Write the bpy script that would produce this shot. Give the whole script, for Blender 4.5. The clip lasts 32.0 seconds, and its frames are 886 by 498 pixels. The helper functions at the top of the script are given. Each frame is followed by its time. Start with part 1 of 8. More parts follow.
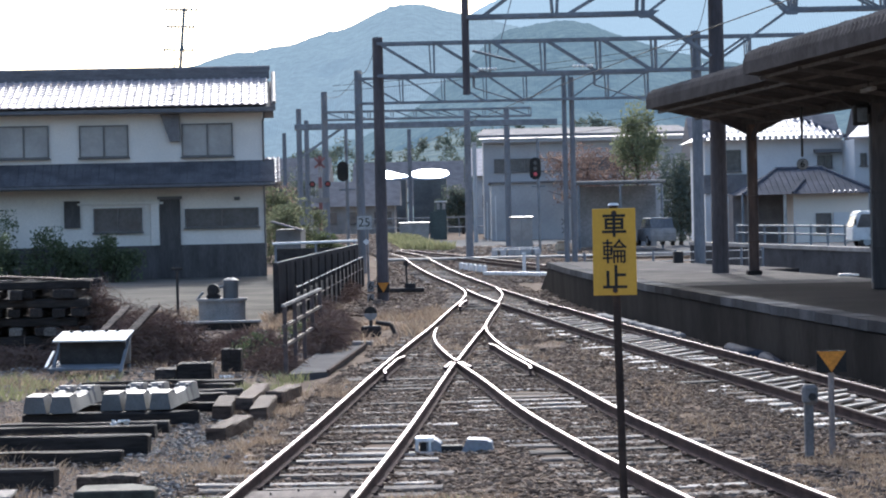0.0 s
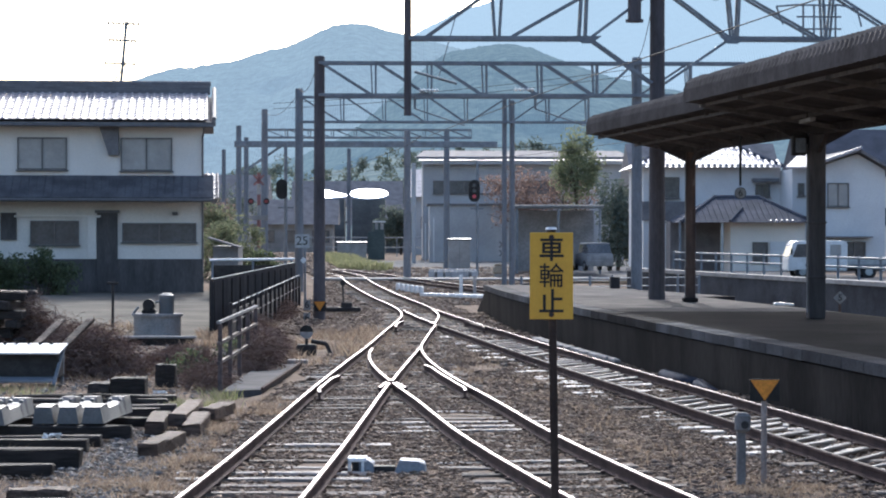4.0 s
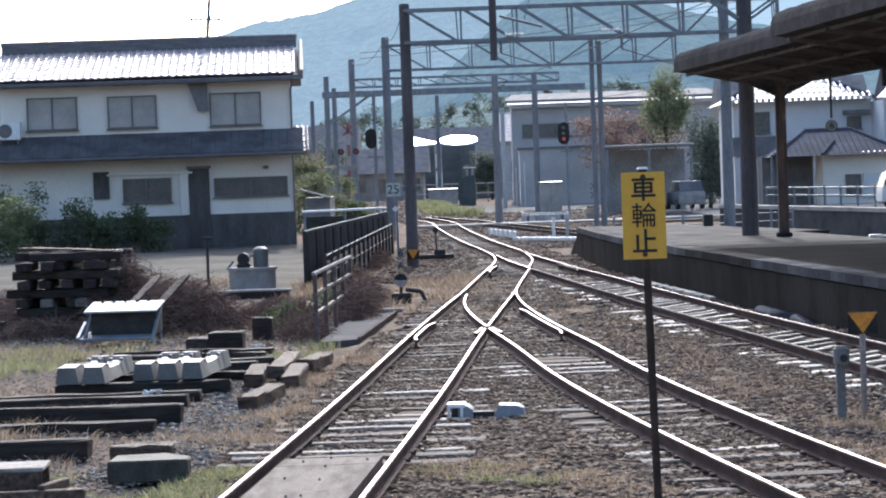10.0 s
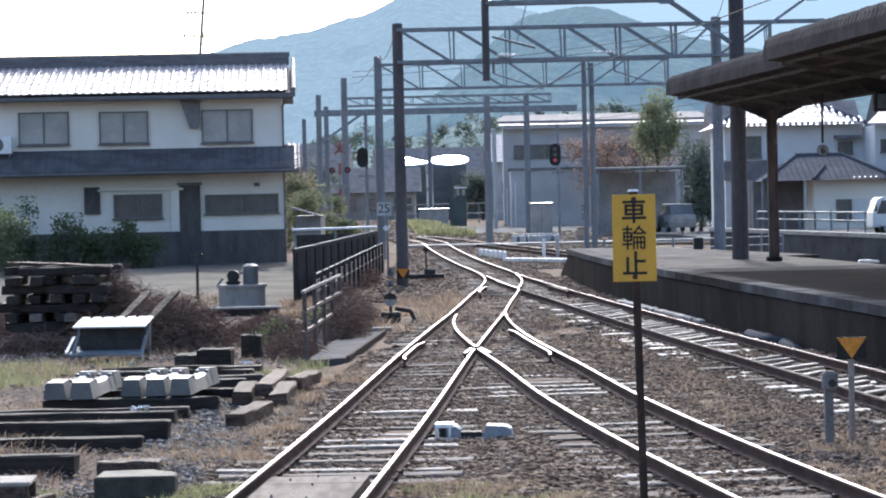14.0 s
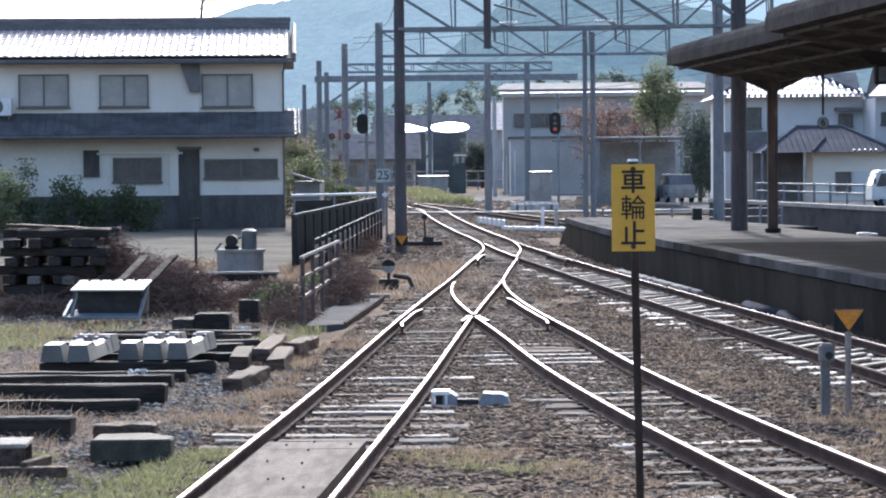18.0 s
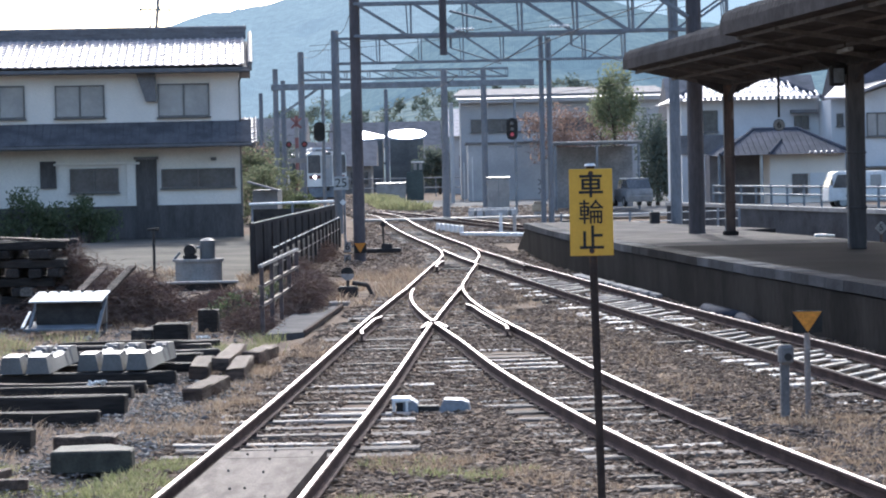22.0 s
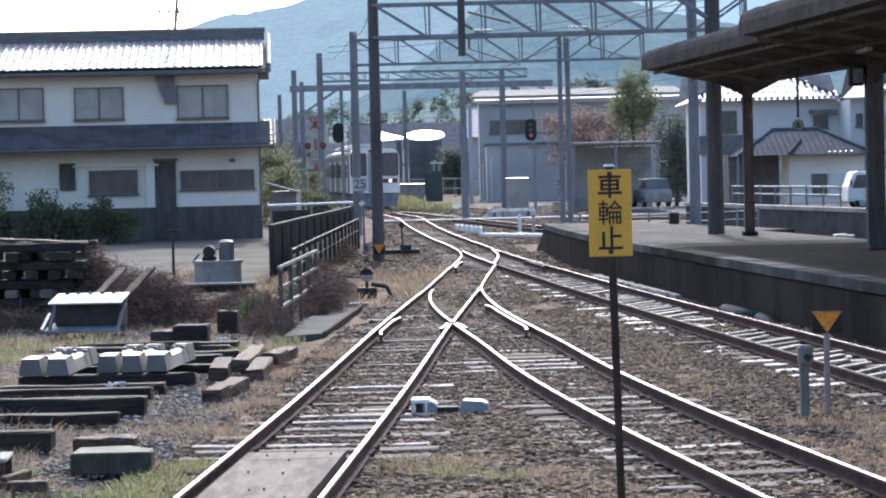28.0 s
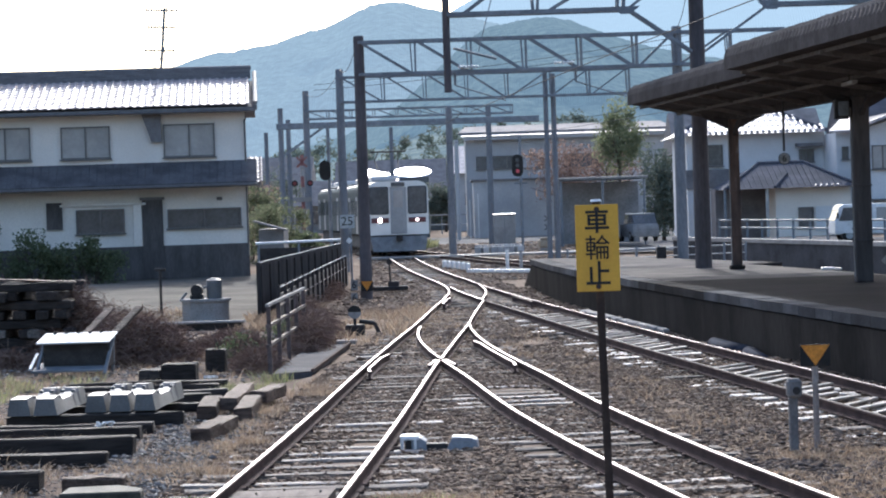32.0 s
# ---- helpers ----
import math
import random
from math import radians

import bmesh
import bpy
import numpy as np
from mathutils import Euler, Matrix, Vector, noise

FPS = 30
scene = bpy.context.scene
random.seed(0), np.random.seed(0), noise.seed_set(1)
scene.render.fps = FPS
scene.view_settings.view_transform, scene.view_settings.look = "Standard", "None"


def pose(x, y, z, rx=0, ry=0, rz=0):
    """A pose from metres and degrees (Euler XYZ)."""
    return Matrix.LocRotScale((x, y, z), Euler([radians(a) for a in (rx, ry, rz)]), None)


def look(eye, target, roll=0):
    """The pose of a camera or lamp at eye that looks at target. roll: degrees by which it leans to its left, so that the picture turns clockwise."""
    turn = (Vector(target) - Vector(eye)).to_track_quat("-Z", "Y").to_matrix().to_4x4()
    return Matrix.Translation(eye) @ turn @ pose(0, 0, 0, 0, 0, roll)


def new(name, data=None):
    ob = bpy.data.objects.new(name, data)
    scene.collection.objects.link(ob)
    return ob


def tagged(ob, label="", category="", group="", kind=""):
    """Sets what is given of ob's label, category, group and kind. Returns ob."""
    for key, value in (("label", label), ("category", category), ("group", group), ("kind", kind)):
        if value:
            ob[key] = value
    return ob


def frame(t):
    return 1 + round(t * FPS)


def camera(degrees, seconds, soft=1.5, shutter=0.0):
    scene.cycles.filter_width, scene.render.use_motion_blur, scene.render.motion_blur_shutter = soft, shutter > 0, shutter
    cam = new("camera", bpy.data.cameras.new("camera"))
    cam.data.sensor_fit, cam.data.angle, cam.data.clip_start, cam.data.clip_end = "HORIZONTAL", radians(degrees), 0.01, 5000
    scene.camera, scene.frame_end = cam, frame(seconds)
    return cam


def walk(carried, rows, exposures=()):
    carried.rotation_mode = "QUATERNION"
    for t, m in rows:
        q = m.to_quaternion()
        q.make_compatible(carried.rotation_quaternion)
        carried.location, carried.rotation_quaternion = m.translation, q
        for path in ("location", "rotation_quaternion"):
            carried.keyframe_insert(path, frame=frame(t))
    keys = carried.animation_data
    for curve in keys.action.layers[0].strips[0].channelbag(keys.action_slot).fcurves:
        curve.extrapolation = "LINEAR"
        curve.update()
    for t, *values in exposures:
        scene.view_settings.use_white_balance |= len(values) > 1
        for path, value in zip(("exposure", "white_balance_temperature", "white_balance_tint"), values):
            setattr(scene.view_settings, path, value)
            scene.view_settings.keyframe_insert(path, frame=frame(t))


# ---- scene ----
# camera: it stands on one spot, and only turns in the hand
cam = camera(21.15, 32.0, soft=2.0)
EYE = (0.0, 0.0, 2.44)
TURNS = [  # seconds, yaw, pitch, roll
    (0.0, 0.548, -0.917, -1.284), (0.5, 0.821, -0.808, -1.163), (1.0, 0.504, -1.207, -1.057), (1.5, 0.613, -0.986, -1.249),
    (2.0, -0.982, 0.122, -0.384), (2.5, -1.094, -0.512, -0.851), (4.5, -0.942, -0.414, 0.229), (5.0, -0.955, -1.408, -0.449),
    (5.5, -0.047, -1.235, -1.034), (6.0, 0.756, -0.582, -0.998), (6.5, 0.737, -0.688, -0.901), (7.0, 0.372, -0.833, -0.853),
    (7.5, 0.493, -0.965, -1.067), (8.0, 0.756, -0.997, -1.360), (8.5, 0.816, -1.139, -1.210), (9.0, 0.378, -0.809, -1.435),
    (9.5, 0.885, -1.248, -1.696), (10.0, 1.283, -1.711, -2.027), (10.5, 1.522, -1.580, -1.970), (11.0, 1.198, -1.772, -1.808),
    (11.5, 0.651, -1.304, -1.483), (12.0, 0.503, -2.020, -1.356), (12.5, 0.969, -1.727, -1.259), (13.0, 1.326, -1.618, -1.315),
    (13.5, 1.142, -1.314, -1.215), (15.5, 0.805, -1.188, -1.421), (16.0, 0.772, -1.334, -0.939), (16.5, 0.893, -1.235, -1.430),
    (17.0, 1.410, -1.747, -1.194), (17.5, 1.343, -1.972, -1.330), (18.0, 1.009, -2.028, -0.541), (18.5, 0.677, -1.950, -0.676),
    (19.0, 0.581, -2.038, -0.884), (19.5, 0.879, -2.003, -0.936), (20.0, 0.916, -1.749, -1.042), (20.5, 0.640, -1.912, -0.994),
    (21.0, -0.219, -2.049, -1.321), (21.5, 0.226, -1.990, -1.397), (22.0, 0.009, -1.884, -1.264), (22.5, -0.090, -2.013, -1.443),
    (23.0, 0.003, -2.550, -1.469), (23.5, 0.529, -2.601, -1.742), (24.0, 0.249, -1.935, -1.421), (24.5, -0.147, -1.695, -1.226),
    (25.0, 0.020, -1.448, -1.476), (25.5, 0.651, -1.592, -1.618), (27.5, 0.546, -1.717, -1.831), (28.0, 0.466, -1.849, -1.393),
    (28.5, -0.117, -1.535, -1.494), (29.0, 0.296, -1.082, -1.689), (29.5, 0.006, -0.714, -1.453), (30.0, 0.479, -0.201, -1.970),
    (30.5, 0.702, -0.763, -2.002), (31.0, 0.360, -1.058, -1.875), (31.5, 0.350, -1.372, -1.877), (32.0, 0.142, -0.980, -1.886),
]
walk(cam, [(t, pose(*EYE, 90 + pitch, 0, yaw) @ pose(0, 0, 0, 0, 0, roll)) for t, yaw, pitch, roll in TURNS],
     exposures=[(0.0, 1.06, 5700, 10), (4.5, 1.1, 5700, 10), (12.0, 1.25, 5700, 10), (16.0, 1.32, 5700, 10), (28.0, 1.31, 5700, 10), (30.0, 1.07, 5700, 10), (32.0, 1.16, 5700, 10)])

# ---- light: low winter sun almost straight ahead of the camera ----
SUN_EL, SUN_LEFT = 33.0, -1.0
world = bpy.data.worlds.new("world")
scene.world = world
world.use_nodes = True
wn = world.node_tree.nodes
sky = wn.new("ShaderNodeTexSky")
sky.sky_type = "NISHITA"
sky.sun_disc = False
sky.sun_elevation = radians(SUN_EL)
sky.sun_rotation = radians(-SUN_LEFT)
sky.air_density, sky.dust_density, sky.ozone_density = 1.0, 4.0, 1.0
wn["Background"].inputs[1].default_value = 0.15
world.node_tree.links.new(sky.outputs[0], wn["Background"].inputs[0])
sun_data = bpy.data.lights.new("sun", "SUN")
sun_data.energy, sun_data.angle, sun_data.color = 2.1, radians(0.6), (1.0, 0.95, 0.87)
sun = new("sun", sun_data)
sun_from = Vector((-math.sin(radians(SUN_LEFT)) * math.cos(radians(SUN_EL)), math.cos(radians(SUN_LEFT)) * math.cos(radians(SUN_EL)), math.sin(radians(SUN_EL))))
sun.matrix_basis = look(sun_from * 50, (0, 0, 0))
scene.view_settings.exposure = 0.0


# ---- materials ----
def mat(name, c1, c2=None, rough=0.8, metal=0.0, scale=3.0, fine=40.0, bump=0.15, rnd=0.0, stretch=(1, 1, 1), spec=0.25, c3=None, grain=0.4):
    """A procedural surface: two colours mixed by broad noise, fine grain, a bump, and a per-object shift of brightness."""
    m = bpy.data.materials.new(name)
    m.use_nodes = True
    nt = m.node_tree
    n, ln = nt.nodes, nt.links.new
    b = n["Principled BSDF"]
    c2 = c2 or tuple(v * 0.75 for v in c1)
    co = n.new("ShaderNodeTexCoord")
    mp = n.new("ShaderNodeMapping")
    mp.inputs["Scale"].default_value = stretch
    oi = n.new("ShaderNodeObjectInfo")
    sh = n.new("ShaderNodeVectorMath")
    sh.operation = "ADD"
    sc = n.new("ShaderNodeVectorMath")
    sc.operation = "SCALE"
    sc.inputs[0].default_value = (37.0, 53.0, 29.0)
    ln(oi.outputs["Random"], sc.inputs["Scale"])
    ln(co.outputs["Object"], mp.inputs[0])
    ln(mp.outputs[0], sh.inputs[0])
    ln(sc.outputs[0], sh.inputs[1])
    n1 = n.new("ShaderNodeTexNoise")
    n1.inputs["Scale"].default_value, n1.inputs["Detail"].default_value = scale, 6
    n2 = n.new("ShaderNodeTexNoise")
    n2.inputs["Scale"].default_value, n2.inputs["Detail"].default_value = fine, 4
    ln(sh.outputs[0], n1.inputs["Vector"])
    ln(sh.outputs[0], n2.inputs["Vector"])
    r1 = n.new("ShaderNodeValToRGB")
    r1.color_ramp.elements[0].position, r1.color_ramp.elements[1].position = 0.36, 0.64
    r1.color_ramp.elements[0].color, r1.color_ramp.elements[1].color = (*c2, 1), (*c1, 1)
    if c3:
        e = r1.color_ramp.elements.new(0.7)
        e.color = (*c3, 1)
    ln(n1.outputs["Fac"], r1.inputs[0])
    mx = n.new("ShaderNodeMix")
    mx.data_type, mx.blend_type = "RGBA", "MULTIPLY"
    mx.inputs["Factor"].default_value = grain
    r2 = n.new("ShaderNodeValToRGB")
    r2.color_ramp.elements[0].position, r2.color_ramp.elements[1].position = 0.3, 0.7
    r2.color_ramp.elements[0].color, r2.color_ramp.elements[1].color = (0.45, 0.45, 0.45, 1), (1.25, 1.25, 1.25, 1)
    ln(n2.outputs["Fac"], r2.inputs[0])
    ln(r1.outputs[0], mx.inputs["A"])
    ln(r2.outputs[0], mx.inputs["B"])
    hs = n.new("ShaderNodeHueSaturation")
    mr = n.new("ShaderNodeMapRange")
    mr.inputs["To Min"].default_value, mr.inputs["To Max"].default_value = 1 - rnd, 1 + rnd
    ln(oi.outputs["Random"], mr.inputs["Value"])
    ln(mr.outputs[0], hs.inputs["Value"])
    ln(mx.outputs["Result"], hs.inputs["Color"])
    ln(hs.outputs[0], b.inputs["Base Color"])
    b.inputs["Roughness"].default_value, b.inputs["Metallic"].default_value = rough, metal
    b.inputs["Specular IOR Level"].default_value = spec
    if bump:
        bp = n.new("ShaderNodeBump")
        bp.inputs["Strength"].default_value, bp.inputs["Distance"].default_value = bump, 0.02
        ln(n2.outputs["Fac"], bp.inputs["Height"])
        ln(bp.outputs[0], b.inputs["Normal"])
    return m


def island_mat(name, colours, rough=0.95, spec=0.08, through_light=0.0):
    """For joined rubble or leaves: each island takes a colour of its own."""
    m = bpy.data.materials.new(name)
    m.use_nodes = True
    n, ln = m.node_tree.nodes, m.node_tree.links.new
    g = n.new("ShaderNodeNewGeometry")
    r = n.new("ShaderNodeValToRGB")
    while len(r.color_ramp.elements) < len(colours):
        r.color_ramp.elements.new(0.5)
    for i, c in enumerate(colours):
        r.color_ramp.elements[i].position = i / (len(colours) - 1)
        r.color_ramp.elements[i].color = (*c, 1)
    ln(g.outputs["Random Per Island"], r.inputs[0])
    ln(r.outputs[0], n["Principled BSDF"].inputs["Base Color"])
    n["Principled BSDF"].inputs["Roughness"].default_value = rough
    n["Principled BSDF"].inputs["Specular IOR Level"].default_value = spec
    if through_light:
        tl = n.new("ShaderNodeBsdfTranslucent")
        ln(r.outputs[0], tl.inputs[0])
        ms = n.new("ShaderNodeMixShader")
        ms.inputs[0].default_value = through_light
        ln(n["Principled BSDF"].outputs[0], ms.inputs[1])
        ln(tl.outputs[0], ms.inputs[2])
        ln(ms.outputs[0], n["Material Output"].inputs["Surface"])
    return m


def glow_mat(name, colour, strength):
    m = bpy.data.materials.new(name)
    m.use_nodes = True
    b = m.node_tree.nodes["Principled BSDF"]
    b.inputs["Base Color"].default_value = (*colour, 1)
    b.inputs["Emission Color"].default_value = (*colour, 1)
    b.inputs["Emission Strength"].default_value = strength
    return m


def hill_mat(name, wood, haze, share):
    """Far wooded slope, a plain backdrop; haze of the air mixed in as emission."""
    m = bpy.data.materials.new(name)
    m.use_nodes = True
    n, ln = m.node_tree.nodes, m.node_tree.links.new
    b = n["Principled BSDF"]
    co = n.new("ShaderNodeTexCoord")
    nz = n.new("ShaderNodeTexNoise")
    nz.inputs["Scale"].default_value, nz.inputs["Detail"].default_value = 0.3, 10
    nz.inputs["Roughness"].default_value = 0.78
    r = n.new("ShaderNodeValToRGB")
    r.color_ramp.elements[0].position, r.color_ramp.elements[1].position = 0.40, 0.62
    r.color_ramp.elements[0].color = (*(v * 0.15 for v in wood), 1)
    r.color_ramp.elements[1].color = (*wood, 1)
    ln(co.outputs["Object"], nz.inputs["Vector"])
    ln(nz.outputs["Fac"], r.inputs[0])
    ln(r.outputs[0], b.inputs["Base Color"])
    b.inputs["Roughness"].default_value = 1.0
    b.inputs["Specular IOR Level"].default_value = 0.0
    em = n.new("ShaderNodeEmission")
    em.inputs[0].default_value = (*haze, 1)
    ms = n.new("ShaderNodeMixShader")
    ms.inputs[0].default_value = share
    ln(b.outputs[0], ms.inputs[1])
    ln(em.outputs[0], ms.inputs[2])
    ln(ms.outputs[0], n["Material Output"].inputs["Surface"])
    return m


M_EARTH = mat("yard_earth", (0.22, 0.172, 0.132), (0.13, 0.10, 0.078), rough=1.0, spec=0.03, scale=0.9, fine=22, bump=0.9, c3=(0.175, 0.15, 0.12))
M_LOT = mat("gravel_lot", (0.175, 0.16, 0.135), (0.115, 0.105, 0.088), rough=1.0, spec=0.03, scale=0.5, fine=18, bump=0.5, c3=(0.16, 0.155, 0.11))
M_BALLAST = island_mat("ballast_stone", [(0.104, 0.074, 0.055), (0.182, 0.136, 0.103), (0.265, 0.207, 0.16), (0.13, 0.093, 0.07), (0.343, 0.276, 0.211), (0.156, 0.113, 0.084), (0.208, 0.155, 0.116), (0.068, 0.049, 0.038), (0.281, 0.213, 0.158), (0.146, 0.106, 0.077), (0.395, 0.325, 0.251)], 0.95, spec=0.05)
M_APRON = mat("grey_gravel", (0.20, 0.195, 0.185), (0.12, 0.117, 0.112), rough=1.0, spec=0.03, scale=0.8, fine=12, bump=0.5, c3=(0.15, 0.15, 0.12))
M_RAILTOP = mat("polished_rail_head", (0.32, 0.275, 0.275), (0.23, 0.195, 0.195), rough=0.48, metal=1.0, scale=2, fine=60, bump=0.03)
M_RAILMID = mat("worn_rail_head", (0.34, 0.30, 0.29), (0.24, 0.21, 0.20), rough=0.5, metal=0.9, scale=2, fine=60, bump=0.03)
M_RAILDULL = mat("tarnished_rail_head", (0.06, 0.045, 0.042), (0.04, 0.032, 0.03), rough=0.7, spec=0.1, scale=2, fine=60, bump=0.05)
M_RUST = mat("rusted_rail", (0.085, 0.058, 0.053), (0.05, 0.036, 0.034), rough=0.9, spec=0.05, scale=3, fine=50, bump=0.3)
M_TIE = mat("weathered_sleeper", (0.21, 0.185, 0.16), (0.095, 0.08, 0.07), rough=0.85, spec=0.15, scale=5, fine=30, bump=0.4, rnd=0.4, stretch=(1, 9, 4))
M_TIMBER = mat("tarred_timber", (0.058, 0.048, 0.042), (0.028, 0.024, 0.022), rough=0.8, spec=0.18, scale=4, fine=30, bump=0.5, rnd=0.35, stretch=(1, 7, 7))
M_TIMBER_PALE = mat("sawn_brown_timber", (0.155, 0.108, 0.084), (0.06, 0.043, 0.034), spec=0.16, rough=0.75, scale=4, fine=30, bump=0.9, rnd=0.3, stretch=(6, 1, 6))
M_CONC = mat("concrete", (0.36, 0.345, 0.325), (0.26, 0.25, 0.235), rough=0.95, spec=0.1, scale=1.5, fine=25, bump=0.2, rnd=0.1)
M_CONC_NEW = mat("pale_new_concrete", (0.125, 0.126, 0.127), (0.095, 0.096, 0.097), rough=0.45, spec=0.5, scale=3, fine=40, bump=0.15, rnd=0.08)
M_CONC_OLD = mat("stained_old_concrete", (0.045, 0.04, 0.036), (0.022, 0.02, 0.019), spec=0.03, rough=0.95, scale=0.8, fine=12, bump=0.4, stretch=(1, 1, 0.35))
# platform top: asphalt toned dark for canopy shade, gravel toned pale for sun
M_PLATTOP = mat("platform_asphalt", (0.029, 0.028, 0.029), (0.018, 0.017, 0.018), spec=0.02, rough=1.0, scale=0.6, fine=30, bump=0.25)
M_PLATGRAVEL_LIT = mat("sunlit_platform_gravel", (0.15, 0.138, 0.128), (0.095, 0.088, 0.082), rough=1.0, spec=0.03, scale=0.9, fine=16, bump=0.5, c3=(0.19, 0.17, 0.15))
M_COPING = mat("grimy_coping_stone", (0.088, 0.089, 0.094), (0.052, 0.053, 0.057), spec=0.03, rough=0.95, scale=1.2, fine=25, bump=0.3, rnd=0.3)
# darker and paler copies of the coping hold the canopy's shade and the sunlight
M_COPING_SHADED = mat("shaded_coping_stone", (0.045, 0.043, 0.043), (0.026, 0.025, 0.025), spec=0.03, rough=0.95, scale=1.2, fine=25, bump=0.3, rnd=0.3)
M_COPING_SUNLIT = mat("sunlit_coping_stone", (0.13, 0.127, 0.127), (0.08, 0.077, 0.077), spec=0.03, rough=0.95, scale=1.2, fine=25, bump=0.3, rnd=0.3)
M_POST = mat("rusting_brown_post", (0.13, 0.085, 0.065), (0.055, 0.04, 0.036), rough=0.8, scale=5, fine=30, bump=0.25, stretch=(1, 1, 0.2), c3=(0.2, 0.17, 0.15))
M_POST_GREY = mat("grimy_grey_post", (0.11, 0.097, 0.092), (0.06, 0.053, 0.052), rough=0.8, scale=3, fine=30, bump=0.15, stretch=(1, 1, 0.15))
# poles further off: paler, with the haze of distance put into the colour
M_POLE_HAZED = mat("hazed_concrete_pole", (0.20, 0.21, 0.225), (0.15, 0.158, 0.17), rough=0.85, scale=2, fine=20, bump=0.15, stretch=(1, 1, 0.3))
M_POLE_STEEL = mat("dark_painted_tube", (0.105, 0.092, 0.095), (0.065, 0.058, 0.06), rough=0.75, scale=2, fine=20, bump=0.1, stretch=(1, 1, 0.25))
M_STEEL = mat("grey_painted_steel", (0.22, 0.24, 0.26), (0.15, 0.165, 0.18), rough=0.6, scale=3, fine=30, bump=0.1)
M_GALV = mat("galvanised_steel", (0.42, 0.44, 0.45), (0.31, 0.33, 0.34), rough=0.42, metal=0.6, scale=5, fine=40, bump=0.05)
M_DARKSTEEL = mat("dark_old_iron", (0.05, 0.045, 0.042), (0.028, 0.026, 0.025), rough=0.75, scale=6, fine=40, bump=0.2)
M_CANOPY = mat("old_canopy_sheet", (0.085, 0.077, 0.076), (0.055, 0.05, 0.049), rough=0.95, spec=0.05, scale=1.5, fine=10, bump=0.3)
M_CANOPY_IN = mat("canopy_underside_boards", (0.17, 0.155, 0.145), (0.105, 0.096, 0.09), rough=0.95, scale=2, fine=15, bump=0.2, stretch=(1, 6, 1))
M_WALL = mat("cream_render", (0.80, 0.745, 0.67), (0.71, 0.66, 0.59), grain=0.16, rough=0.9, scale=0.6, fine=20, bump=0.15)
M_WALL_WHITE = mat("white_render", (0.66, 0.66, 0.65), (0.57, 0.57, 0.57), grain=0.14, rough=0.9, scale=0.5, fine=20, bump=0.1)
M_TILE = mat("silver_glazed_roof_tile", (0.44, 0.39, 0.39), (0.30, 0.265, 0.265), rough=0.5, scale=3, fine=25, bump=0.2, rnd=0.18, spec=0.62)
M_TILE_DARK = mat("dark_roof_tile", (0.215, 0.205, 0.205), (0.155, 0.148, 0.148), spec=0.1, grain=0.3, rough=0.9, scale=1.6, fine=15, bump=0.2)
M_TILE_SKIRT = mat("dark_skirt_tile", (0.135, 0.13, 0.135), (0.09, 0.086, 0.09), spec=0.05, grain=0.3, rough=0.95, scale=1.6, fine=15, bump=0.2)
M_TILE_BLUE = mat("blue_grey_roof_tile", (0.095, 0.10, 0.12), (0.07, 0.075, 0.09), rough=0.95, spec=0.03, scale=1, fine=15, bump=0.2)
M_TRIM = mat("brown_trim", (0.22, 0.205, 0.195), (0.16, 0.15, 0.145), rough=0.6, scale=3, fine=30, bump=0.1)
M_FRAME = mat("aluminium_frame", (0.16, 0.15, 0.145), (0.12, 0.115, 0.11), rough=0.45, metal=0.3, scale=4, fine=40, bump=0.02)
M_PANE = mat("curtained_window_glass", (0.40, 0.38, 0.355), (0.31, 0.295, 0.28), rough=0.2, scale=1.2, fine=8, bump=0.0, spec=0.4, grain=0.14)
M_PANE_DARK = mat("dark_window_glass", (0.10, 0.105, 0.11), (0.07, 0.075, 0.08), rough=0.1, scale=2, fine=8, bump=0.0, spec=0.8)
M_YELLOW = mat("yellow_sign_enamel", (0.63, 0.365, 0.048), (0.58, 0.33, 0.045), grain=0.12, rough=0.5, scale=3, fine=60, bump=0.02)
M_BLACK = mat("black_paint", (0.02, 0.02, 0.02), (0.012, 0.012, 0.012), rough=0.5, scale=5, fine=40, bump=0.03)
M_WHITE = mat("white_paint", (0.78, 0.78, 0.76), (0.66, 0.66, 0.64), rough=0.5, scale=5, fine=40, bump=0.03)
M_ORANGE = mat("orange_marker_paint", (0.66, 0.265, 0.04), (0.54, 0.21, 0.035), rough=0.6, scale=5, fine=40, bump=0.03)
M_RED = mat("red_paint", (0.24, 0.05, 0.05), (0.17, 0.04, 0.04), rough=0.5, scale=5, fine=40, bump=0.03)
M_DRY = island_mat("dry_grass", [(0.27, 0.205, 0.145), (0.36, 0.285, 0.205), (0.21, 0.15, 0.11), (0.31, 0.235, 0.17), (0.42, 0.35, 0.26)], 0.9, through_light=0.4)
M_GRASS = island_mat("green_grass", [(0.17, 0.19, 0.085), (0.26, 0.27, 0.13), (0.36, 0.34, 0.20), (0.20, 0.215, 0.10), (0.33, 0.29, 0.19)], 0.9, through_light=0.4)
M_LEAF = island_mat("shrub_leaf", [(0.06, 0.078, 0.045), (0.085, 0.105, 0.055), (0.05, 0.063, 0.038), (0.11, 0.125, 0.07)], 0.7, through_light=0.45)
M_LEAF_PALE = island_mat("yellow_green_leaf", [(0.125, 0.145, 0.085), (0.165, 0.18, 0.11), (0.105, 0.125, 0.075), (0.19, 0.185, 0.12)], 0.8, through_light=0.5)
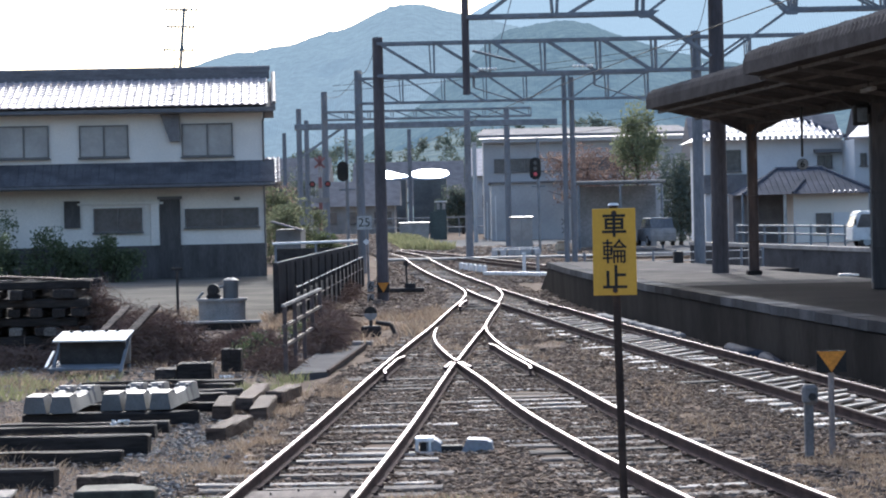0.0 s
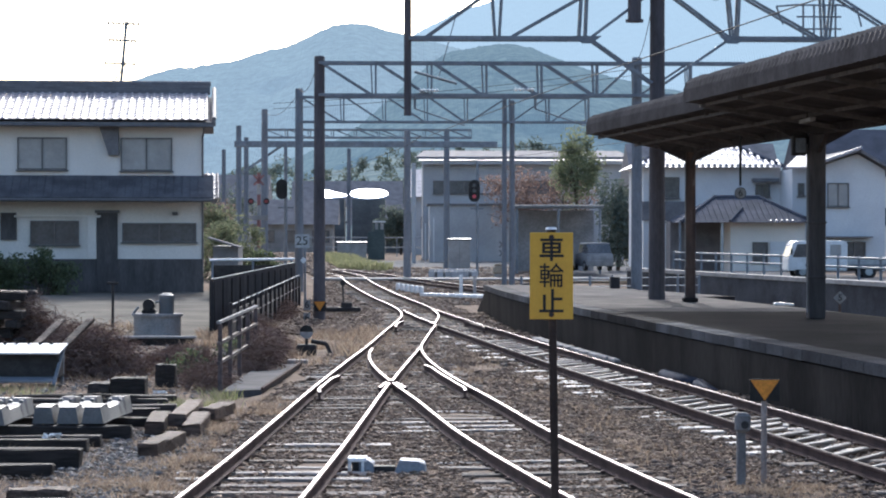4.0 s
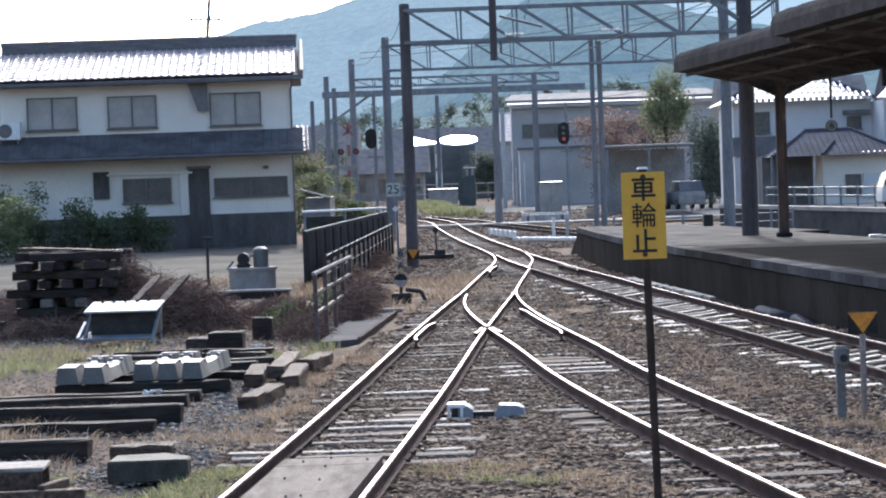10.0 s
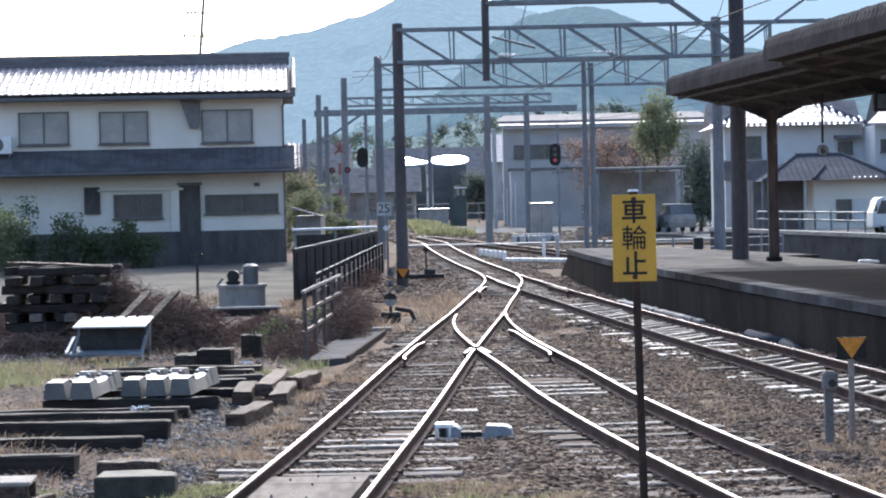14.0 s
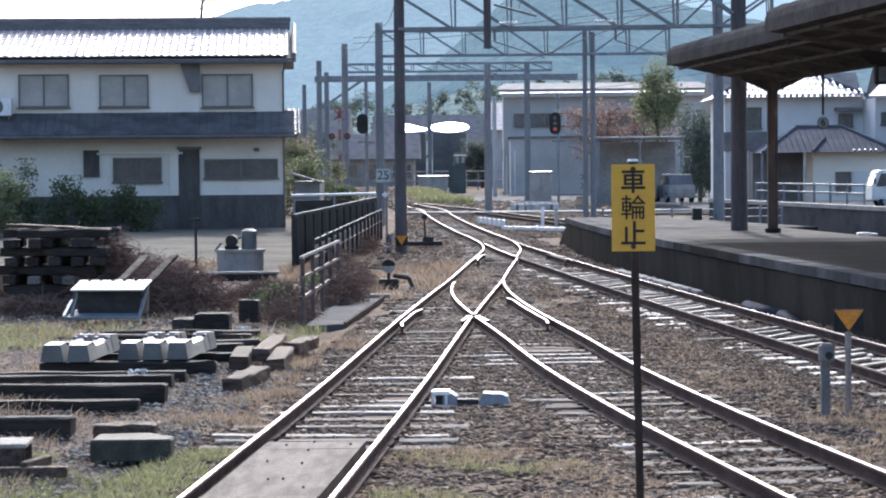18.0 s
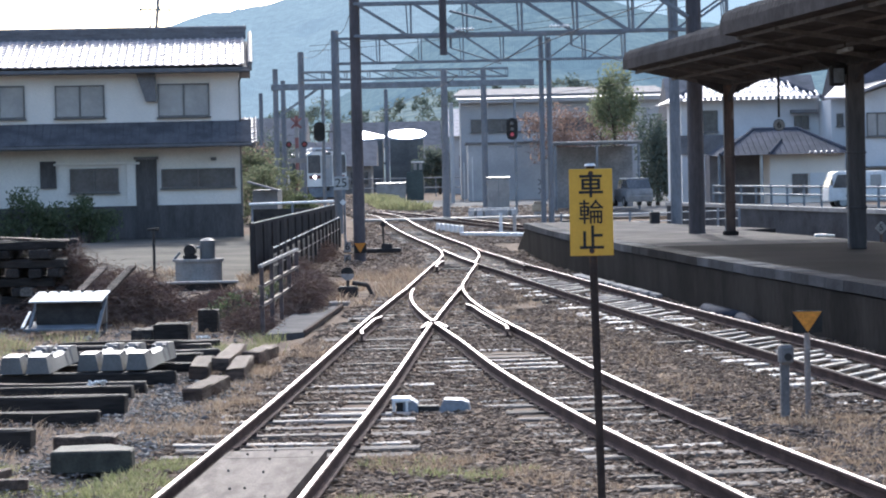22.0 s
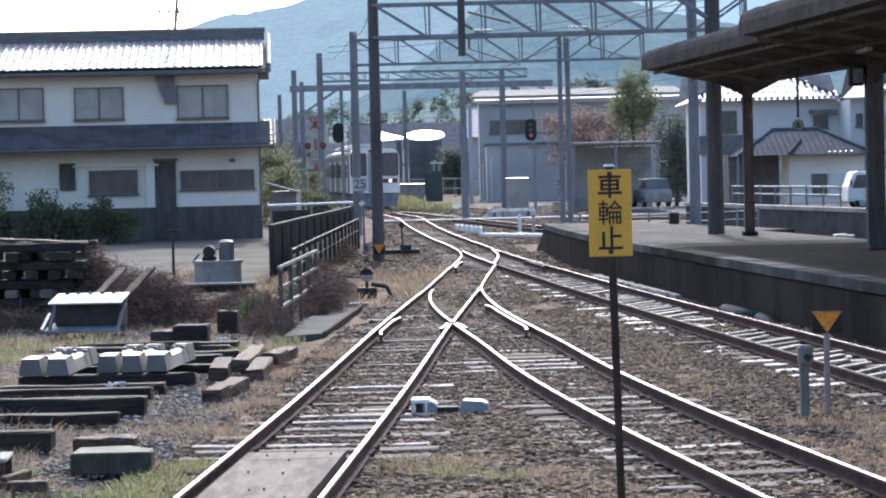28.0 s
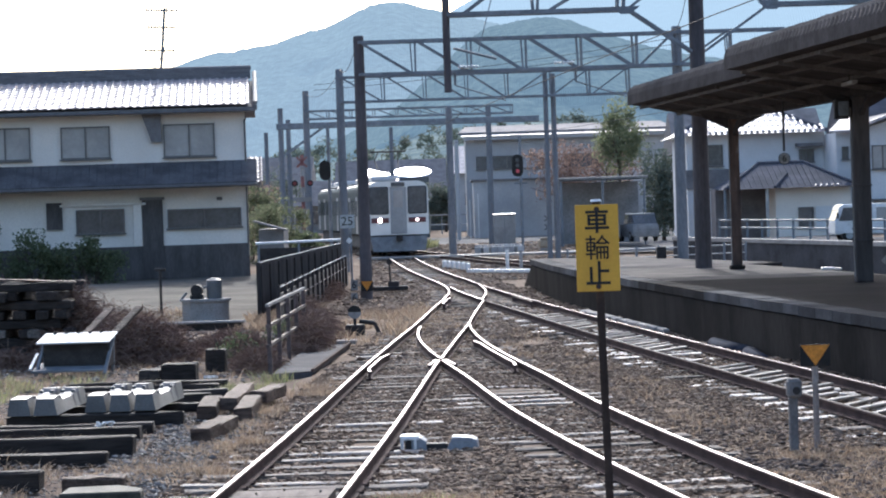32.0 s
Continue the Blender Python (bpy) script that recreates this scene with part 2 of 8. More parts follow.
M_LEAF_AUTUMN = island_mat("autumn_leaf", [(0.22, 0.15, 0.125), (0.19, 0.14, 0.12), (0.26, 0.175, 0.14), (0.17, 0.14, 0.12)], 0.8, through_light=0.5)
M_TWIG = island_mat("bare_twig", [(0.185, 0.122, 0.098), (0.13, 0.085, 0.072), (0.24, 0.165, 0.13), (0.165, 0.125, 0.09)], 0.9)
M_BARK = mat("bark", (0.10, 0.08, 0.065), (0.06, 0.05, 0.04), rough=0.95, scale=5, fine=30, bump=0.5)
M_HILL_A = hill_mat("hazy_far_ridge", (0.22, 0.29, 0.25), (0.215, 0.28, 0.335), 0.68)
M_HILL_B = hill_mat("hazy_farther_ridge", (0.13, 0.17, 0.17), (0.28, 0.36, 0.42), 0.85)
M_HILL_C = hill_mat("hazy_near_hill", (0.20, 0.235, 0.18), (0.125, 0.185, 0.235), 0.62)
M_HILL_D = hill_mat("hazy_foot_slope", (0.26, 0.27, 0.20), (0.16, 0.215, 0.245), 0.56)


# ---- building helpers ----
def box(bm, c, s, rz=0.0, rx=0.0, ry=0.0):
    m = Matrix.Translation(c) @ Euler((radians(rx), radians(ry), radians(rz))).to_matrix().to_4x4() @ Matrix.Diagonal((*s, 1))
    return bmesh.ops.create_cube(bm, size=1.0, matrix=m)["verts"]


def bbox(bm, c, s, bev=0.01, rz=0.0, rx=0.0, ry=0.0):
    """A box with softened edges."""
    vs = box(bm, c, s, rz, rx, ry)
    es = list({e for v in vs for e in v.link_edges})
    bmesh.ops.bevel(bm, geom=es, offset=bev, segments=1, affect="EDGES")


def rod(bm, a, b, r, n=8, r2=None):
    a, b = Vector(a), Vector(b)
    d = b - a
    m = Matrix.Translation((a + b) / 2) @ d.to_track_quat("Z", "Y").to_matrix().to_4x4()
    bmesh.ops.create_cone(bm, cap_ends=True, segments=n, radius1=r, radius2=r if r2 is None else r2, depth=d.length, matrix=m)


def bar(bm, a, b, w, h):
    """A straight steel member of section w x h from a to b."""
    a, b = Vector(a), Vector(b)
    d = b - a
    m = Matrix.Translation((a + b) / 2) @ d.to_track_quat("Y", "Z").to_matrix().to_4x4() @ Matrix.Diagonal((w, d.length, h, 1))
    bmesh.ops.create_cube(bm, size=1.0, matrix=m)


def prism(bm, pts, depth):
    """Extrudes a flat outline (list of (x, y, z)) by the vector depth."""
    a = [bm.verts.new(p) for p in pts]
    b = [bm.verts.new(Vector(p) + Vector(depth)) for p in pts]
    bm.faces.new(a)
    bm.faces.new(b[::-1])
    for i in range(len(pts)):
        j = (i + 1) % len(pts)
        bm.faces.new((a[j], a[i], b[i], b[j]))


def sweep(bm, pts, prof):
    """Sweeps a closed outline of (across, up) along points in the ground plan."""
    rings = []
    for i, p in enumerate(pts):
        t = (Vector(pts[min(i + 1, len(pts) - 1)]) - Vector(pts[max(i - 1, 0)]))
        t.z = 0
        t.normalize()
        side = Vector((t.y, -t.x, 0))
        rings.append([bm.verts.new(Vector(p) + side * u + Vector((0, 0, w))) for u, w in prof])
    k = len(prof)
    for a, b in zip(rings, rings[1:]):
        for i in range(k):
            j = (i + 1) % k
            bm.faces.new((a[i], a[j], b[j], b[i]))
    bm.faces.new(rings[0][::-1])
    bm.faces.new(rings[-1])


def mesh_of(bm, name, material, smooth=False):
    bmesh.ops.recalc_face_normals(bm, faces=bm.faces)
    me = bpy.data.meshes.new(name)
    bm.to_mesh(me)
    bm.free()
    me.materials.append(material)
    if smooth:
        me.polygons.foreach_set("use_smooth", [True] * len(me.polygons))
    return me


def part(name, bm, material, parent=None, label="", smooth=False):
    ob = new(name, mesh_of(bm, name, material, smooth))
    ob.parent = parent
    if label:
        ob["label"] = label
    return ob


def piece(name, me, parent, m):
    ob = new(name, me)
    ob.parent = parent
    ob.matrix_basis = m
    return ob


def thing(name, label, category, at=(0, 0, 0), group="", kind="", rz=0.0):
    ob = new(name)
    ob.empty_display_size = 0.2
    ob.matrix_basis = pose(*at, 0, 0, rz)
    return tagged(ob, label, category, group, kind)


def B():
    return bmesh.new()


def shape_mesh(name, verts, faces, material):
    me = bpy.data.meshes.new(name)
    me.from_pydata(verts, [], faces)
    me.update()
    me.materials.append(material)
    return me


# ---- plan: the lines of the tracks, x by y ----
def smooth_line(rows):
    ys = np.array([r[0] for r in rows], float)
    xs = np.array([r[1] for r in rows], float)
    ms = np.gradient(xs, ys)

    def f(y):
        i = int(np.clip(np.searchsorted(ys, y) - 1, 0, len(ys) - 2))
        h = ys[i + 1] - ys[i]
        s = (y - ys[i]) / h
        if s < 0 or s > 1:
            k = 0 if s < 0 else -1
            return float(xs[k] + ms[k] * (y - ys[k]))
        return float((1 + 2 * s) * (1 - s) ** 2 * xs[i] + s * (1 - s) ** 2 * h * ms[i] + s * s * (3 - 2 * s) * xs[i + 1] - s * s * (1 - s) * h * ms[i + 1])
    return f


def spline(rows):
    """The smooth line through the rows, kept in a table of quarter metres so that it is quick to ask."""
    f = smooth_line(rows)
    y0, y1 = rows[0][0], rows[-1][0]
    n = int((y1 - y0) * 4) + 1
    step = (y1 - y0) / n
    table = [f(y0 + step * i) for i in range(n + 1)]

    def g(y):
        if not y0 <= y < y1:
            return f(y)
        q = (y - y0) / step
        k = int(q)
        return table[k] + (table[min(k + 1, n)] - table[k]) * (q - k)
    return g


def rise(y):
    """The line climbs a little towards the level crossing."""
    s = min(max((y - 80) / 45, 0), 1)
    return 0.25 * s * s * (3 - 2 * s) + 0.004 * min(max(y - 125, 0), 75)


LINE_A = spline([(2, -2.43), (16.6, -1.75), (26, -1.29), (38.8, -0.76), (45.6, -0.44), (50, -0.22), (54, -0.05), (60, 0.2), (65, 0.42), (69, 0.53), (73, 0.47), (78, 0.2), (87, -0.5), (98, -1.35), (111, -2.2), (115, -2.4), (125, -3.4), (135, -4.6), (145, -5.8), (155, -6.9), (168, -8.0), (180, -8.8), (190, -9.9), (198, -11), (207, -12.9), (218, -16.2), (231, -21.5), (250, -30), (280, -46), (330, -75), (480, -165)])
LINE_B = spline([(2, 5.0), (10, 3.83), (17.6, 2.72), (22.9, 1.95), (28.4, 1.29), (34.7, 0.74), (38.1, 0.42), (41.8, 0.12), (45.8, -0.10), (50, -0.18), (54, -0.05), (60, 0.2)])
LINE_M = spline([(2, 7.95), (20, 5.95), (30, 4.85), (36, 4.17), (41.5, 3.55), (50, 2.66), (57, 1.98), (61.5, 1.52), (66, 1.12), (70, 0.77), (74, 0.44), (78, 0.2)])
LINE_T = spline([(10, 15.5), (30, 13.2), (50, 10.8), (65, 8.8), (80, 6.4), (94, 3.9), (110, 0.6), (130, -3.2), (150, -6.8), (180, -12), (220, -20)])
EDGE = spline([(10, 8.3), (20, 7.3), (30, 6.2), (36, 5.58), (42, 4.95), (50, 4.2), (57, 3.56), (66, 2.95), (75, 2.6)])
PLAT_Z = 0.74
GAUGE = 0.565


# ---- ground ----
def ground_z(x, y):
    z = -0.22 + rise(y)
    if x < -3.2:
        k = min((-3.2 - x) / 1.5, 1.0)
        z += 0.05 * k
        if y > 50:
            z += min((y - 50) / 30, 1) * 0.2 * k
    if 8 < y < 78 and LINE_A(y) - 1.3 < x < LINE_M(y) - 1.25:
        return rise(y) - 0.165 + 0.014 * noise.noise(Vector((x * 1.3, y * 1.3, 0.3)))
    z += 0.03 * noise.noise(Vector((x * 0.6, y * 0.6, 0.3))) + 0.06 * noise.noise(Vector((x * 0.11, y * 0.11, 7.3)))
    return z


def build_ground():
    xs = [-2500, -900, -300, -120, -60, -40, -30] + [-24 + 0.5 * i for i in range(97)] + [30, 45, 70, 140, 320, 900, 2500]
    ys = [-400, -60, -10] + [0.5 * i for i in range(0, 301)] + [155 + 6 * i for i in range(16)] + [270, 330, 450, 700, 1200, 2500]
    verts = [(x, y, ground_z(x, y)) for y in ys for x in xs]
    w = len(xs)
    faces = [(j * w + i, j * w + i + 1, (j + 1) * w + i + 1, (j + 1) * w + i) for j in range(len(ys) - 1) for i in range(w - 1)]
    ob = new("ground", shape_mesh("ground", verts, faces, M_EARTH))
    tagged(ob, "brown earth of a railway yard with grit and weeds", "ground", kind="structure")
    # gravelled yard in front of the house
    bm = B()
    vs = [bm.verts.new((x, y, ground_z(x, y) + 0.03)) for y in np.linspace(57.5, 93, 24) for x in np.linspace(-40, -4.75, 40)]
    for j in range(23):
        for i in range(39):
            bm.faces.new((vs[j * 40 + i], vs[j * 40 + i + 1], vs[j * 40 + i + 41], vs[j * 40 + i + 40]))
    tagged(part("gravel_lot", bm, M_LOT), "pale gravel yard between the house and the railway", "yard", kind="structure")
    # grey gravel beside the far curve, beyond the level crossing
    bm = B()
    ys = np.linspace(116, 176, 31)
    rows = [[bm.verts.new((LINE_A(y) + 2 + (16 - LINE_A(y)) * i / 24, y, ground_z(LINE_A(y) + 2 + (16 - LINE_A(y)) * i / 24, y) + 0.03)) for i in range(25)] for y in ys]
    for a, b in zip(rows, rows[1:]):
        for i in range(24):
            bm.faces.new((a[i], a[i + 1], b[i + 1], b[i]))
    tagged(part("gravel_apron", bm, M_APRON), "grey gravel ground beside the far curve", "yard", kind="structure")


build_ground()

# ---- rails ----
RAIL_BODY = [(-0.061, -0.126), (0.061, -0.126), (0.061, -0.118), (0.012, -0.102), (0.010, -0.045), (0.031, -0.032), (0.031, -0.006), (0.025, -0.0015), (-0.025, -0.0015), (-0.031, -0.006), (-0.031, -0.032), (-0.010, -0.045), (-0.012, -0.102), (-0.061, -0.118)]
RAIL_HEAD = [(-0.020, -0.004), (0.020, -0.004), (0.017, 0.001), (-0.017, 0.001)]
RAIL_STRIPE = [(0.0, -0.004), (0.022, -0.004), (0.020, 0.001), (0.002, 0.001)]


def rail(parent, line, off, y0, y1, step=1.0, extra=None, top=M_RAILTOP, head=RAIL_HEAD):
    ys = np.linspace(y0, y1, max(3, int((y1 - y0) / step) + 1))
    pts = [(line(y) + off + (extra(y) if extra else 0), y, rise(y)) for y in ys]
    bm = B()
    sweep(bm, pts, RAIL_BODY)
    ob = part("rail", bm, M_RUST, parent, "rusty brown steel rail")
    bm = B()
    sweep(bm, pts, head)
    part("rail_head", bm, top, ob, "bright worn running surface")
    return ob


def frange(a, b, s):
    n = max(1, int(round((b - a) / s)))
    return [a + (b - a) * i / n for i in range(n + 1)]


track_a = thing("siding_track", "worn siding track with shiny rails in brown ballast", "track", kind="structure")
track_b = thing("loop_track", "curved siding track with shiny rails in brown ballast", "track", kind="structure")
track_m = thing("platform_track", "running track beside the platform with pale sleepers", "track", kind="structure")
track_t = thing("far_track", "running track on the far side of the platform", "track", kind="structure")
rail(track_a, LINE_A, -GAUGE, 2, 61)
rail(track_a, LINE_A, -GAUGE, 61.01, 230, top=M_RAILMID)
rail(track_a, LINE_A, GAUGE, 2, 38.2)
rail(track_a, LINE_A, GAUGE, 38.75, 50, extra=lambda y: 0.02)
rail(track_b, LINE_B, GAUGE, 2, 62.3)
rail(track_b, LINE_B, -GAUGE, 2, 38.25)
rail(track_b, LINE_B, -GAUGE, 38.8, 49.5, 0.5, extra=lambda y: 0.13 * max(0, (y - 43) / 7) ** 2)
rail(track_m, LINE_M, GAUGE, 2, 78, head=RAIL_STRIPE)
rail(track_m, LINE_M, -GAUGE, 2, 62.0, top=M_RAILDULL)
rail(track_m, LINE_M, -GAUGE, 62.7, 73.5, top=M_RAILMID, extra=lambda y: 0.1 * max(0, (y - 68) / 6))
rail(track_a, LINE_A, GAUGE, 62.9, 230, top=M_RAILMID, extra=lambda y: -0.06 if y < 74 else 0.0)
rail(track_t, LINE_T, -GAUGE, 10, 150, top=M_RAILDULL)
rail(track_t, LINE_T, GAUGE, 10, 150, top=M_RAILMID)


def flare(y0, y1):
    return lambda y: 0.07 * (max(0, (y0 + 0.7 - y) / 0.7) + max(0, (y - y1 + 0.7) / 0.7))


# check rails and the wing rails of the crossing
rail(track_a, LINE_A, -GAUGE + 0.115, 36.0, 40.2, 0.2, extra=flare(36.0, 40.2))
rail(track_b, LINE_B, GAUGE - 0.115, 36.4, 43.4, 0.2, extra=lambda y: -flare(36.4, 43.4)(y))
rail(track_m, LINE_M, GAUGE - 0.115, 60, 64, 0.2, top=M_RAILDULL, extra=lambda y: -flare(60, 64)(y))
rail(track_b, LINE_B, -GAUGE + 0.115, 60.5, 64.5, 0.2, extra=flare(60.5, 64.5))
rail(track_a, LINE_A, GAUGE - 0.06, 37.1, 38.4, 0.2, extra=lambda y: -0.035 * max(0, (38.2 - y) / 1.1))
rail(track_b, LINE_B, -GAUGE + 0.06, 37.1, 38.4, 0.2, extra=lambda y: 0.035 * max(0, (38.2 - y) / 1.1))

# ---- mast, gantries ----
def truss(bm, xs, y, z0, z1, w=0.11, chord=0.13, turn=99):
    """Two flat lattices side by side; the diagonals fall towards +x up to the panel called turn, then rise."""
    for yy in (y - 0.25, y + 0.25):
        bar(bm, (xs[0], yy, z0), (xs[-1], yy, z0), chord, chord)
        bar(bm, (xs[0], yy, z1), (xs[-1], yy, z1), chord, chord)
        for i in range(len(xs) - 1):
            a, b = (z1, z0) if i < turn else (z0, z1)
            bar(bm, (xs[i] + 0.06, yy, a), (xs[i + 1] - 0.1, yy, b), w * 0.7, w * 0.7)
            bar(bm, (xs[i + 1], yy, z0), (xs[i + 1], yy, z1), w * 0.6, w * 0.6)
            bar(bm, (xs[i + 1] - 0.1, yy, z0), (xs[i + 1] - 0.14, yy, z1), w * 0.4, w * 0.4)
    for x in xs:
        bar(bm, (x, y - 0.25, z0), (x, y + 0.25, z0), w * 0.6, w * 0.6)
        bar(bm, (x, y - 0.25, z1), (x, y + 0.25, z1), w * 0.6, w * 0.6)


def insulator(bm, a, b, r=0.07, n=5):
    a, b = Vector(a), Vector(b)
    rod(bm, a, b, 0.025, 8)
    for i in range(n):
        p = a.lerp(b, (i + 0.5) / n)
        d = (b - a).normalized() * 0.018
        rod(bm, p - d, p + d, r, 10, r * 0.6)


def pole(bm, x, y, z0, z1, r):
    rod(bm, (x, y, z0), (x, y, z1), r * 1.08, 16, r * 0.92)
    rod(bm, (x, y, z1), (x, y, z1 + 0.05), r * 0.98, 16, r * 0.8)


GANTRY_LABEL = "grey steel overhead line gantry on concrete poles"
g = thing("overhead_gantry", "grey steel truss gantry with knee braces on a platform pole", "gantry", (0, 53, 0))
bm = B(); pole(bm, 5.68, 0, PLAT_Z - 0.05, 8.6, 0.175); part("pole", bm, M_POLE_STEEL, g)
bm = B()
X0, X1, ZB, ZT = 0.12, 14.0, 6.74, 7.75
for yy in (-0.22, 0.22):
    bar(bm, (X0 - 0.1, yy, ZT), (X1, yy, ZT), 0.12, 0.12)
    bar(bm, (X0, yy, ZB), (4.2, yy, ZB), 0.09, 0.09)
    bar(bm, (7.2, yy, ZB), (X1, yy, ZB), 0.09, 0.09)
    for a, b in (((X0 + 0.35, ZB), (1.88, ZT)), ((2.35, ZB), (3.95, ZT - 0.1)), ((1.98, ZT), (2.05, ZB)), ((2.2, ZT), (2.14, ZB)), ((3.98, ZT), (3.92, ZB)), ((4.1, ZT), (4.06, ZB)),
                 ((4.15, ZB), (5.5, ZT)), ((4.15, ZB), (5.55, 5.75)), ((7.3, ZB), (5.85, 5.75)), ((7.3, ZB), (5.95, ZT)), ((7.35, ZB), (7.25, ZT)), ((7.45, ZB), (7.5, ZT)),
                 ((7.5, ZT), (9.3, ZB)), ((9.4, ZB), (9.35, ZT)), ((9.5, ZB), (9.6, ZT)), ((9.6, ZT), (11.2, ZB)), ((11.3, ZB), (11.3, ZT)), ((11.4, ZT), (13, ZB)), ((13, ZB), (13, ZT))):
        bar(bm, (a[0], yy, a[1]), (b[0], yy, b[1]), 0.055, 0.055)
for x in (0.3, 2.1, 4.05, 7.35, 9.4, 11.3):
    bar(bm, (x, -0.22, ZB), (x, 0.22, ZB), 0.05, 0.05)
    bar(bm, (x, -0.22, ZT), (x, 0.22, ZT), 0.05, 0.05)
part("beam", bm, M_STEEL, g)
for x in (4.1, 7.35):
    bm = B()
    prism(bm, [(x - 0.32, -0.26, ZB + 0.05), (x + 0.32, -0.26, ZB + 0.05), (x + 0.1, -0.26, ZB - 0.12), (x - 0.12, -0.26, ZB - 0.12)], (0, 0.02, 0))
    part("gusset_plate", bm, M_STEEL, g)
bm = B(); rod(bm, (0.1, 0, 5.02), (0.1, 0, 7.85), 0.085, 14); part("drop_arm", bm, M_POLE_STEEL, g, "dark hanging tube at the beam's end")
bm = B(); rod(bm, (5.15, -0.2, 7.15), (5.15, -0.2, 8.9), 0.15, 14); rod(bm, (5.15, -0.2, 7.1), (5.15, -0.2, 7.16), 0.2, 14); part("hanging_tube", bm, M_POLE_STEEL, g)
bm = B(); rod(bm, (0.97, 0, 7.8), (0.97, 0, 9.4), 0.06, 8); rod(bm, (1.85, 0, 7.8), (1.85, 0, 9.4), 0.06, 8); part("upright", bm, M_STEEL, g)
bm = B(); rod(bm, (6.1, -0.3, 8.0), (10.4, -0.3, 7.95), 0.05, 8); part("feeder_tube", bm, M_STEEL, g)
bm = B(); insulator(bm, (5.95, -0.3, 8.0), (6.75, -0.3, 8.0), 0.1, 6); part("insulator", bm, M_WHITE, g, "white ribbed porcelain insulator")
bm = B()
for x in (8.9, 9.14, 9.38, 9.62):
    bar(bm, (x, -0.3, 6.75), (x, -0.3, 7.5), 0.04, 0.04)
for z in (6.95, 7.22, 7.48):
    bar(bm, (8.75, -0.3, z), (9.75, -0.3, z), 0.035, 0.035)
rod(bm, (8.3, -0.3, 7.45), (8.9, -0.3, 7.5), 0.02, 6); rod(bm, (8.3, -0.3, 7.45), (8.45, -0.3, 7.05), 0.02, 6); rod(bm, (9.62, -0.3, 7.5), (10.1, -0.3, 7.4), 0.02, 6); rod(bm, (10.1, -0.3, 7.4), (10.2, -0.3, 7.0), 0.02, 6)
part("switch_frame", bm, M_STEEL, g, "small steel frame of a line switch")
for x, z in ((6.95, 7.72), (8.75, 8.0), (9.8, 7.95)):
    bm = B(); bbox(bm, (x, -0.3, z), (0.16, 0.14, 0.26), 0.02); part("clamp", bm, M_STEEL, g)
bm = B(); rod(bm, (1.3, 0.1, 7.7), (0.8, -0.3, 5.9), 0.012, 6); rod(bm, (0.25, 0, 6.0), (1.2, 0.2, 5.75), 0.03, 6); part("stay", bm, M_STEEL, g)
g.matrix_basis = Matrix.Translation((0, 59.2, 2.44 * (1 - 1.117))) @ Matrix.Scale(1.117, 4)

g = thing("overhead_gantry", GANTRY_LABEL, "gantry", (0, 71, 0), "overhead gantries")
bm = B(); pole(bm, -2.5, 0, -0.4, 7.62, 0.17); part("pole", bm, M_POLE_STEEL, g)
bm = B(); pole(bm, 7.0, 0, PLAT_Z - 0.4, 7.6, 0.16); part("pole", bm, M_POLE_HAZED, g)
bm = B(); truss(bm, [-2.5, -0.82, 0.85, 2.49, 4.14, 5.8, 7.0, 8.6, 10.2], 0, 6.5, 7.46, 0.09, 0.09, 5); part("beam", bm, M_STEEL, g)
for x in (0.35, 3.95):
    bm = B(); rod(bm, (x, -0.1, 6.5), (x, -0.1, 6.1), 0.04, 8); rod(bm, (x, -0.1, 6.1), (x + 1.5, -0.1, 5.6), 0.02, 6); part("registration_arm", bm, M_STEEL, g)
for x, z in ((0.45, 6.63), (3.3, 6.66)):
    bm = B(); insulator(bm, (x, -0.35, z), (x + 0.6, -0.35, z), 0.07, 5); part("insulator", bm, M_WHITE, g)

g = thing("overhead_gantry", GANTRY_LABEL, "gantry", (0, 96, 0), "overhead gantries")
bm = B(); pole(bm, -4.2, 0, -0.4, 8.15, 0.17); part("pole", bm, M_POLE_HAZED, g)
bm = B(); pole(bm, 4.1, 0, -0.4, 7.9, 0.1); part("pole", bm, M_POLE_HAZED, g)
bm = B(); pole(bm, 4.42, 0.2, -0.4, 7.7, 0.11); part("pole", bm, M_POLE_HAZED, g)
bm = B(); truss(bm, [-4.2, -2.4, -0.71, 0.98, 2.6, 4.3, 5.9, 7.5], 0, 6.85, 7.85, 0.08, 0.085, 4); part("beam", bm, M_STEEL, g)

g = thing("overhead_gantry", GANTRY_LABEL, "gantry", (0, 121, 0), "overhead gantries")
bm = B(); pole(bm, -7.05, 0, -0.3, 8.6, 0.17); part("pole", bm, M_POLE_HAZED, g)
bm = B(); pole(bm, 0.2, -6, -0.3, 7.3, 0.17); part("pole", bm, M_POLE_HAZED, g)
bm = B(); truss(bm, [-7.05 + 1.17 * i for i in range(10)], 0, 7.2, 7.6, 0.06, 0.09); part("beam", bm, M_STEEL, g)
g = thing("overhead_gantry", GANTRY_LABEL, "gantry", (0, 141, 0), "overhead gantries")
bm = B(); pole(bm, -9.75, 0, -0.3, 8.65, 0.17); part("pole", bm, M_POLE_HAZED, g)
bm = B(); pole(bm, 2.7, 6, -0.3, 8.6, 0.19); part("pole", bm, M_POLE_HAZED, g)
bm = B(); bbox(bm, (-2.2, 0, 7.6), (15.6, 0.4, 0.36), 0.02); bar(bm, (-9.7, 0, 5.8), (-7.2, 0, 7.5), 0.14, 0.14); part("beam", bm, M_STEEL, g)
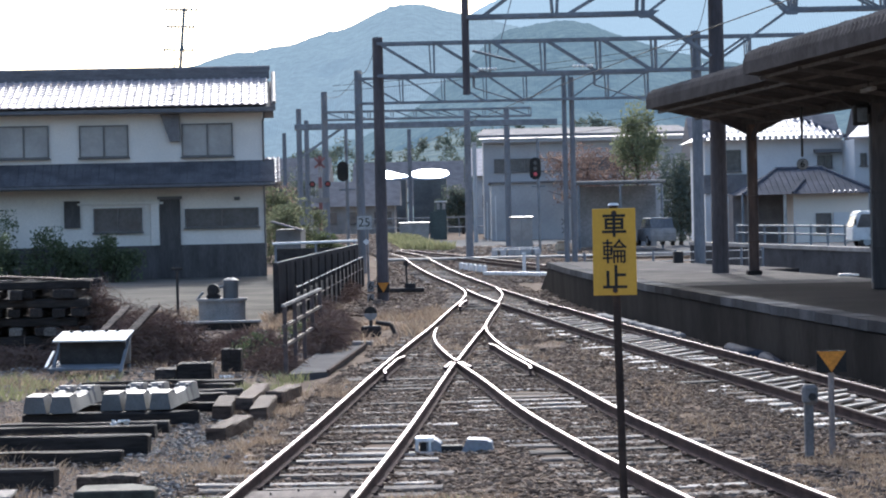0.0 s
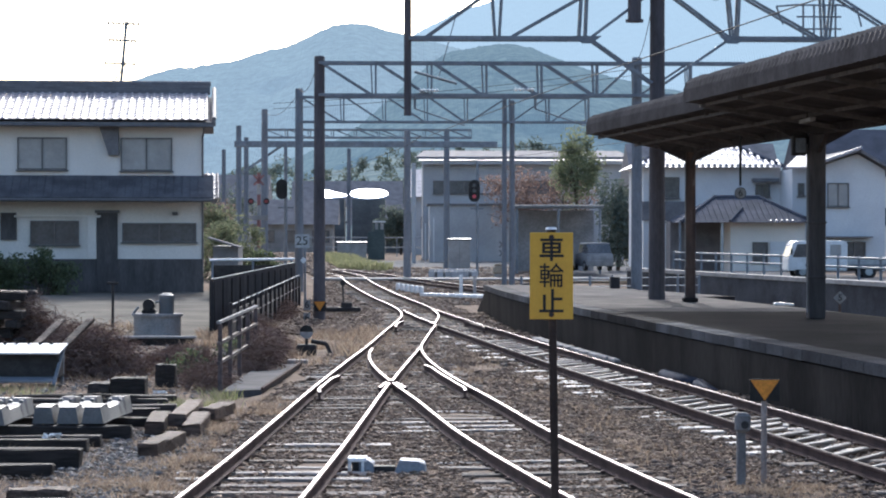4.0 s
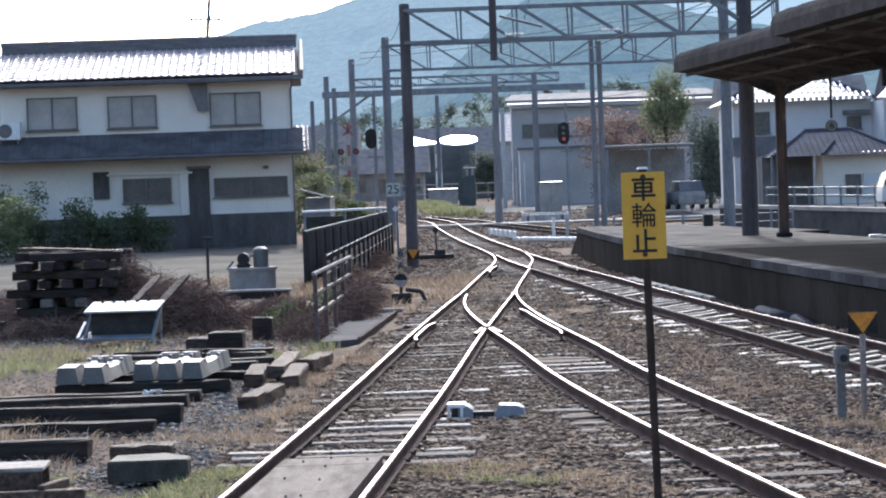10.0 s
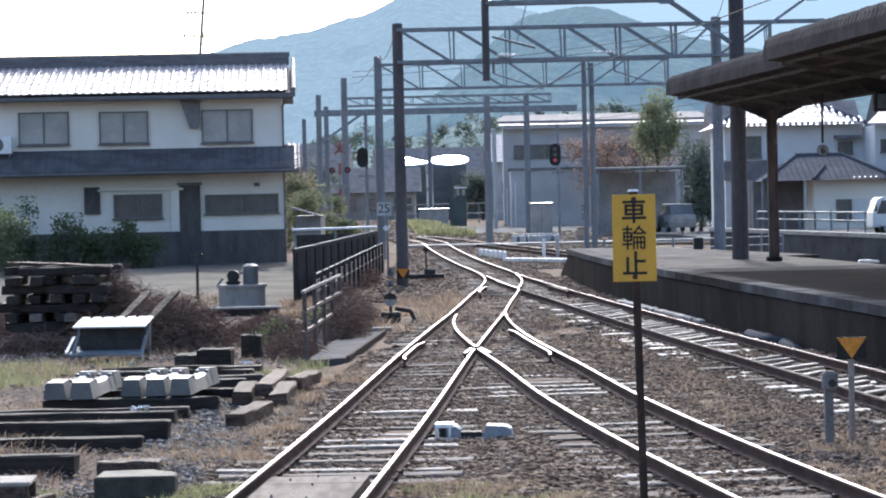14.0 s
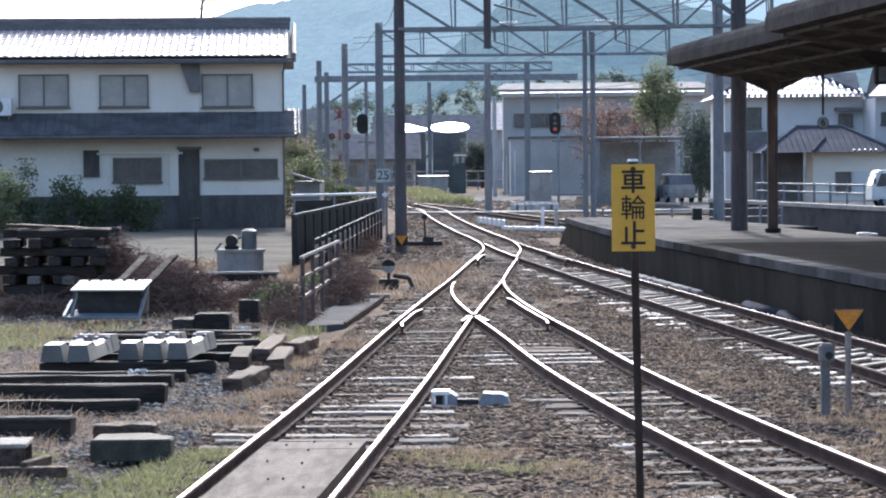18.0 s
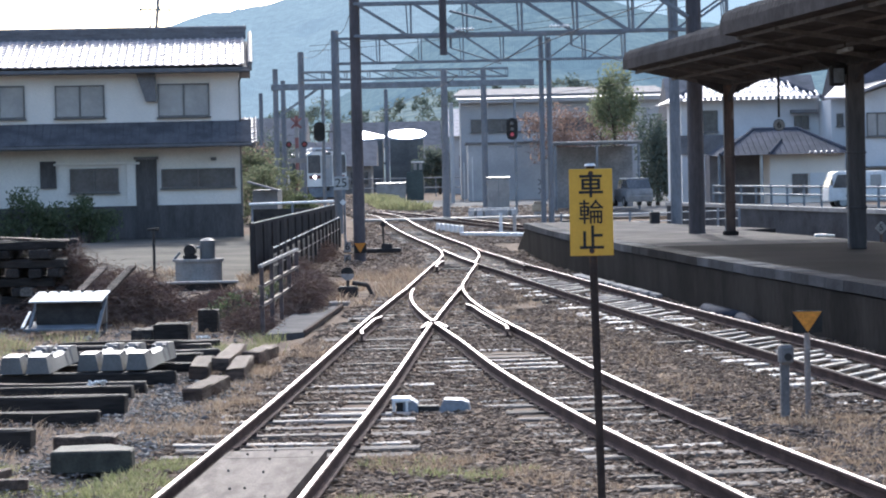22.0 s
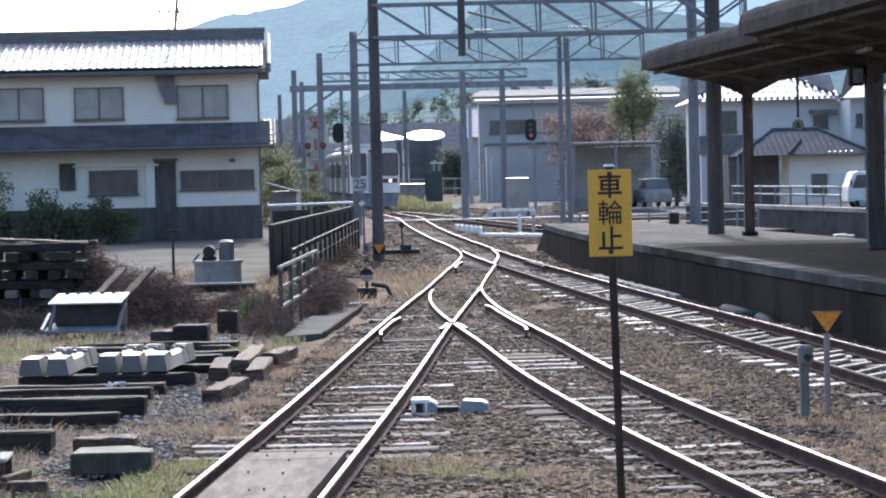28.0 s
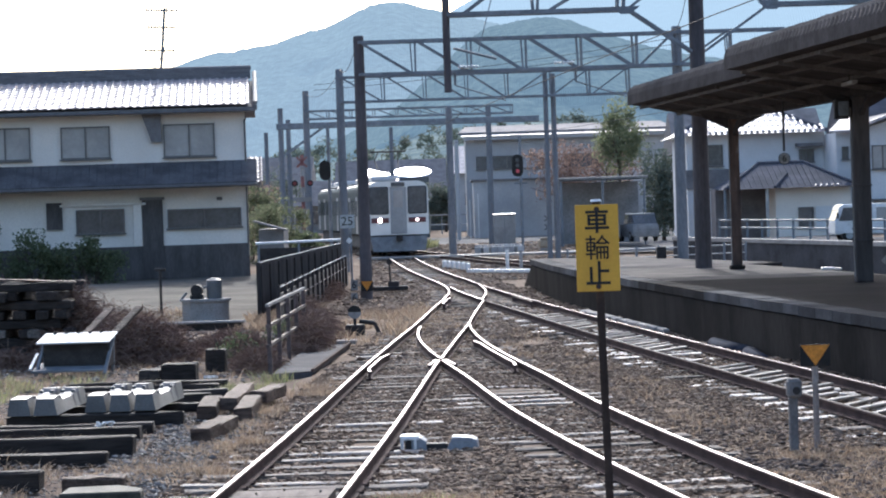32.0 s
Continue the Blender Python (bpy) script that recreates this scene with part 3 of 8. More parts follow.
for x, y, z, r in ((-10.56, 160, 8.7, 0.17), (-4.33, 190, 9.0, 0.17), (-13.2, 175, 8.4, 0.16)):
    g = thing("line_pole", "round grey concrete line pole", "pole", (x, y, 0), "line poles")
    bm = B(); pole(bm, 0, 0, -0.3, z, r); part("shaft", bm, M_POLE_HAZED, g)


# ---- hills ----
def hill(name, y, rows, material, label, depth, rough):
    f = spline(rows)
    xs = np.sort(np.concatenate([np.linspace(rows[0][0], rows[-1][0], 300), np.linspace(max(rows[0][0], -0.2 * y), min(rows[-1][0], 0.2 * y), 500)]))
    verts, faces = [], []
    n = 16
    for x in xs:
        top = f(x) + rough * (noise.noise(Vector((x * 0.08, 3.1, y))) + 0.6 * noise.noise(Vector((x * 0.35, 9.1, y))) + 0.4 * noise.noise(Vector((x * 1.1, 5.1, y))) + 0.55 * abs(noise.noise(Vector((x * 0.55, 1.1, y)))))
        for j in range(n + 1):
            s = j / n
            wob = (noise.noise(Vector((x * 0.03, j * 0.45, y))) * 0.5 + noise.noise(Vector((x * 0.15, j * 1.3, y))) * 0.25) * depth * 0.25 * (1 - s) * (s > 0)
            verts.append((x, y - depth * (1 - s) + wob, top * (1 - (1 - s) ** 1.4) - 2 * (1 - s)))
    for i in range(len(xs) - 1):
        for j in range(n):
            a = i * (n + 1) + j
            faces.append((a, a + n + 1, a + n + 2, a + 1))
    return tagged(new(name, shape_mesh(name, verts, faces, material)), label, "hill", kind="structure")


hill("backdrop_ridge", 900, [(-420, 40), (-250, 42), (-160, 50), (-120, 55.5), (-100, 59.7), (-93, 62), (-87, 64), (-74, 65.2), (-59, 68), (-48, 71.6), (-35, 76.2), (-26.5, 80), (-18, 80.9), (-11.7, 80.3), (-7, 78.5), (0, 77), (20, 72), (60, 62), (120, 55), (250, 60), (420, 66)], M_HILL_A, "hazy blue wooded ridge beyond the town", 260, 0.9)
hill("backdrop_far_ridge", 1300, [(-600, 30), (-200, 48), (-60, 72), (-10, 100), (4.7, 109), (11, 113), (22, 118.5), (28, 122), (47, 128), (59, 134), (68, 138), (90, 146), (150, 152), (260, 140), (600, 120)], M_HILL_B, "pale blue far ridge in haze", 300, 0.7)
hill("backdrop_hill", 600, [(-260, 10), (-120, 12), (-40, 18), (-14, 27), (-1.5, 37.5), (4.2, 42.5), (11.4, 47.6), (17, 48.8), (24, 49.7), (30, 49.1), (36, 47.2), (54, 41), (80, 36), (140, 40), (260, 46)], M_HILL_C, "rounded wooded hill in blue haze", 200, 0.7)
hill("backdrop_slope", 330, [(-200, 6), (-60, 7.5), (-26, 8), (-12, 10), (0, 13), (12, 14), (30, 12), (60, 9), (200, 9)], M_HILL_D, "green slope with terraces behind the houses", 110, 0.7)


# ---- platform ----
def build_platform():
    p = thing("platform", "old low station platform with a stained concrete face", "platform", kind="structure")
    ys = frange(4, 75, 1.0)
    right = lambda y: min(LINE_T(y) - 1.5, EDGE(y) + 5.6) if y < 62 else EDGE(y) + 5.6 - (y - 62) * 0.2
    bm = B()
    rows = []
    for y in ys:
        rows.append([bm.verts.new((EDGE(y), y, -0.4)), bm.verts.new((EDGE(y) - 0.03, y, PLAT_Z - 0.18)), bm.verts.new((right(y), y, PLAT_Z - 0.18)), bm.verts.new((right(y), y, -0.4))])
    for a, b in zip(rows, rows[1:]):
        for i in range(3):
            bm.faces.new((a[i], a[i + 1], b[i + 1], b[i]))
    bm.faces.new(rows[0]); bm.faces.new(rows[-1][::-1])
    # ramp down at the far end
    e = [(EDGE(75), 75, -0.4), (right(75), 75, -0.4), (right(75), 75, PLAT_Z - 0.18), (EDGE(75), 75, PLAT_Z - 0.18)]
    f = [(EDGE(75) - 0.2, 79, -0.4), (right(75) - 0.6, 79, -0.4)]
    v = [bm.verts.new(q) for q in e + f]
    bm.faces.new((v[0], v[3], v[4])); bm.faces.new((v[1], v[5], v[2])); bm.faces.new((v[3], v[2], v[5], v[4]))
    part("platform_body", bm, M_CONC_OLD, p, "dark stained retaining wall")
    bm = B()
    vs = []
    for y in ys:
        vs.append([bm.verts.new((EDGE(y) + 0.42, y, PLAT_Z)), bm.verts.new((right(y) - 0.1, y, PLAT_Z)), bm.verts.new((right(y) - 0.1, y, PLAT_Z - 0.18)), bm.verts.new((EDGE(y) + 0.42, y, PLAT_Z - 0.18))])
    for a, b in zip(vs, vs[1:]):
        for i in range(4):
            j = (i + 1) % 4
            bm.faces.new((a[i], a[j], b[j], b[i]))
    bm.faces.new(vs[0]); bm.faces.new(vs[-1][::-1])
    part("platform_surface", bm, M_PLATTOP, p, "worn asphalt, darkened for the canopy's shade")
    # gravel begins where the canopy's shadow ends, its colour paled as if sunlit
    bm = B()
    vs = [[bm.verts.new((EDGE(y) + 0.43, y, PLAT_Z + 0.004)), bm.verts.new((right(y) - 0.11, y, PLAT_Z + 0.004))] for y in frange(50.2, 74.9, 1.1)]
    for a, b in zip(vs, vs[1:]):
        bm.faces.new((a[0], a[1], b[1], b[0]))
    part("gravel_surface", bm, M_PLATGRAVEL_LIT, p, "trodden gravel at the open end, paled for sunlight")
    for y0, y1 in zip(ys, ys[1:]):
        bm = B()
        g0, g1 = y0 + 0.012, y1 - 0.012
        a = [(EDGE(g0) - 0.06, g0), (EDGE(g0) + 0.40, g0), (EDGE(g1) + 0.40, g1), (EDGE(g1) - 0.06, g1)]
        z = PLAT_Z + 0.004 + random.uniform(-0.006, 0.006)
        prism(bm, [(x, y, z - 0.16) for x, y in a], (0, 0, 0.16))
        # shade painted in from 43.5 to 50.3, sunlight beyond
        part("coping_stone", bm, M_COPING if y0 < 43.5 else M_COPING_SHADED if y0 < 50.3 else M_COPING_SUNLIT, p)


build_platform()


# ---- canopy: two wings that fall to a gutter over one row of posts ----
VALLEY = lambda y: 6.87 - 0.109 * (y - 57.4)


def canopy_wing(bm, y0, y1, side, half, zv, ze, thick, wavy=True):
    n = int((y1 - y0) / 0.12)
    rows = []
    for i in range(n + 1):
        y = y0 + (y1 - y0) * i / n
        w = (0.022 * math.cos(i * math.pi) + 0.018 * noise.noise(Vector((y * 1.7, side * 3.0, half)))) if wavy else 0
        x0, x1 = VALLEY(y), VALLEY(y) + side * half
        rows.append([bm.verts.new((x0, y, zv + w)), bm.verts.new((x1 - side * 0.42, y, ze - 0.01 + w)), bm.verts.new((x1 - side * 0.2, y, ze - 0.03 + w)), bm.verts.new((x1 - side * 0.05, y, ze - 0.12 + w)), bm.verts.new((x1, y, ze - 0.26 + w)), bm.verts.new((x1, y, ze - thick + 0.4 * w)), bm.verts.new((x1 - side * 0.06, y, ze - thick + 0.01)), bm.verts.new((x0, y, zv - 0.14))])
    for a, b in zip(rows, rows[1:]):
        for j in range(8):
            k = (j + 1) % 8
            bm.faces.new((a[j], a[k], b[k], b[j]))
    bm.faces.new(rows[0]); bm.faces.new(rows[-1][::-1])


c = thing("platform_canopy", "dark weathered platform canopy with corrugated edges on slim posts", "canopy")
for side in (-1, 1):
    bm = B(); canopy_wing(bm, 45.0, 58.7, side, 2.2, 4.62, 5.33, 0.5); part("roof_wing", bm, M_CANOPY, c)
    bm = B(); canopy_wing(bm, 8.0, 45.0, side, 2.9, 4.66, 5.38, 0.5); part("roof_wing", bm, M_CANOPY, c)
for y in np.arange(9.3, 58, 2.7):
    for side in (-1, 1):
        bm = B(); bar(bm, (VALLEY(y), y, 4.37), (VALLEY(y) + side * (2.0 if y > 45 else 2.7), y, 4.80), 0.06, 0.08); part("rafter", bm, M_CANOPY_IN, c)
for off, z, y1 in ((-1.9, 4.75, 58.6), (-1.0, 4.57, 58.6), (-2.6, 4.82, 44.9), (1.0, 4.57, 58.6), (1.9, 4.75, 58.6)):
    bm = B(); bar(bm, (VALLEY(9) + off, 9, z), (VALLEY(y1) + off, y1, z), 0.05, 0.06); part("purlin", bm, M_CANOPY_IN, c)
bm = B(); bar(bm, (VALLEY(9), 9, 4.42), (VALLEY(58.5), 58.5, 4.42), 0.22, 0.16); part("gutter_beam", bm, M_CANOPY, c)
bm = B(); bar(bm, (VALLEY(50.0) - 2.0, 44.7, 4.86), (VALLEY(50.0) - 2.0, 44.7, 5.1), 0.05, 0.07); part("end_bracket", bm, M_GALV, c, "pale bracket where the roof steps up")
for i, y in enumerate((57.0, 46.3, 35.6, 24.9, 14.2)):
    bm = B()
    w = 0.115 if i == 0 else 0.165
    bbox(bm, (VALLEY(y), y, (4.36 + PLAT_Z) / 2), (w * 2, w * 2, 4.36 - PLAT_Z), 0.02)
    for z in (1.55, 2.62):
        bbox(bm, (VALLEY(y), y, z), (w * 2 + 0.03, w * 2 + 0.03, 0.05), 0.008)
    post_ = part("post", bm, M_POST if i == 0 else M_POST_GREY, c, "rust-streaked steel post" if i == 0 else "grimy brown-grey steel post")
    if i == 0:
        bm = B(); bbox(bm, (VALLEY(y), y, PLAT_Z + 0.06), ((w + 0.06) * 2, (w + 0.06) * 2, 0.1), 0.02); part("post_base", bm, M_CONC_OLD, post_, "dark concrete footing")
    # pale strip added down the left side for the post's lit edge
    bm = B(); bbox(bm, (VALLEY(y) - w - 0.012, y - w * 0.3, 2.5), (0.02, 0.05, 3.3), 0.004); part("conduit", bm, M_CONC, post_, "pale strip for the post's lit left edge")
    for s in (-1, 1):
        bm = B(); prism(bm, [(VALLEY(y) + s * w, y, 4.12), (VALLEY(y) + s * w, y, 4.36), (VALLEY(y) + s * 0.75, y, 4.5), (VALLEY(y) + s * 0.7, y, 4.4)], (0, 0.08, 0)); part("knee_brace", bm, M_CANOPY, c)
        bm = B(); bar(bm, (VALLEY(y + s * 0.1), y + s * 0.1, 4.0), (VALLEY(y + s * 0.8), y + s * 0.8, 4.38), 0.08, 0.1); part("knee_brace", bm, M_CANOPY, c)
# fluorescent battens and their stays under the near roof
for y in (43.0, 36.5, 30.0):
    bm = B(); bbox(bm, (VALLEY(y) - 1.1, y, 4.46), (0.1, 1.2, 0.07), 0.01); lt_ = part("light_batten", bm, M_CONC, c, "unlit pale strip light")
    bm = B(); bar(bm, (VALLEY(y) - 1.1, y, 4.49), (VALLEY(y) - 1.1, y, 4.62), 0.02, 0.02); part("stay", bm, M_DARKSTEEL, lt_)

hs = thing("hanging_number_sign", "round stop-position sign reading 6 on a long rod", "sign", (6.98 * 1.03, 49 * 1.03, 0.0))
bm = B(); rod(bm, (0, 0, 3.42), (0, 0, 4.62), 0.026, 8); part("rod", bm, M_BLACK, hs)
bm = B(); rod(bm, (0, 0.015, 3.26), (0, -0.015, 3.26), 0.115, 20); part("disc", bm, M_CONC, hs, "white enamelled disc"); bm = B(); rod(bm, (0, 0.02, 3.26), (0, -0.005, 3.26), 0.125, 20); part("disc_rim", bm, M_BLACK, hs)
spk = thing("platform_speaker", "small dark box loudspeaker under the canopy", "speaker", (7.72, 46.2, 4.12))
bm = B(); bbox(bm, (0, 0, 0), (0.28, 0.22, 0.4), 0.03); bar(bm, (0.05, 0, 0.1), (0.25, 0.05, 0.2), 0.04, 0.04); part("case", bm, M_DARKSTEEL, spk)
bm = B(); bbox(bm, (0.02, -0.12, 0), (0.2, 0.02, 0.28), 0.01); part("grille", bm, M_STEEL, spk)


def letters(body, size, at, material, parent, name="lettering", extrude=0.004, rx=90, align="CENTER", label="", bold=0.0):
    cu = bpy.data.curves.new(name, "FONT")
    cu.body, cu.size, cu.extrude, cu.offset = body, size, extrude, bold
    cu.align_x, cu.align_y = align, "CENTER"
    ob = new("tmp", cu)
    bpy.context.view_layer.update()
    dg = bpy.context.evaluated_depsgraph_get()
    me = bpy.data.meshes.new_from_object(ob.evaluated_get(dg))
    bpy.data.objects.remove(ob)
    me.materials.clear(); me.materials.append(material)
    o = new(name, me)
    o.parent = parent
    o.matrix_basis = pose(*at, rx, 0, 0)
    if label:
        o["label"] = label
    return o


letters("6", 0.2, (0, -0.022, 3.26), M_BLACK, hs, "numeral")

M_SIGNPOST = mat("brown_iron_tube", (0.062, 0.046, 0.038), (0.038, 0.029, 0.025), rough=0.9, spec=0.08, scale=6, fine=40, bump=0.2)
M_RUSTSTAIN = mat("rust_stained_washer", (0.17, 0.075, 0.03), (0.10, 0.045, 0.025), rough=0.9, scale=30, fine=90, bump=0.2)
# ---- the yellow wheel-stop sign close to the camera ----
ws = thing("wheel_stop_sign", "yellow enamel sign reading wheel stop in Japanese on an iron post", "sign", (1.0, 16.0, 0), rz=0)
bm = B(); rod(bm, (0.045, 0.0, -0.35), (0.0, 0.0, 2.44), 0.027, 14); rod(bm, (0, 0, 2.44), (0, 0, 2.455), 0.03, 14); part("post", bm, M_SIGNPOST, ws, "dark brown iron tube")
bm = B(); rod(bm, (0, 0, 2.452), (0, 0, 2.468), 0.042, 14, 0.03); part("post_cap", bm, M_WHITE, ws, "small pale cap")
bm = B(); bbox(bm, (0, -0.035, 2.14), (0.292, 0.008, 0.585), 0.0035); part("plate", bm, M_YELLOW, ws, "yellow plate with dull edges")
for z in (2.40, 1.88):
    bm = B(); rod(bm, (0, -0.045, z), (0, -0.03, z), 0.013, 10); rod(bm, (0, -0.041, z), (0, 0.035, z), 0.006, 8); part("bolt", bm, M_DARKSTEEL, ws); bm = B(); rod(bm, (0, -0.0402, z), (0, -0.036, z), 0.019, 14); part("rusty_washer", bm, M_RUSTSTAIN, ws)
letters("車", 0.175, (0, -0.0405, 2.31), M_BLACK, ws, extrude=0.0015, bold=0.003)
letters("輪", 0.175, (0, -0.0405, 2.13), M_BLACK, ws, extrude=0.0015, bold=0.0008)
letters("止", 0.175, (0, -0.0405, 1.955), M_BLACK, ws, extrude=0.0015, bold=0.003)


# ---- house ----
def tile_roof(parent, x0, x1, ye, ze, yr, zr, pitch=0.30, rows=11, material=None):
    """One slope of pantiles from the eave line up to the ridge: each column of tiles is a wave, each course steps up."""
    material = material or M_TILE
    ncol = int((x1 - x0) / pitch)
    prof = [(0.0, 0.0), (0.09, 0.0), (0.15, 0.008), (0.19, 0.032), (0.235, 0.044), (0.28, 0.03), (0.30, 0.008)]
    d = Vector((0, yr - ye, zr - ze))
    nrm = Vector((0, -(zr - ze), yr - ye)).normalized()
    mes = []
    for var in range(4):
        verts, faces = [], []
        k = len(prof)
        for r in range(rows):
            lo, hi = r / rows, (r + 1) / rows + 0.02
            up = 0.020 + random.uniform(-0.012, 0.012)
            for s, lift in ((lo, up), (hi, 0.0)):
                for p, h in prof:
                    verts.append((p / 0.30 * pitch, *((d * s + nrm * (h + lift))[1:])))
            o = r * 3 * k
            for p, h in prof:
                verts.append((p / 0.30 * pitch, *((d * lo + nrm * (h * 0.4 - 0.01))[1:])))
            for i in range(k - 1):
                faces.append((o + i, o + i + 1, o + k + i + 1, o + k + i))
                faces.append((o + 2 * k + i, o + 2 * k + i + 1, o + i + 1, o + i))
        mes.append(shape_mesh("tile_column", verts, faces, material))
    for c_ in range(ncol):
        piece("tile_column", random.choice(mes), parent, pose(x0 + c_ * pitch, ye, ze + random.uniform(-0.006, 0.006)))


def window(parent, x0, x1, z0, z1, y, pane, frame_m=None, leaves=2, deep=0.05, sill=True):
    frame_m = frame_m or M_FRAME
    w = new("window")
    w.empty_display_size = 0.1
    w.parent = parent
    cx, cz = (x0 + x1) / 2, (z0 + z1) / 2
    bm = B()
    t = 0.042
    for c_, s in (((cx, y - deep, z1 - t / 2), (x1 - x0, 0.09, t)), ((cx, y - deep, z0 + t / 2), (x1 - x0, 0.09, t)), ((x0 + t / 2, y - deep, cz), (t, 0.088, z1 - z0 - 2 * t)), ((x1 - t / 2, y - deep, cz), (t, 0.088, z1 - z0 - 2 * t))):
        box(bm, c_, s)
    for i in range(1, leaves):
        box(bm, (x0 + (x1 - x0) * i / leaves, y - deep, cz), (0.05, 0.06, z1 - z0 - 2 * t))
    part("window_frame", bm, frame_m, w)
    for i in range(leaves):
        a, b = x0 + t + (x1 - x0 - 2 * t) * i / leaves, x0 + t + (x1 - x0 - 2 * t) * (i + 1) / leaves
        bm = B(); box(bm, ((a + b) / 2, y - deep + 0.02 + 0.015 * i, cz), (b - a, 0.008, z1 - z0 - 2 * t)); part("pane", bm, pane, w)
    if sill:
        bm = B(); box(bm, (cx, y - deep - 0.03, z0 - 0.03), (x1 - x0 + 0.1, 0.16, 0.05)); part("window_sill", bm, frame_m, w)
    return w


h = thing("house", "two-storey cream house with a glinting grey tile roof", "house", (0, 0, 0))
HX0, HX1, HY = -17.3, -7.1, 84.0
M_DADO = mat("dark_boarding", (0.125, 0.115, 0.11), (0.085, 0.078, 0.075), rough=0.85, spec=0.1, scale=3, fine=30, bump=0.15, stretch=(1, 1, 0.2))
bm = B(); box(bm, ((HX0 + HX1) / 2, HY + 3.5, 5.25), (HX1 - HX0, 7.0, 2.2)); part("wall", bm, M_WALL, h, "cream rendered upper wall")
bm = B(); box(bm, ((HX0 - 6 + HX1) / 2, HY + 3.5, 2.05), (HX1 - HX0 + 6, 6.99, 4.3)); part("wall", bm, M_WALL, h, "cream rendered lower wall")
bm = B(); box(bm, (-12.1, HY - 0.02, 0.65), (10.1, 0.08, 1.6)); part("dado", bm, M_DADO, h, "dark boarded base of the wall")
tile_roof(h, HX0 - 0.4, HX1 + 0.45, HY - 0.75, 6.33, HY + 3.3, 7.48, 0.27)
bm = B(); prism(bm, [(HX0 - 0.35, HY - 0.7, 6.18), (HX0 - 0.35, HY + 3.5, 7.36), (HX0 - 0.35, HY + 7.7, 6.18)], (HX1 - HX0 + 0.75, 0, 0)); part("roof_deck", bm, M_TILE_DARK, h)
for i in range(4):
    bm = B(); bbox(bm, ((HX0 + HX1) / 2, HY + 3.4, 7.50 + i * 0.085), (HX1 - HX0 + 0.55, 0.42 - i * 0.05, 0.075), 0.01); part("ridge_course", bm, M_TILE_DARK, h, "dark flat ridge tiles")
bm = B(); rod(bm, (HX0 - 0.3, HY + 3.4, 7.85), (HX1 + 0.3, HY + 3.4, 7.85), 0.09, 10); part("ridge_cap", bm, M_TILE_DARK, h, "dark round ridge cap")
bm = B(); bar(bm, (HX1 + 0.42, HY - 0.72, 6.2), (HX1 + 0.42, HY + 3.4, 7.5), 0.12, 0.2); rod(bm, (HX1 + 0.42, HY - 0.72, 6.36), (HX1 + 0.42, HY + 3.4, 7.66), 0.08, 8); part("verge", bm, M_TRIM, h)
bm = B(); bar(bm, (HX0 - 0.35, HY - 0.68, 6.16), (HX1 + 0.4, HY - 0.68, 6.16), 0.03, 0.16); box(bm, ((HX0 + HX1) / 2, HY - 0.32, 6.12), (HX1 - HX0 + 0.6, 0.66, 0.03)); part("eave_board", bm, M_TRIM, h)
bm = B(); rod(bm, (HX0, HY - 0.78, 6.14), (HX1 + 0.4, HY - 0.78, 6.1), 0.055, 8); rod(bm, (HX1 + 0.1, HY - 0.72, 6.08), (HX1 + 0.02, HY - 0.08, 5.75), 0.035, 8); rod(bm, (HX1 + 0.02, HY - 0.08, 5.8), (HX1 + 0.02, HY - 0.08, 1.0), 0.035, 8); part("gutter", bm, M_FRAME, h)
for x0, x1, z0, z1 in ((-16.36, -14.6, 4.60, 5.75), (-13.54, -11.82, 4.59, 5.72), (-9.95, -8.15, 4.56, 5.72)):
    window(h, x0, x1, z0, z1, HY, M_PANE)
# the dark wedge under the eave beside the last window
bm = B(); prism(bm, [(-10.7, HY - 0.03, 6.12), (-10.02, HY - 0.03, 6.12), (-10.02, HY - 0.03, 5.1), (-10.36, HY - 0.03, 5.1)], (0, -0.3, 0)); part("flue_cover", bm, M_TILE_DARK, h, "dark gusset-like wedge")
# lower roof skirt
bm = B(); prism(bm, [(HX0 - 6, HY + 0.05, 4.42), (HX0 - 6, HY - 1.25, 3.62), (HX0 - 6, HY - 1.25, 3.5), (HX0 - 6, HY + 0.05, 3.9)], (HX1 - HX0 + 6.4, 0, 0)); part("lower_roof", bm, M_TILE_SKIRT, h, "dark grey tiled skirt roof")
bm = B(); rod(bm, (0, -1.27, 3.612), (0, 0.02, 4.412), 0.009, 6); roll = mesh_of(bm, "roof_roll", M_TILE_SKIRT)
for i in range(58):
    piece("roof_roll", roll, h, pose(HX0 - 5.9 + i * 0.28, HY, 0))
bm = B(); rod(bm, (HX0 - 6, HY - 1.32, 3.52), (HX1 + 0.4, HY - 1.32, 3.5), 0.06, 8); part("gutter", bm, M_FRAME, h)
# side wing roof that catches the sun
bm = B(); prism(bm, [(HX1 - 0.05, HY + 0.4, 4.4), (HX1 + 0.55, HY + 0.4, 3.55), (HX1 + 0.45, HY + 0.4, 3.45), (HX1 - 0.05, HY + 0.4, 3.7)], (0, 5.5, 0)); part("side_roof", bm, M_TILE_DARK, h)
tile_roof(h, HX1 + 0.02, HX1 + 0.6, HY + 0.2, 3.6, HY + 2.0, 4.5, 0.19, 8)
for x0, x1, z0, z1, l in ((-13.1, -11.4, 1.95, 2.8, 2), (-9.9, -7.3, 2.05, 2.72, 2)):
    window(h, x0, x1, z0, z1, HY, M_PANE_DARK, leaves=l)
door = new("door"); door.parent = h
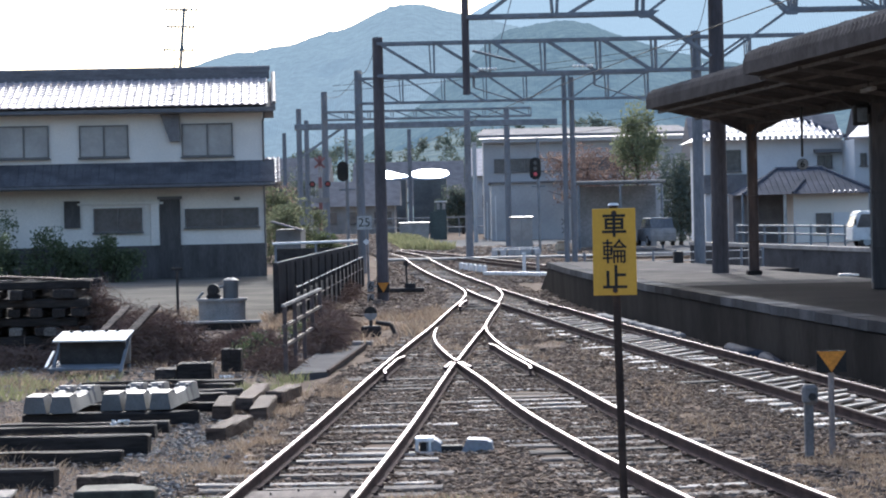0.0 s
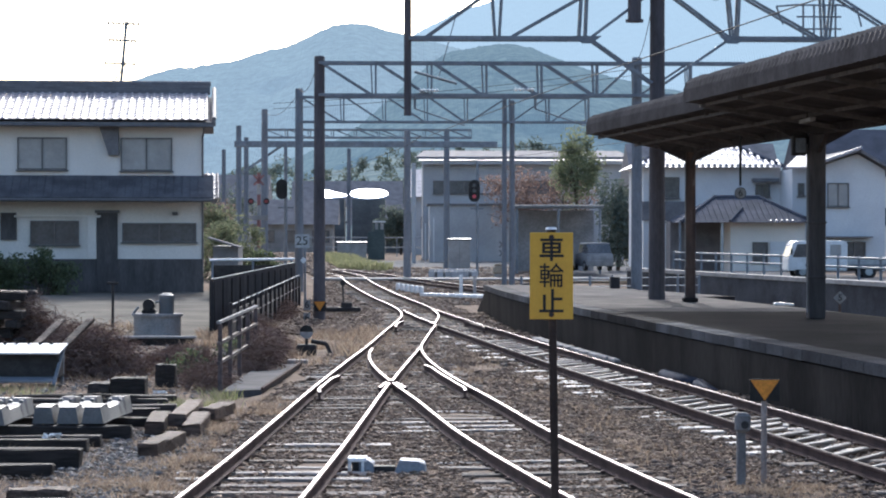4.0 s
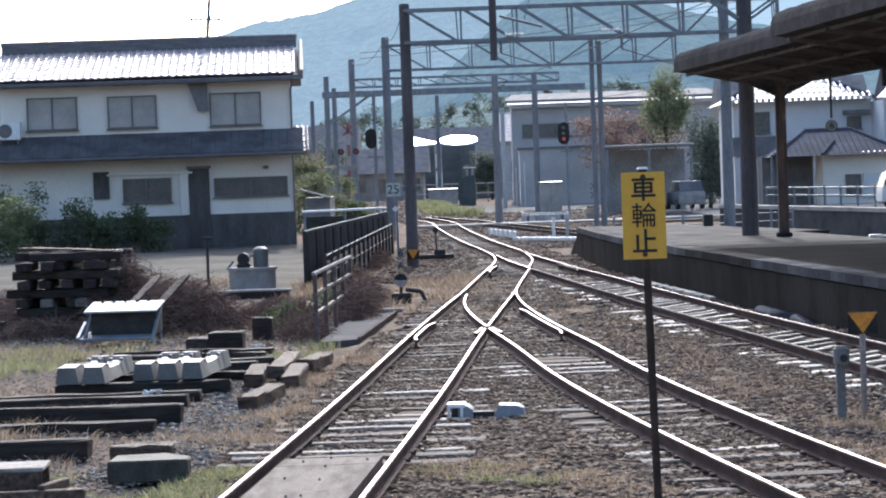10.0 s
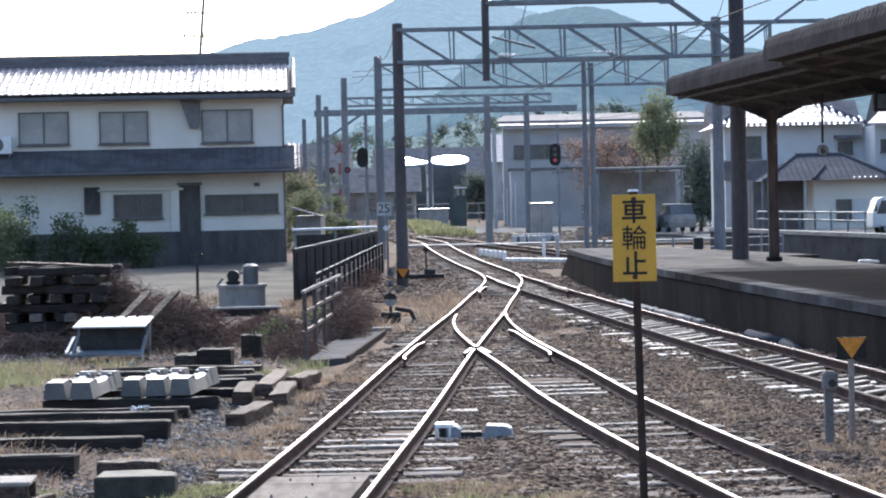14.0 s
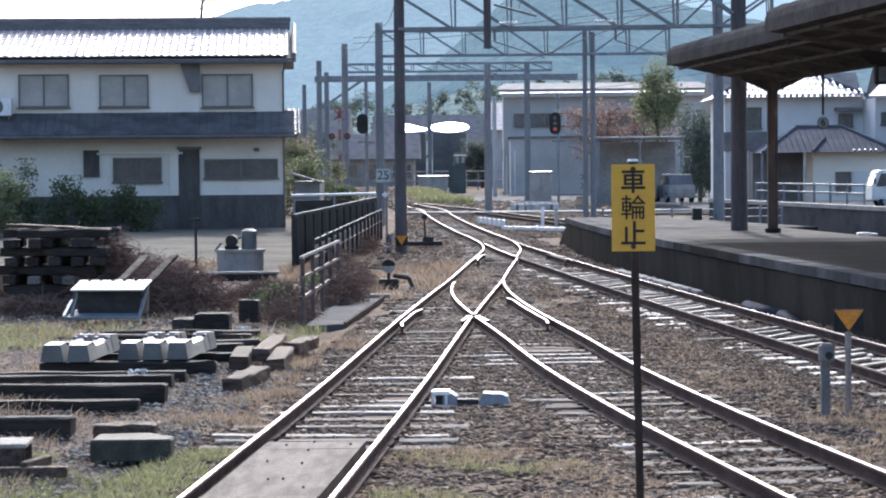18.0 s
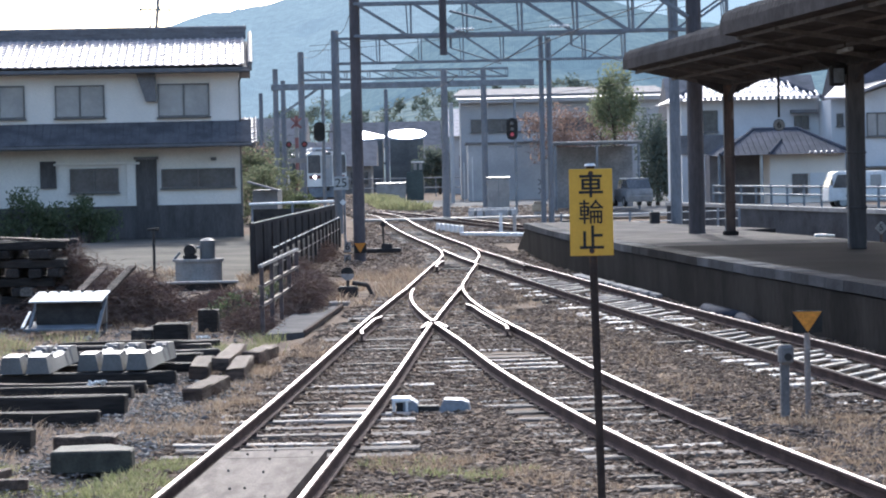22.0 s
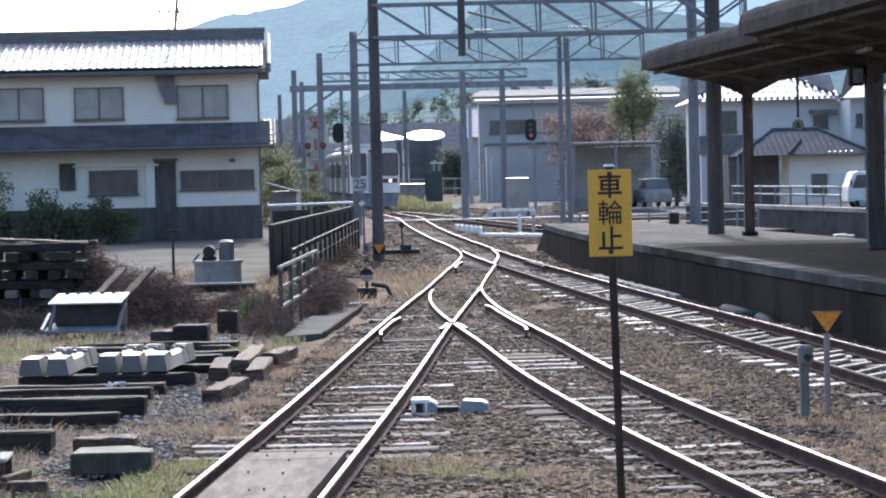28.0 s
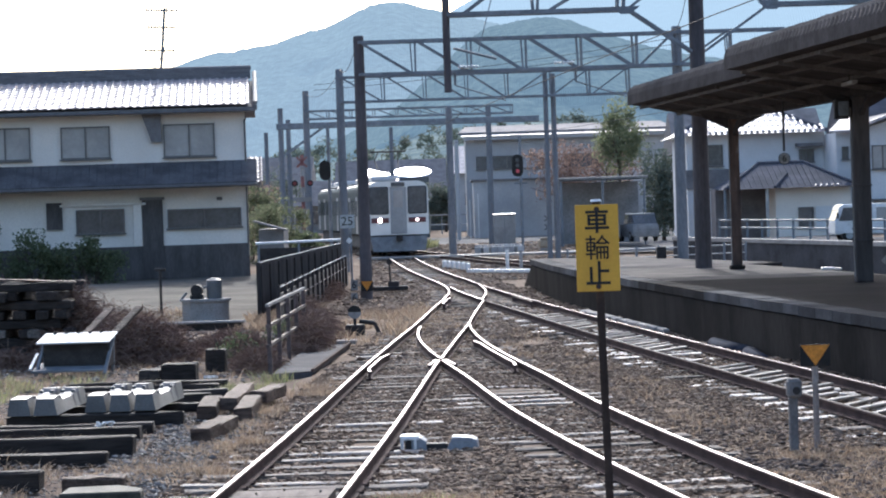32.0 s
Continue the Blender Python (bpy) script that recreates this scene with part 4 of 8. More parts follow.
bm = B(); box(bm, (-10.42, HY - 0.06, 1.7), (0.72, 0.1, 2.8)); part("door_leaf", bm, M_DADO, door, "dark brown entrance door")
bm = B(); box(bm, (-10.42, HY - 0.1, 3.12), (0.86, 0.16, 0.1)); part("door_frame", bm, M_FRAME, door)
bm = B(); box(bm, (-13.85, HY - 0.05, 2.6), (0.55, 0.12, 0.95)); part("shutter_box", bm, M_DADO, h)
bm = B(); bbox(bm, (-8.05, HY - 0.08, 3.05), (0.2, 0.16, 0.12), 0.02); part("porch_lamp", bm, M_FRAME, h)
bm = B(); bbox(bm, (-12.15, HY - 0.06, 2.95), (3.0, 0.14, 0.08), 0.01); bbox(bm, (-10.95, HY - 0.06, 2.2), (0.3, 0.12, 1.5), 0.01); part("pilaster", bm, M_WALL, h)

ac = thing("air_conditioner", "pale outdoor air conditioner unit on the skirt roof", "air conditioner", (-16.95, HY - 0.45, 4.25))
bm = B(); bbox(bm, (0, 0, 0.36), (0.8, 0.32, 0.62), 0.02); part("case", bm, M_WHITE, ac)
bm = B(); rod(bm, (-0.12, -0.165, 0.36), (-0.12, -0.175, 0.36), 0.24, 20); part("fan_grille", bm, M_FRAME, ac)
for s in (-0.3, 0.3):
    bm = B(); box(bm, (s, 0, -0.02), (0.05, 0.34, 0.16)); part("foot", bm, M_FRAME, ac)

ant = thing("tv_aerial", "tall rooftop television aerial on a thin mast", "aerial", (-10.08, HY + 3.4, 7.9))
bm = B(); rod(bm, (0, 0, -0.05), (0.2, 0, 2.2), 0.055, 8); rod(bm, (0.2, 0, 2.2), (0.22, 0, 2.9), 0.02, 6); part("mast", bm, M_STEEL, ant)
for z, l, n in ((2.12, 1.0, 7), (1.5, 0.85, 8), (0.65, 0.95, 4)):
    bm = B()
    xo = 0.2 * z / 2.2
    rod(bm, (xo - l * 0.7, 0, z + 0.04), (xo + l * 0.5, 0, z), 0.032, 6)
    boom = part("boom", bm, M_STEEL, ant)
    for i in range(n):
        x = xo - l * 0.65 + l * 1.1 * i / (n - 1)
        bm = B(); rod(bm, (x, -0.3, z), (x, 0.3, z), 0.02, 6); part("element", bm, M_STEEL, boom)
        bm = B(); rod(bm, (x, 0, z - 0.1), (x, 0, z + 0.14), 0.02, 6); part("element", bm, M_STEEL, boom)
bm = B()
for a in (0, 120, 240):
    rod(bm, (0.5 * math.cos(radians(a)), 0.3 * math.sin(radians(a)), 0.02), (0.02, 0, 0.45), 0.015, 6)
part("stand", bm, M_STEEL, ant)

# the house and what is fixed to it stand further back on the lot
for ob in (h, ac, ant):
    ob.matrix_basis = Matrix.Translation((0, 0, 2.44 * (1 - 1.089))) @ Matrix.Scale(1.089, 4) @ Matrix.Translation((HX1, HY, 0)) @ Matrix.Rotation(radians(4.5), 4, "Z") @ Matrix.Translation((-HX1, -HY, 0)) @ ob.matrix_basis

# ---- train ----
M_CAR = mat("brushed_pale_train_side", (0.11, 0.13, 0.13), (0.085, 0.105, 0.105), grain=0.15, rough=0.85, spec=0.05, metal=0.0, scale=1, fine=30, bump=0.02, stretch=(1, 1, 6))
M_CARFRONT = mat("ivory_train_front", (0.74, 0.74, 0.70), (0.68, 0.68, 0.64), grain=0.1, rough=0.4, scale=2, fine=30, bump=0.02)
M_CARDOOR = mat("grey_front_door", (0.34, 0.35, 0.35), (0.29, 0.30, 0.30), rough=0.55, scale=2, fine=30, bump=0.02)
M_BAND = mat("dull_red_band", (0.16, 0.06, 0.06), (0.12, 0.05, 0.05), rough=0.5, scale=3, fine=30, bump=0.02)
M_LAMP_DIM = glow_mat("half_lit_headlamp", (1.0, 0.80, 0.72), 1.6)
M_LAMP = glow_mat("lit_headlamp", (1.0, 0.76, 0.72), 8.0)
M_ROOFCAR = mat("pale_train_roof", (0.50, 0.51, 0.52), (0.40, 0.41, 0.42), rough=0.35, scale=1, fine=20, bump=0.05, spec=0.8)
M_SKIRT = mat("dark_underframe", (0.06, 0.062, 0.065), (0.035, 0.036, 0.038), rough=0.8, scale=3, fine=20, bump=0.3)


def car_outline(w, z0, z1, r):
    pts = [(-w, z0), (w, z0), (w, z1 - r)]
    for i in range(1, 7):
        a = radians(90 * i / 6)
        pts.append((w - r + r * math.cos(a), z1 - r + r * math.sin(a) * 0.75))
    pts += [(-x, z) for x, z in pts[:1:-1]]
    return pts


def build_car(name, label, lead):
    t = thing(name, label, "train", group="train cars")
    out = car_outline(1.46, 1.02, 3.75, 0.55)
    bm = B(); prism(bm, [(x, 0.12, z) for x, z in out], (0, 20.4, 0)); part("body", bm, M_CAR, t)
    bm = B(); prism(bm, [(x * 0.985, 0.3, max(z, 3.28) + 0.012) for x, z in car_outline(1.46, 3.27, 3.75, 0.55)], (0, 20.0, 0)); part("roof", bm, M_ROOFCAR, t)
    for y, l in ((8.5, 3.0), (14, 3.0), (18.2, 1.6)):
        bm = B(); bbox(bm, (0, y, 3.86), (1.5, l, 0.26), 0.06); part("roof_unit", bm, M_ROOFCAR, t)
    for s in (-1, 1):
        for y in (2.4, 8.1, 13.8, 19.0):
            bm = B(); box(bm, (s * 1.465, y, 2.0), (0.03, 1.2, 1.9)); d = part("side_door", bm, M_CARDOOR, t)
            bm = B(); box(bm, (s * 1.478, y, 2.35), (0.02, 0.9, 0.8)); part("pane", bm, M_PANE_DARK, d)
        for y in (4.3, 6.2, 10.0, 11.9, 15.7, 17.3):
            bm = B(); box(bm, (s * 1.468, y, 2.4), (0.03, 1.5, 0.85)); part("side_window", bm, M_PANE_DARK, t)
    bm = B(); bbox(bm, (0, 10.2, 0.62), (2.5, 19.0, 0.7), 0.05); part("underframe", bm, M_SKIRT, t)
    for y in (2.6, 5.0, 15.6, 18.0):
        for s in (-1, 1):
            bm = B(); rod(bm, (s * 0.50, y, 0.43), (s * 0.63, y, 0.43), 0.43, 20); part("wheel", bm, M_DARKSTEEL, t)
    if lead:
        bm = B(); prism(bm, [(x, 0.0, z) for x, z in out], (0, 0.13, 0)); part("front_panel", bm, M_CARFRONT, t)
        for x in (-0.92, 0.92):
            bm = B(); bbox(bm, (x * 1.01, -0.01, 2.69), (0.93, 0.05, 1.34), 0.06); part("windscreen", bm, M_PANE_DARK, t)
        bm = B(); bbox(bm, (0, -0.01, 2.2), (0.78, 0.05, 2.26), 0.02); dr = part("gangway_door", bm, M_CARDOOR, t)
        bm = B(); bbox(bm, (0, -0.04, 2.75), (0.44, 0.02, 0.8), 0.01); part("pane", bm, M_PANE, dr)
        bm = B(); bbox(bm, (0, -0.03, 3.46), (0.66, 0.05, 0.2), 0.01); part("destination_box", bm, M_PANE_DARK, t)
        for x in (-0.9, 0.9):
            bm = B(); bbox(bm, (x, -0.02, 1.73), (0.84, 0.06, 0.24), 0.02); lb = part("lamp_band", bm, M_BAND, t, "dark red band round the headlamp")
            bm = B(); rod(bm, (x, -0.04, 1.73), (x, -0.07, 1.73), 0.105 if x < 0 else 0.085, 18); part("headlamp", bm, M_LAMP if x < 0 else M_LAMP_DIM, lb, "lit round headlamp")
        bm = B(); rod(bm, (0, -0.02, 3.68), (0, -0.05, 3.68), 0.0601, 12); part("roof_lamp", bm, M_LAMP_DIM, t)
        bm = B(); prism(bm, [(-1.4, 0.05, 0.95), (1.4, 0.05, 0.95), (1.25, 0.0, 0.22), (-1.25, 0.0, 0.22)], (0, 0.12, 0)); part("skirt", bm, M_STEEL, t, "dark grey snow plough skirt")
        bm = B(); bbox(bm, (0, -0.12, 0.86), (0.3, 0.4, 0.28), 0.03); part("coupler", bm, M_DARKSTEEL, t)
        # folded current collector
        bm = B()
        for s in (-0.5, 0.5):
            rod(bm, (s, 4.9, 4.2), (s * 1.2, 6.4, 4.75), 0.03, 6); rod(bm, (s * 1.2, 6.4, 4.75), (s, 5.2, 5.15), 0.03, 6)
        rod(bm, (-0.9, 5.2, 5.17), (0.9, 5.2, 5.17), 0.04, 6)
        part("pantograph", bm, M_DARKSTEEL, t)
    return t


car_1 = build_car("train_car", "pale commuter train car with lit headlamps", True)
car_2 = build_car("train_car", "pale commuter train car behind the leading one", False)


# ---- vegetation helpers: joined small leaves, blades and twigs ----
def blades(name, spots, material, label, h=(0.1, 0.3), w=0.012, per=14, spread=0.12, lean=0.5, category="grass"):
    rg = np.random.default_rng(len(spots) + per)
    verts, faces = [], []
    for x, y, z in spots:
        for _ in range(per):
            a, r = rg.uniform(0, 6.28), spread * math.sqrt(rg.uniform(0, 1))
            bx, by = x + r * math.cos(a), y + r * math.sin(a)
            hh, q = rg.uniform(*h), rg.uniform(0, 6.28)
            lx, ly = lean * hh * math.cos(a + rg.normal(0, 0.8)), lean * hh * math.sin(a + rg.normal(0, 0.8))
            cx, cy = math.cos(q) * w, math.sin(q) * w
            o = len(verts)
            verts += [(bx - cx, by - cy, z - 0.02), (bx + cx, by + cy, z - 0.02), (bx + lx * 0.4 + cx * 0.7, by + ly * 0.4 + cy * 0.7, z + hh * 0.65), (bx + lx * 0.4 - cx * 0.7, by + ly * 0.4 - cy * 0.7, z + hh * 0.65), (bx + lx, by + ly, z + hh)]
            faces += [(o, o + 1, o + 2, o + 3), (o + 3, o + 2, o + 4)]
    return tagged(new(name, shape_mesh(name, verts, faces, material)), label, category, kind="stuff")


def leaves(rg, centre, radii, n, size, clumps=14):
    """Leaf quads gathered in clumps inside an uneven ellipsoid."""
    verts, faces = [], []
    cs = []
    for _ in range(clumps):
        v = rg.normal(size=3)
        v /= np.linalg.norm(v)
        cs.append((v * rg.uniform(0.35, 0.95), rg.uniform(0.22, 0.45)))
    C = np.array([c for c, r in cs])[np.arange(n) % clumps]
    R = np.array([r for c, r in cs])[np.arange(n) % clumps]
    P = np.array(centre) + (C + np.clip(rg.normal(size=(n, 3)), -1.6, 1.6) * R[:, None] * 0.55) * np.array(radii)
    U = rg.normal(size=(n, 3))
    U /= np.linalg.norm(U, axis=1)[:, None]
    W = np.cross(U, rg.normal(size=(n, 3)))
    W /= np.linalg.norm(W, axis=1)[:, None]
    s = (size * rg.uniform(0.6, 1.3, n))[:, None]
    Q = np.stack([P - U * s, P + W * s * 0.5, P + U * s, P - W * s * 0.5], 1).reshape(-1, 3)
    return [tuple(q) for q in Q.tolist()], [(4 * i, 4 * i + 1, 4 * i + 2, 4 * i + 3) for i in range(n)]


def shrub(name, label, at, radii, n, size, material, seed, clumps=14, category="shrub"):
    rg = np.random.default_rng(seed)
    t = thing(name, label, category, at)
    v, f = leaves(rg, (0, 0, radii[2] * 0.95), radii, n, size, clumps)
    crown = new("crown", shape_mesh("crown", v, f, material)); crown.parent = t
    for _ in range(7):
        bm = B()
        a = rg.uniform(0, 6.28)
        rod(bm, (0.05 * math.cos(a), 0.05 * math.sin(a), -0.15), (radii[0] * 0.6 * math.cos(a), radii[1] * 0.6 * math.sin(a), radii[2] * rg.uniform(0.8, 1.5)), 0.03, 5, 0.01)
        part("stem", bm, M_BARK, t)
    return t


def tree(name, label, at, height, radii, n, size, material, seed, trunk=0.14):
    rg = np.random.default_rng(seed)
    t = thing(name, label, "tree", at)
    bm = B()
    rod(bm, (0, 0, -0.3), (0.1, 0, height * 0.75), trunk, 8, trunk * 0.35)
    stem = part("trunk", bm, M_BARK, t)
    for _ in range(9):
        bm = B()
        a, z = rg.uniform(0, 6.28), height * rg.uniform(0.3, 0.7)
        rod(bm, (0.05, 0, z), (radii[0] * 0.75 * math.cos(a), radii[1] * 0.75 * math.sin(a), z + height * rg.uniform(0.1, 0.28)), trunk * 0.35, 6, 0.015)
        part("limb", bm, M_BARK, stem)
    v, f = leaves(rg, (0, 0, height - radii[2]), radii, n, size, 26)
    crown = new("crown", shape_mesh("crown", v, f, material)); crown.parent = t
    return t


def brambles(name, label, at, radii, n, material, seed, length=0.5, w=0.006):
    """A dry thicket: arching twigs with side shoots."""
    rg = np.random.default_rng(seed)
    n = int(n * 1.7)
    clump = rg.uniform(-1, 1, (24, 2)) * np.array(radii[:2])
    a, r = rg.uniform(0, 6.28, n), np.sqrt(rg.uniform(0, 1, n))
    P = np.stack([radii[0] * r * np.cos(a), radii[1] * r * np.sin(a), -0.05 + radii[2] * rg.uniform(0, 0.75, n) * (1 - r * r)], 1)
    P[:, :2] += 0.35 * (clump[rg.integers(0, 24, n)] - P[:, :2])
    D = np.stack([rg.normal(0, 0.9, n), rg.normal(0, 0.9, n), rg.uniform(0.2, 1.2, n)], 1)
    D /= np.linalg.norm(D, axis=1)[:, None]
    Q = rg.normal(size=(n, 3))
    Q /= np.linalg.norm(Q, axis=1)[:, None]
    L = length * 0.75 * rg.uniform(0.4, 1.4, n) ** 1.3
    W = w * 0.65 * rg.uniform(0.5, 1.4, n)
    rows = []
    for k in range(4):
        s = k / 3
        c = P + D * (L * s)[:, None] + np.outer(L * s * s, (0, 0, -0.55))
        e = Q * (W * (1.1 - s))[:, None]
        rows += [c - e, c + e]
    verts = [tuple(v) for v in np.stack(rows, 1).reshape(-1, 3).tolist()]
    faces = [(8 * i + 2 * k, 8 * i + 2 * k + 1, 8 * i + 2 * k + 3, 8 * i + 2 * k + 2) for i in range(n) for k in range(3)]
    ob = new(name, shape_mesh(name, verts, faces, material))
    ob.matrix_basis = pose(*at)
    return tagged(ob, label, "bush", kind="stuff")


def stones(name, label, boxes, material, seed):
    """Rubble as one sheet of loose stones. boxes: x by y limits as functions, stones a square metre, half size."""
    rg = np.random.default_rng(seed)
    P, S = [], []
    for x0, x1, y0, y1, dens, size, zf in boxes:
        n = int((y1 - y0) * 9 * dens)
        ys = rg.uniform(y0, y1, n)
        a, b = np.array([x0(v) for v in ys]), np.array([x1(v) for v in ys])
        keep = rg.uniform(0, 9, n) < (b - a)
        ys, a, b = ys[keep], a[keep], b[keep]
        xs = rg.uniform(a, b)
        bare = np.array([noise.noise(Vector((x * 0.8, y * 0.45, 4.4))) + 0.5 * noise.noise(Vector((x * 2.1, y * 1.3, 1.4))) for x, y in zip(xs, ys)])
        ok = bare > -0.5 + rg.uniform(-0.15, 0.15, len(xs))
        xs, ys = xs[ok], ys[ok]
        zs = np.array([zf(x, y) for x, y in zip(xs, ys)])
        P.append(np.stack([xs, ys, zs + rg.uniform(-0.012, 0.018, len(xs))], 1))
        S.append(size * rg.uniform(0.5, 1.0, len(xs)) * np.where(rg.uniform(0, 1, len(xs)) < 0.22, 2.0, 1.25))
    P, S = np.concatenate(P), np.concatenate(S)
    n = len(P)
    base = np.array([(1, 0.1, 0), (0.1, 1, 0.1), (-1, -0.1, 0.1), (0, -1, 0), (0.15, 0.1, 0.75), (0, 0, -0.6)])
    th = rg.uniform(0, 6.28, n)
    c, s = np.cos(th), np.sin(th)
    V = base[None] * (1 + rg.uniform(-0.35, 0.35, (n, 6, 1))) * S[:, None, None] * np.array([1.35, 0.95, 0.6])[None, None] + rg.normal(size=(n, 6, 3)) * 0.2 * S[:, None, None] * np.array([1, 1, 0.5])[None, None]
    V = np.stack([V[..., 0] * c[:, None] - V[..., 1] * s[:, None], V[..., 0] * s[:, None] + V[..., 1] * c[:, None], V[..., 2]], -1) + P[:, None]
    tri = np.array([(0, 1, 4), (1, 2, 4), (2, 3, 4), (3, 0, 4), (1, 0, 5), (2, 1, 5), (3, 2, 5), (0, 3, 5)])
    F = (tri[None] + 6 * np.arange(n)[:, None, None]).reshape(-1, 3)
    me = bpy.data.meshes.new(name)
    me.vertices.add(n * 6)
    me.vertices.foreach_set("co", V.reshape(-1))
    me.loops.add(len(F) * 3)
    me.loops.foreach_set("vertex_index", F.reshape(-1))
    me.polygons.add(len(F))
    me.polygons.foreach_set("loop_start", np.arange(len(F)) * 3)
    me.update(calc_edges=True)
    me.validate()
    me.materials.append(material)
    return tagged(new(name, me), label, "ballast", kind="stuff")


# ---- sleepers, crossing deck ----
def sleeper_mesh(seed, material, l=2.1, w=0.2, hgt=0.14):
    rg = random.Random(seed)
    bm = B()
    bbox(bm, (0, 0, -hgt / 2), (l, w, hgt), 0.012)
    bmesh.ops.subdivide_edges(bm, edges=[e for e in bm.edges if abs(e.verts[0].co.x - e.verts[1].co.x) > 1], cuts=3)
    for v in bm.verts:
        v.co += Vector((rg.uniform(-0.02, 0.02) if abs(v.co.x) > l / 2 - 0.05 else 0, rg.uniform(-0.01, 0.01), rg.uniform(-0.008, 0.006)))
    return mesh_of(bm, "sleeper", material)


M_TIE_PALE = mat("bleached_sleeper", (0.44, 0.40, 0.355), (0.24, 0.21, 0.185), spec=0.2, rough=0.75, scale=5, fine=30, bump=0.5, rnd=0.3, stretch=(1, 9, 4))
TIES = [sleeper_mesh(i, M_TIE) for i in range(4)]
TIES_PALE = [sleeper_mesh(10 + i, M_TIE_PALE) for i in range(3)]
M_TIE_WHITE = mat("sun_bleached_sleeper", (0.64, 0.59, 0.53), (0.40, 0.36, 0.32), spec=0.3, rough=0.68, scale=5, fine=30, bump=0.5, rnd=0.3, stretch=(1, 9, 4))
TIES_WHITE = [sleeper_mesh(20 + i, M_TIE_WHITE) for i in range(3)]
bm = B(); bbox(bm, (0, 0, 0.012), (0.19, 0.15, 0.024), 0.006); rod(bm, (-0.085, 0.05, 0.02), (-0.085, 0.05, 0.036), 0.014, 6); rod(bm, (0.085, -0.05, 0.02), (0.085, -0.05, 0.036), 0.014, 6)
CHAIR = mesh_of(bm, "tie_plate", M_RUST)


def lay(track, line, ys, pale=0.2, sink=(0.0, 0.05), length=1.0, plates=True, jit=1.0, skew=0.0, bleached=None):
    for y in ys:
        dx = line(y + 0.3) - line(y - 0.3)
        me = random.choice((bleached or TIES_PALE) if random.random() < pale else TIES)
        z = -0.130 + rise(y) - random.uniform(*sink)
        ob = piece("sleeper", me, track, pose(line(y) + random.uniform(-0.08, 0.08) * jit, y, z, 0, 0, -math.degrees(math.atan2(dx, 0.6)) + random.uniform(-1.2, 1.2) * jit + skew))
        ob.scale = (length * random.uniform(0.97, 1.04), random.uniform(0.9, 1.1), 1)
        if plates and y < 48:
            for off in (-GAUGE, GAUGE):
                piece("tie_plate", CHAIR, track, pose(line(y) + off, y, z, 0, 0, random.uniform(-3, 3)))


lay(track_a, LINE_A, [21.6, 22.15, 22.65, 23.4], 0.7, (-0.004, 0.006), 1.12)
lay(track_a, LINE_A, frange(24.1, 36.6, 0.66), 0.45, (0.004, 0.03))
lay(track_b, LINE_B, frange(9, 36.2, 0.68), 0.35, (0.004, 0.034))
for y in frange(37, 50, 0.66):
    mid = (LINE_A(y) + LINE_B(y)) / 2
    ob = piece("sleeper", random.choice(TIES + TIES_PALE[:1]), track_a, pose(mid, y, -0.134 - random.uniform(0, 0.022), 0, 0, random.uniform(-1, 1)))
    ob.scale = ((2.2 + abs(LINE_A(y) - LINE_B(y))) / 2.1, 1.05, 1)
lay(track_a, LINE_A, frange(50.7, 61.5, 0.68), 0.15, (0.0, 0.04), 1.05, False)
for y in frange(62, 74, 0.68):
    mid = (LINE_A(y) + LINE_M(y)) / 2
    ob = piece("sleeper", random.choice(TIES + TIES_PALE[:1]), track_m, pose(mid, y, -0.134, 0, 0, random.uniform(0, 5)))
    ob.scale = ((2.2 + abs(LINE_A(y) - LINE_M(y))) / 2.1, 1.05, 1)
lay(track_a, LINE_A, frange(74.7, 110, 0.72), 0.3, (0.0, 0.03), 1.0, False)
lay(track_m, LINE_M, frange(12, 61.5, 0.7), 0.55, (0.005, 0.04), 0.98, True, 3.2, 12.0, TIES_WHITE)
# pale strips added for the bright slanting streaks between the platform track's rails
bm = B(); bbox(bm, (0, 0, 0), (1.0, 0.09, 0.04), 0.01); ASKEW = mesh_of(bm, "askew_board", M_TIE_WHITE)
for y0, y1, step, l0, l1 in ((23.5, 36.2, 0.62, 0.45, 1.35), (40.8, 46.6, 0.62, 1.1, 1.6), (49.0, 55.0, 0.9, 0.8, 1.4)):
    for y in frange(y0, y1, step):
        l = random.uniform(l0, l1)
        ob = piece("askew_board", ASKEW, track_m, pose(LINE_M(y) + random.uniform(-0.06, 0.12), y, -0.118 + rise(y), 0, 0, random.uniform(50, 63)))
        ob.scale = (l, random.uniform(0.7, 1.2), 1)
lay(track_t, LINE_T, frange(60, 112, 0.8), 0.3, (0.0, 0.03), 1.0, False)

M_DECK = mat("grey_crossing_board", (0.215, 0.185, 0.16), (0.13, 0.11, 0.095), spec=0.06, rough=0.9, scale=2.5, fine=25, bump=0.25, rnd=0.12, stretch=(3, 0.6, 1))
deck = thing("crossing_deck", "grey timber crossing boards laid between the rails", "crossing deck", kind="structure")
y = 4.0
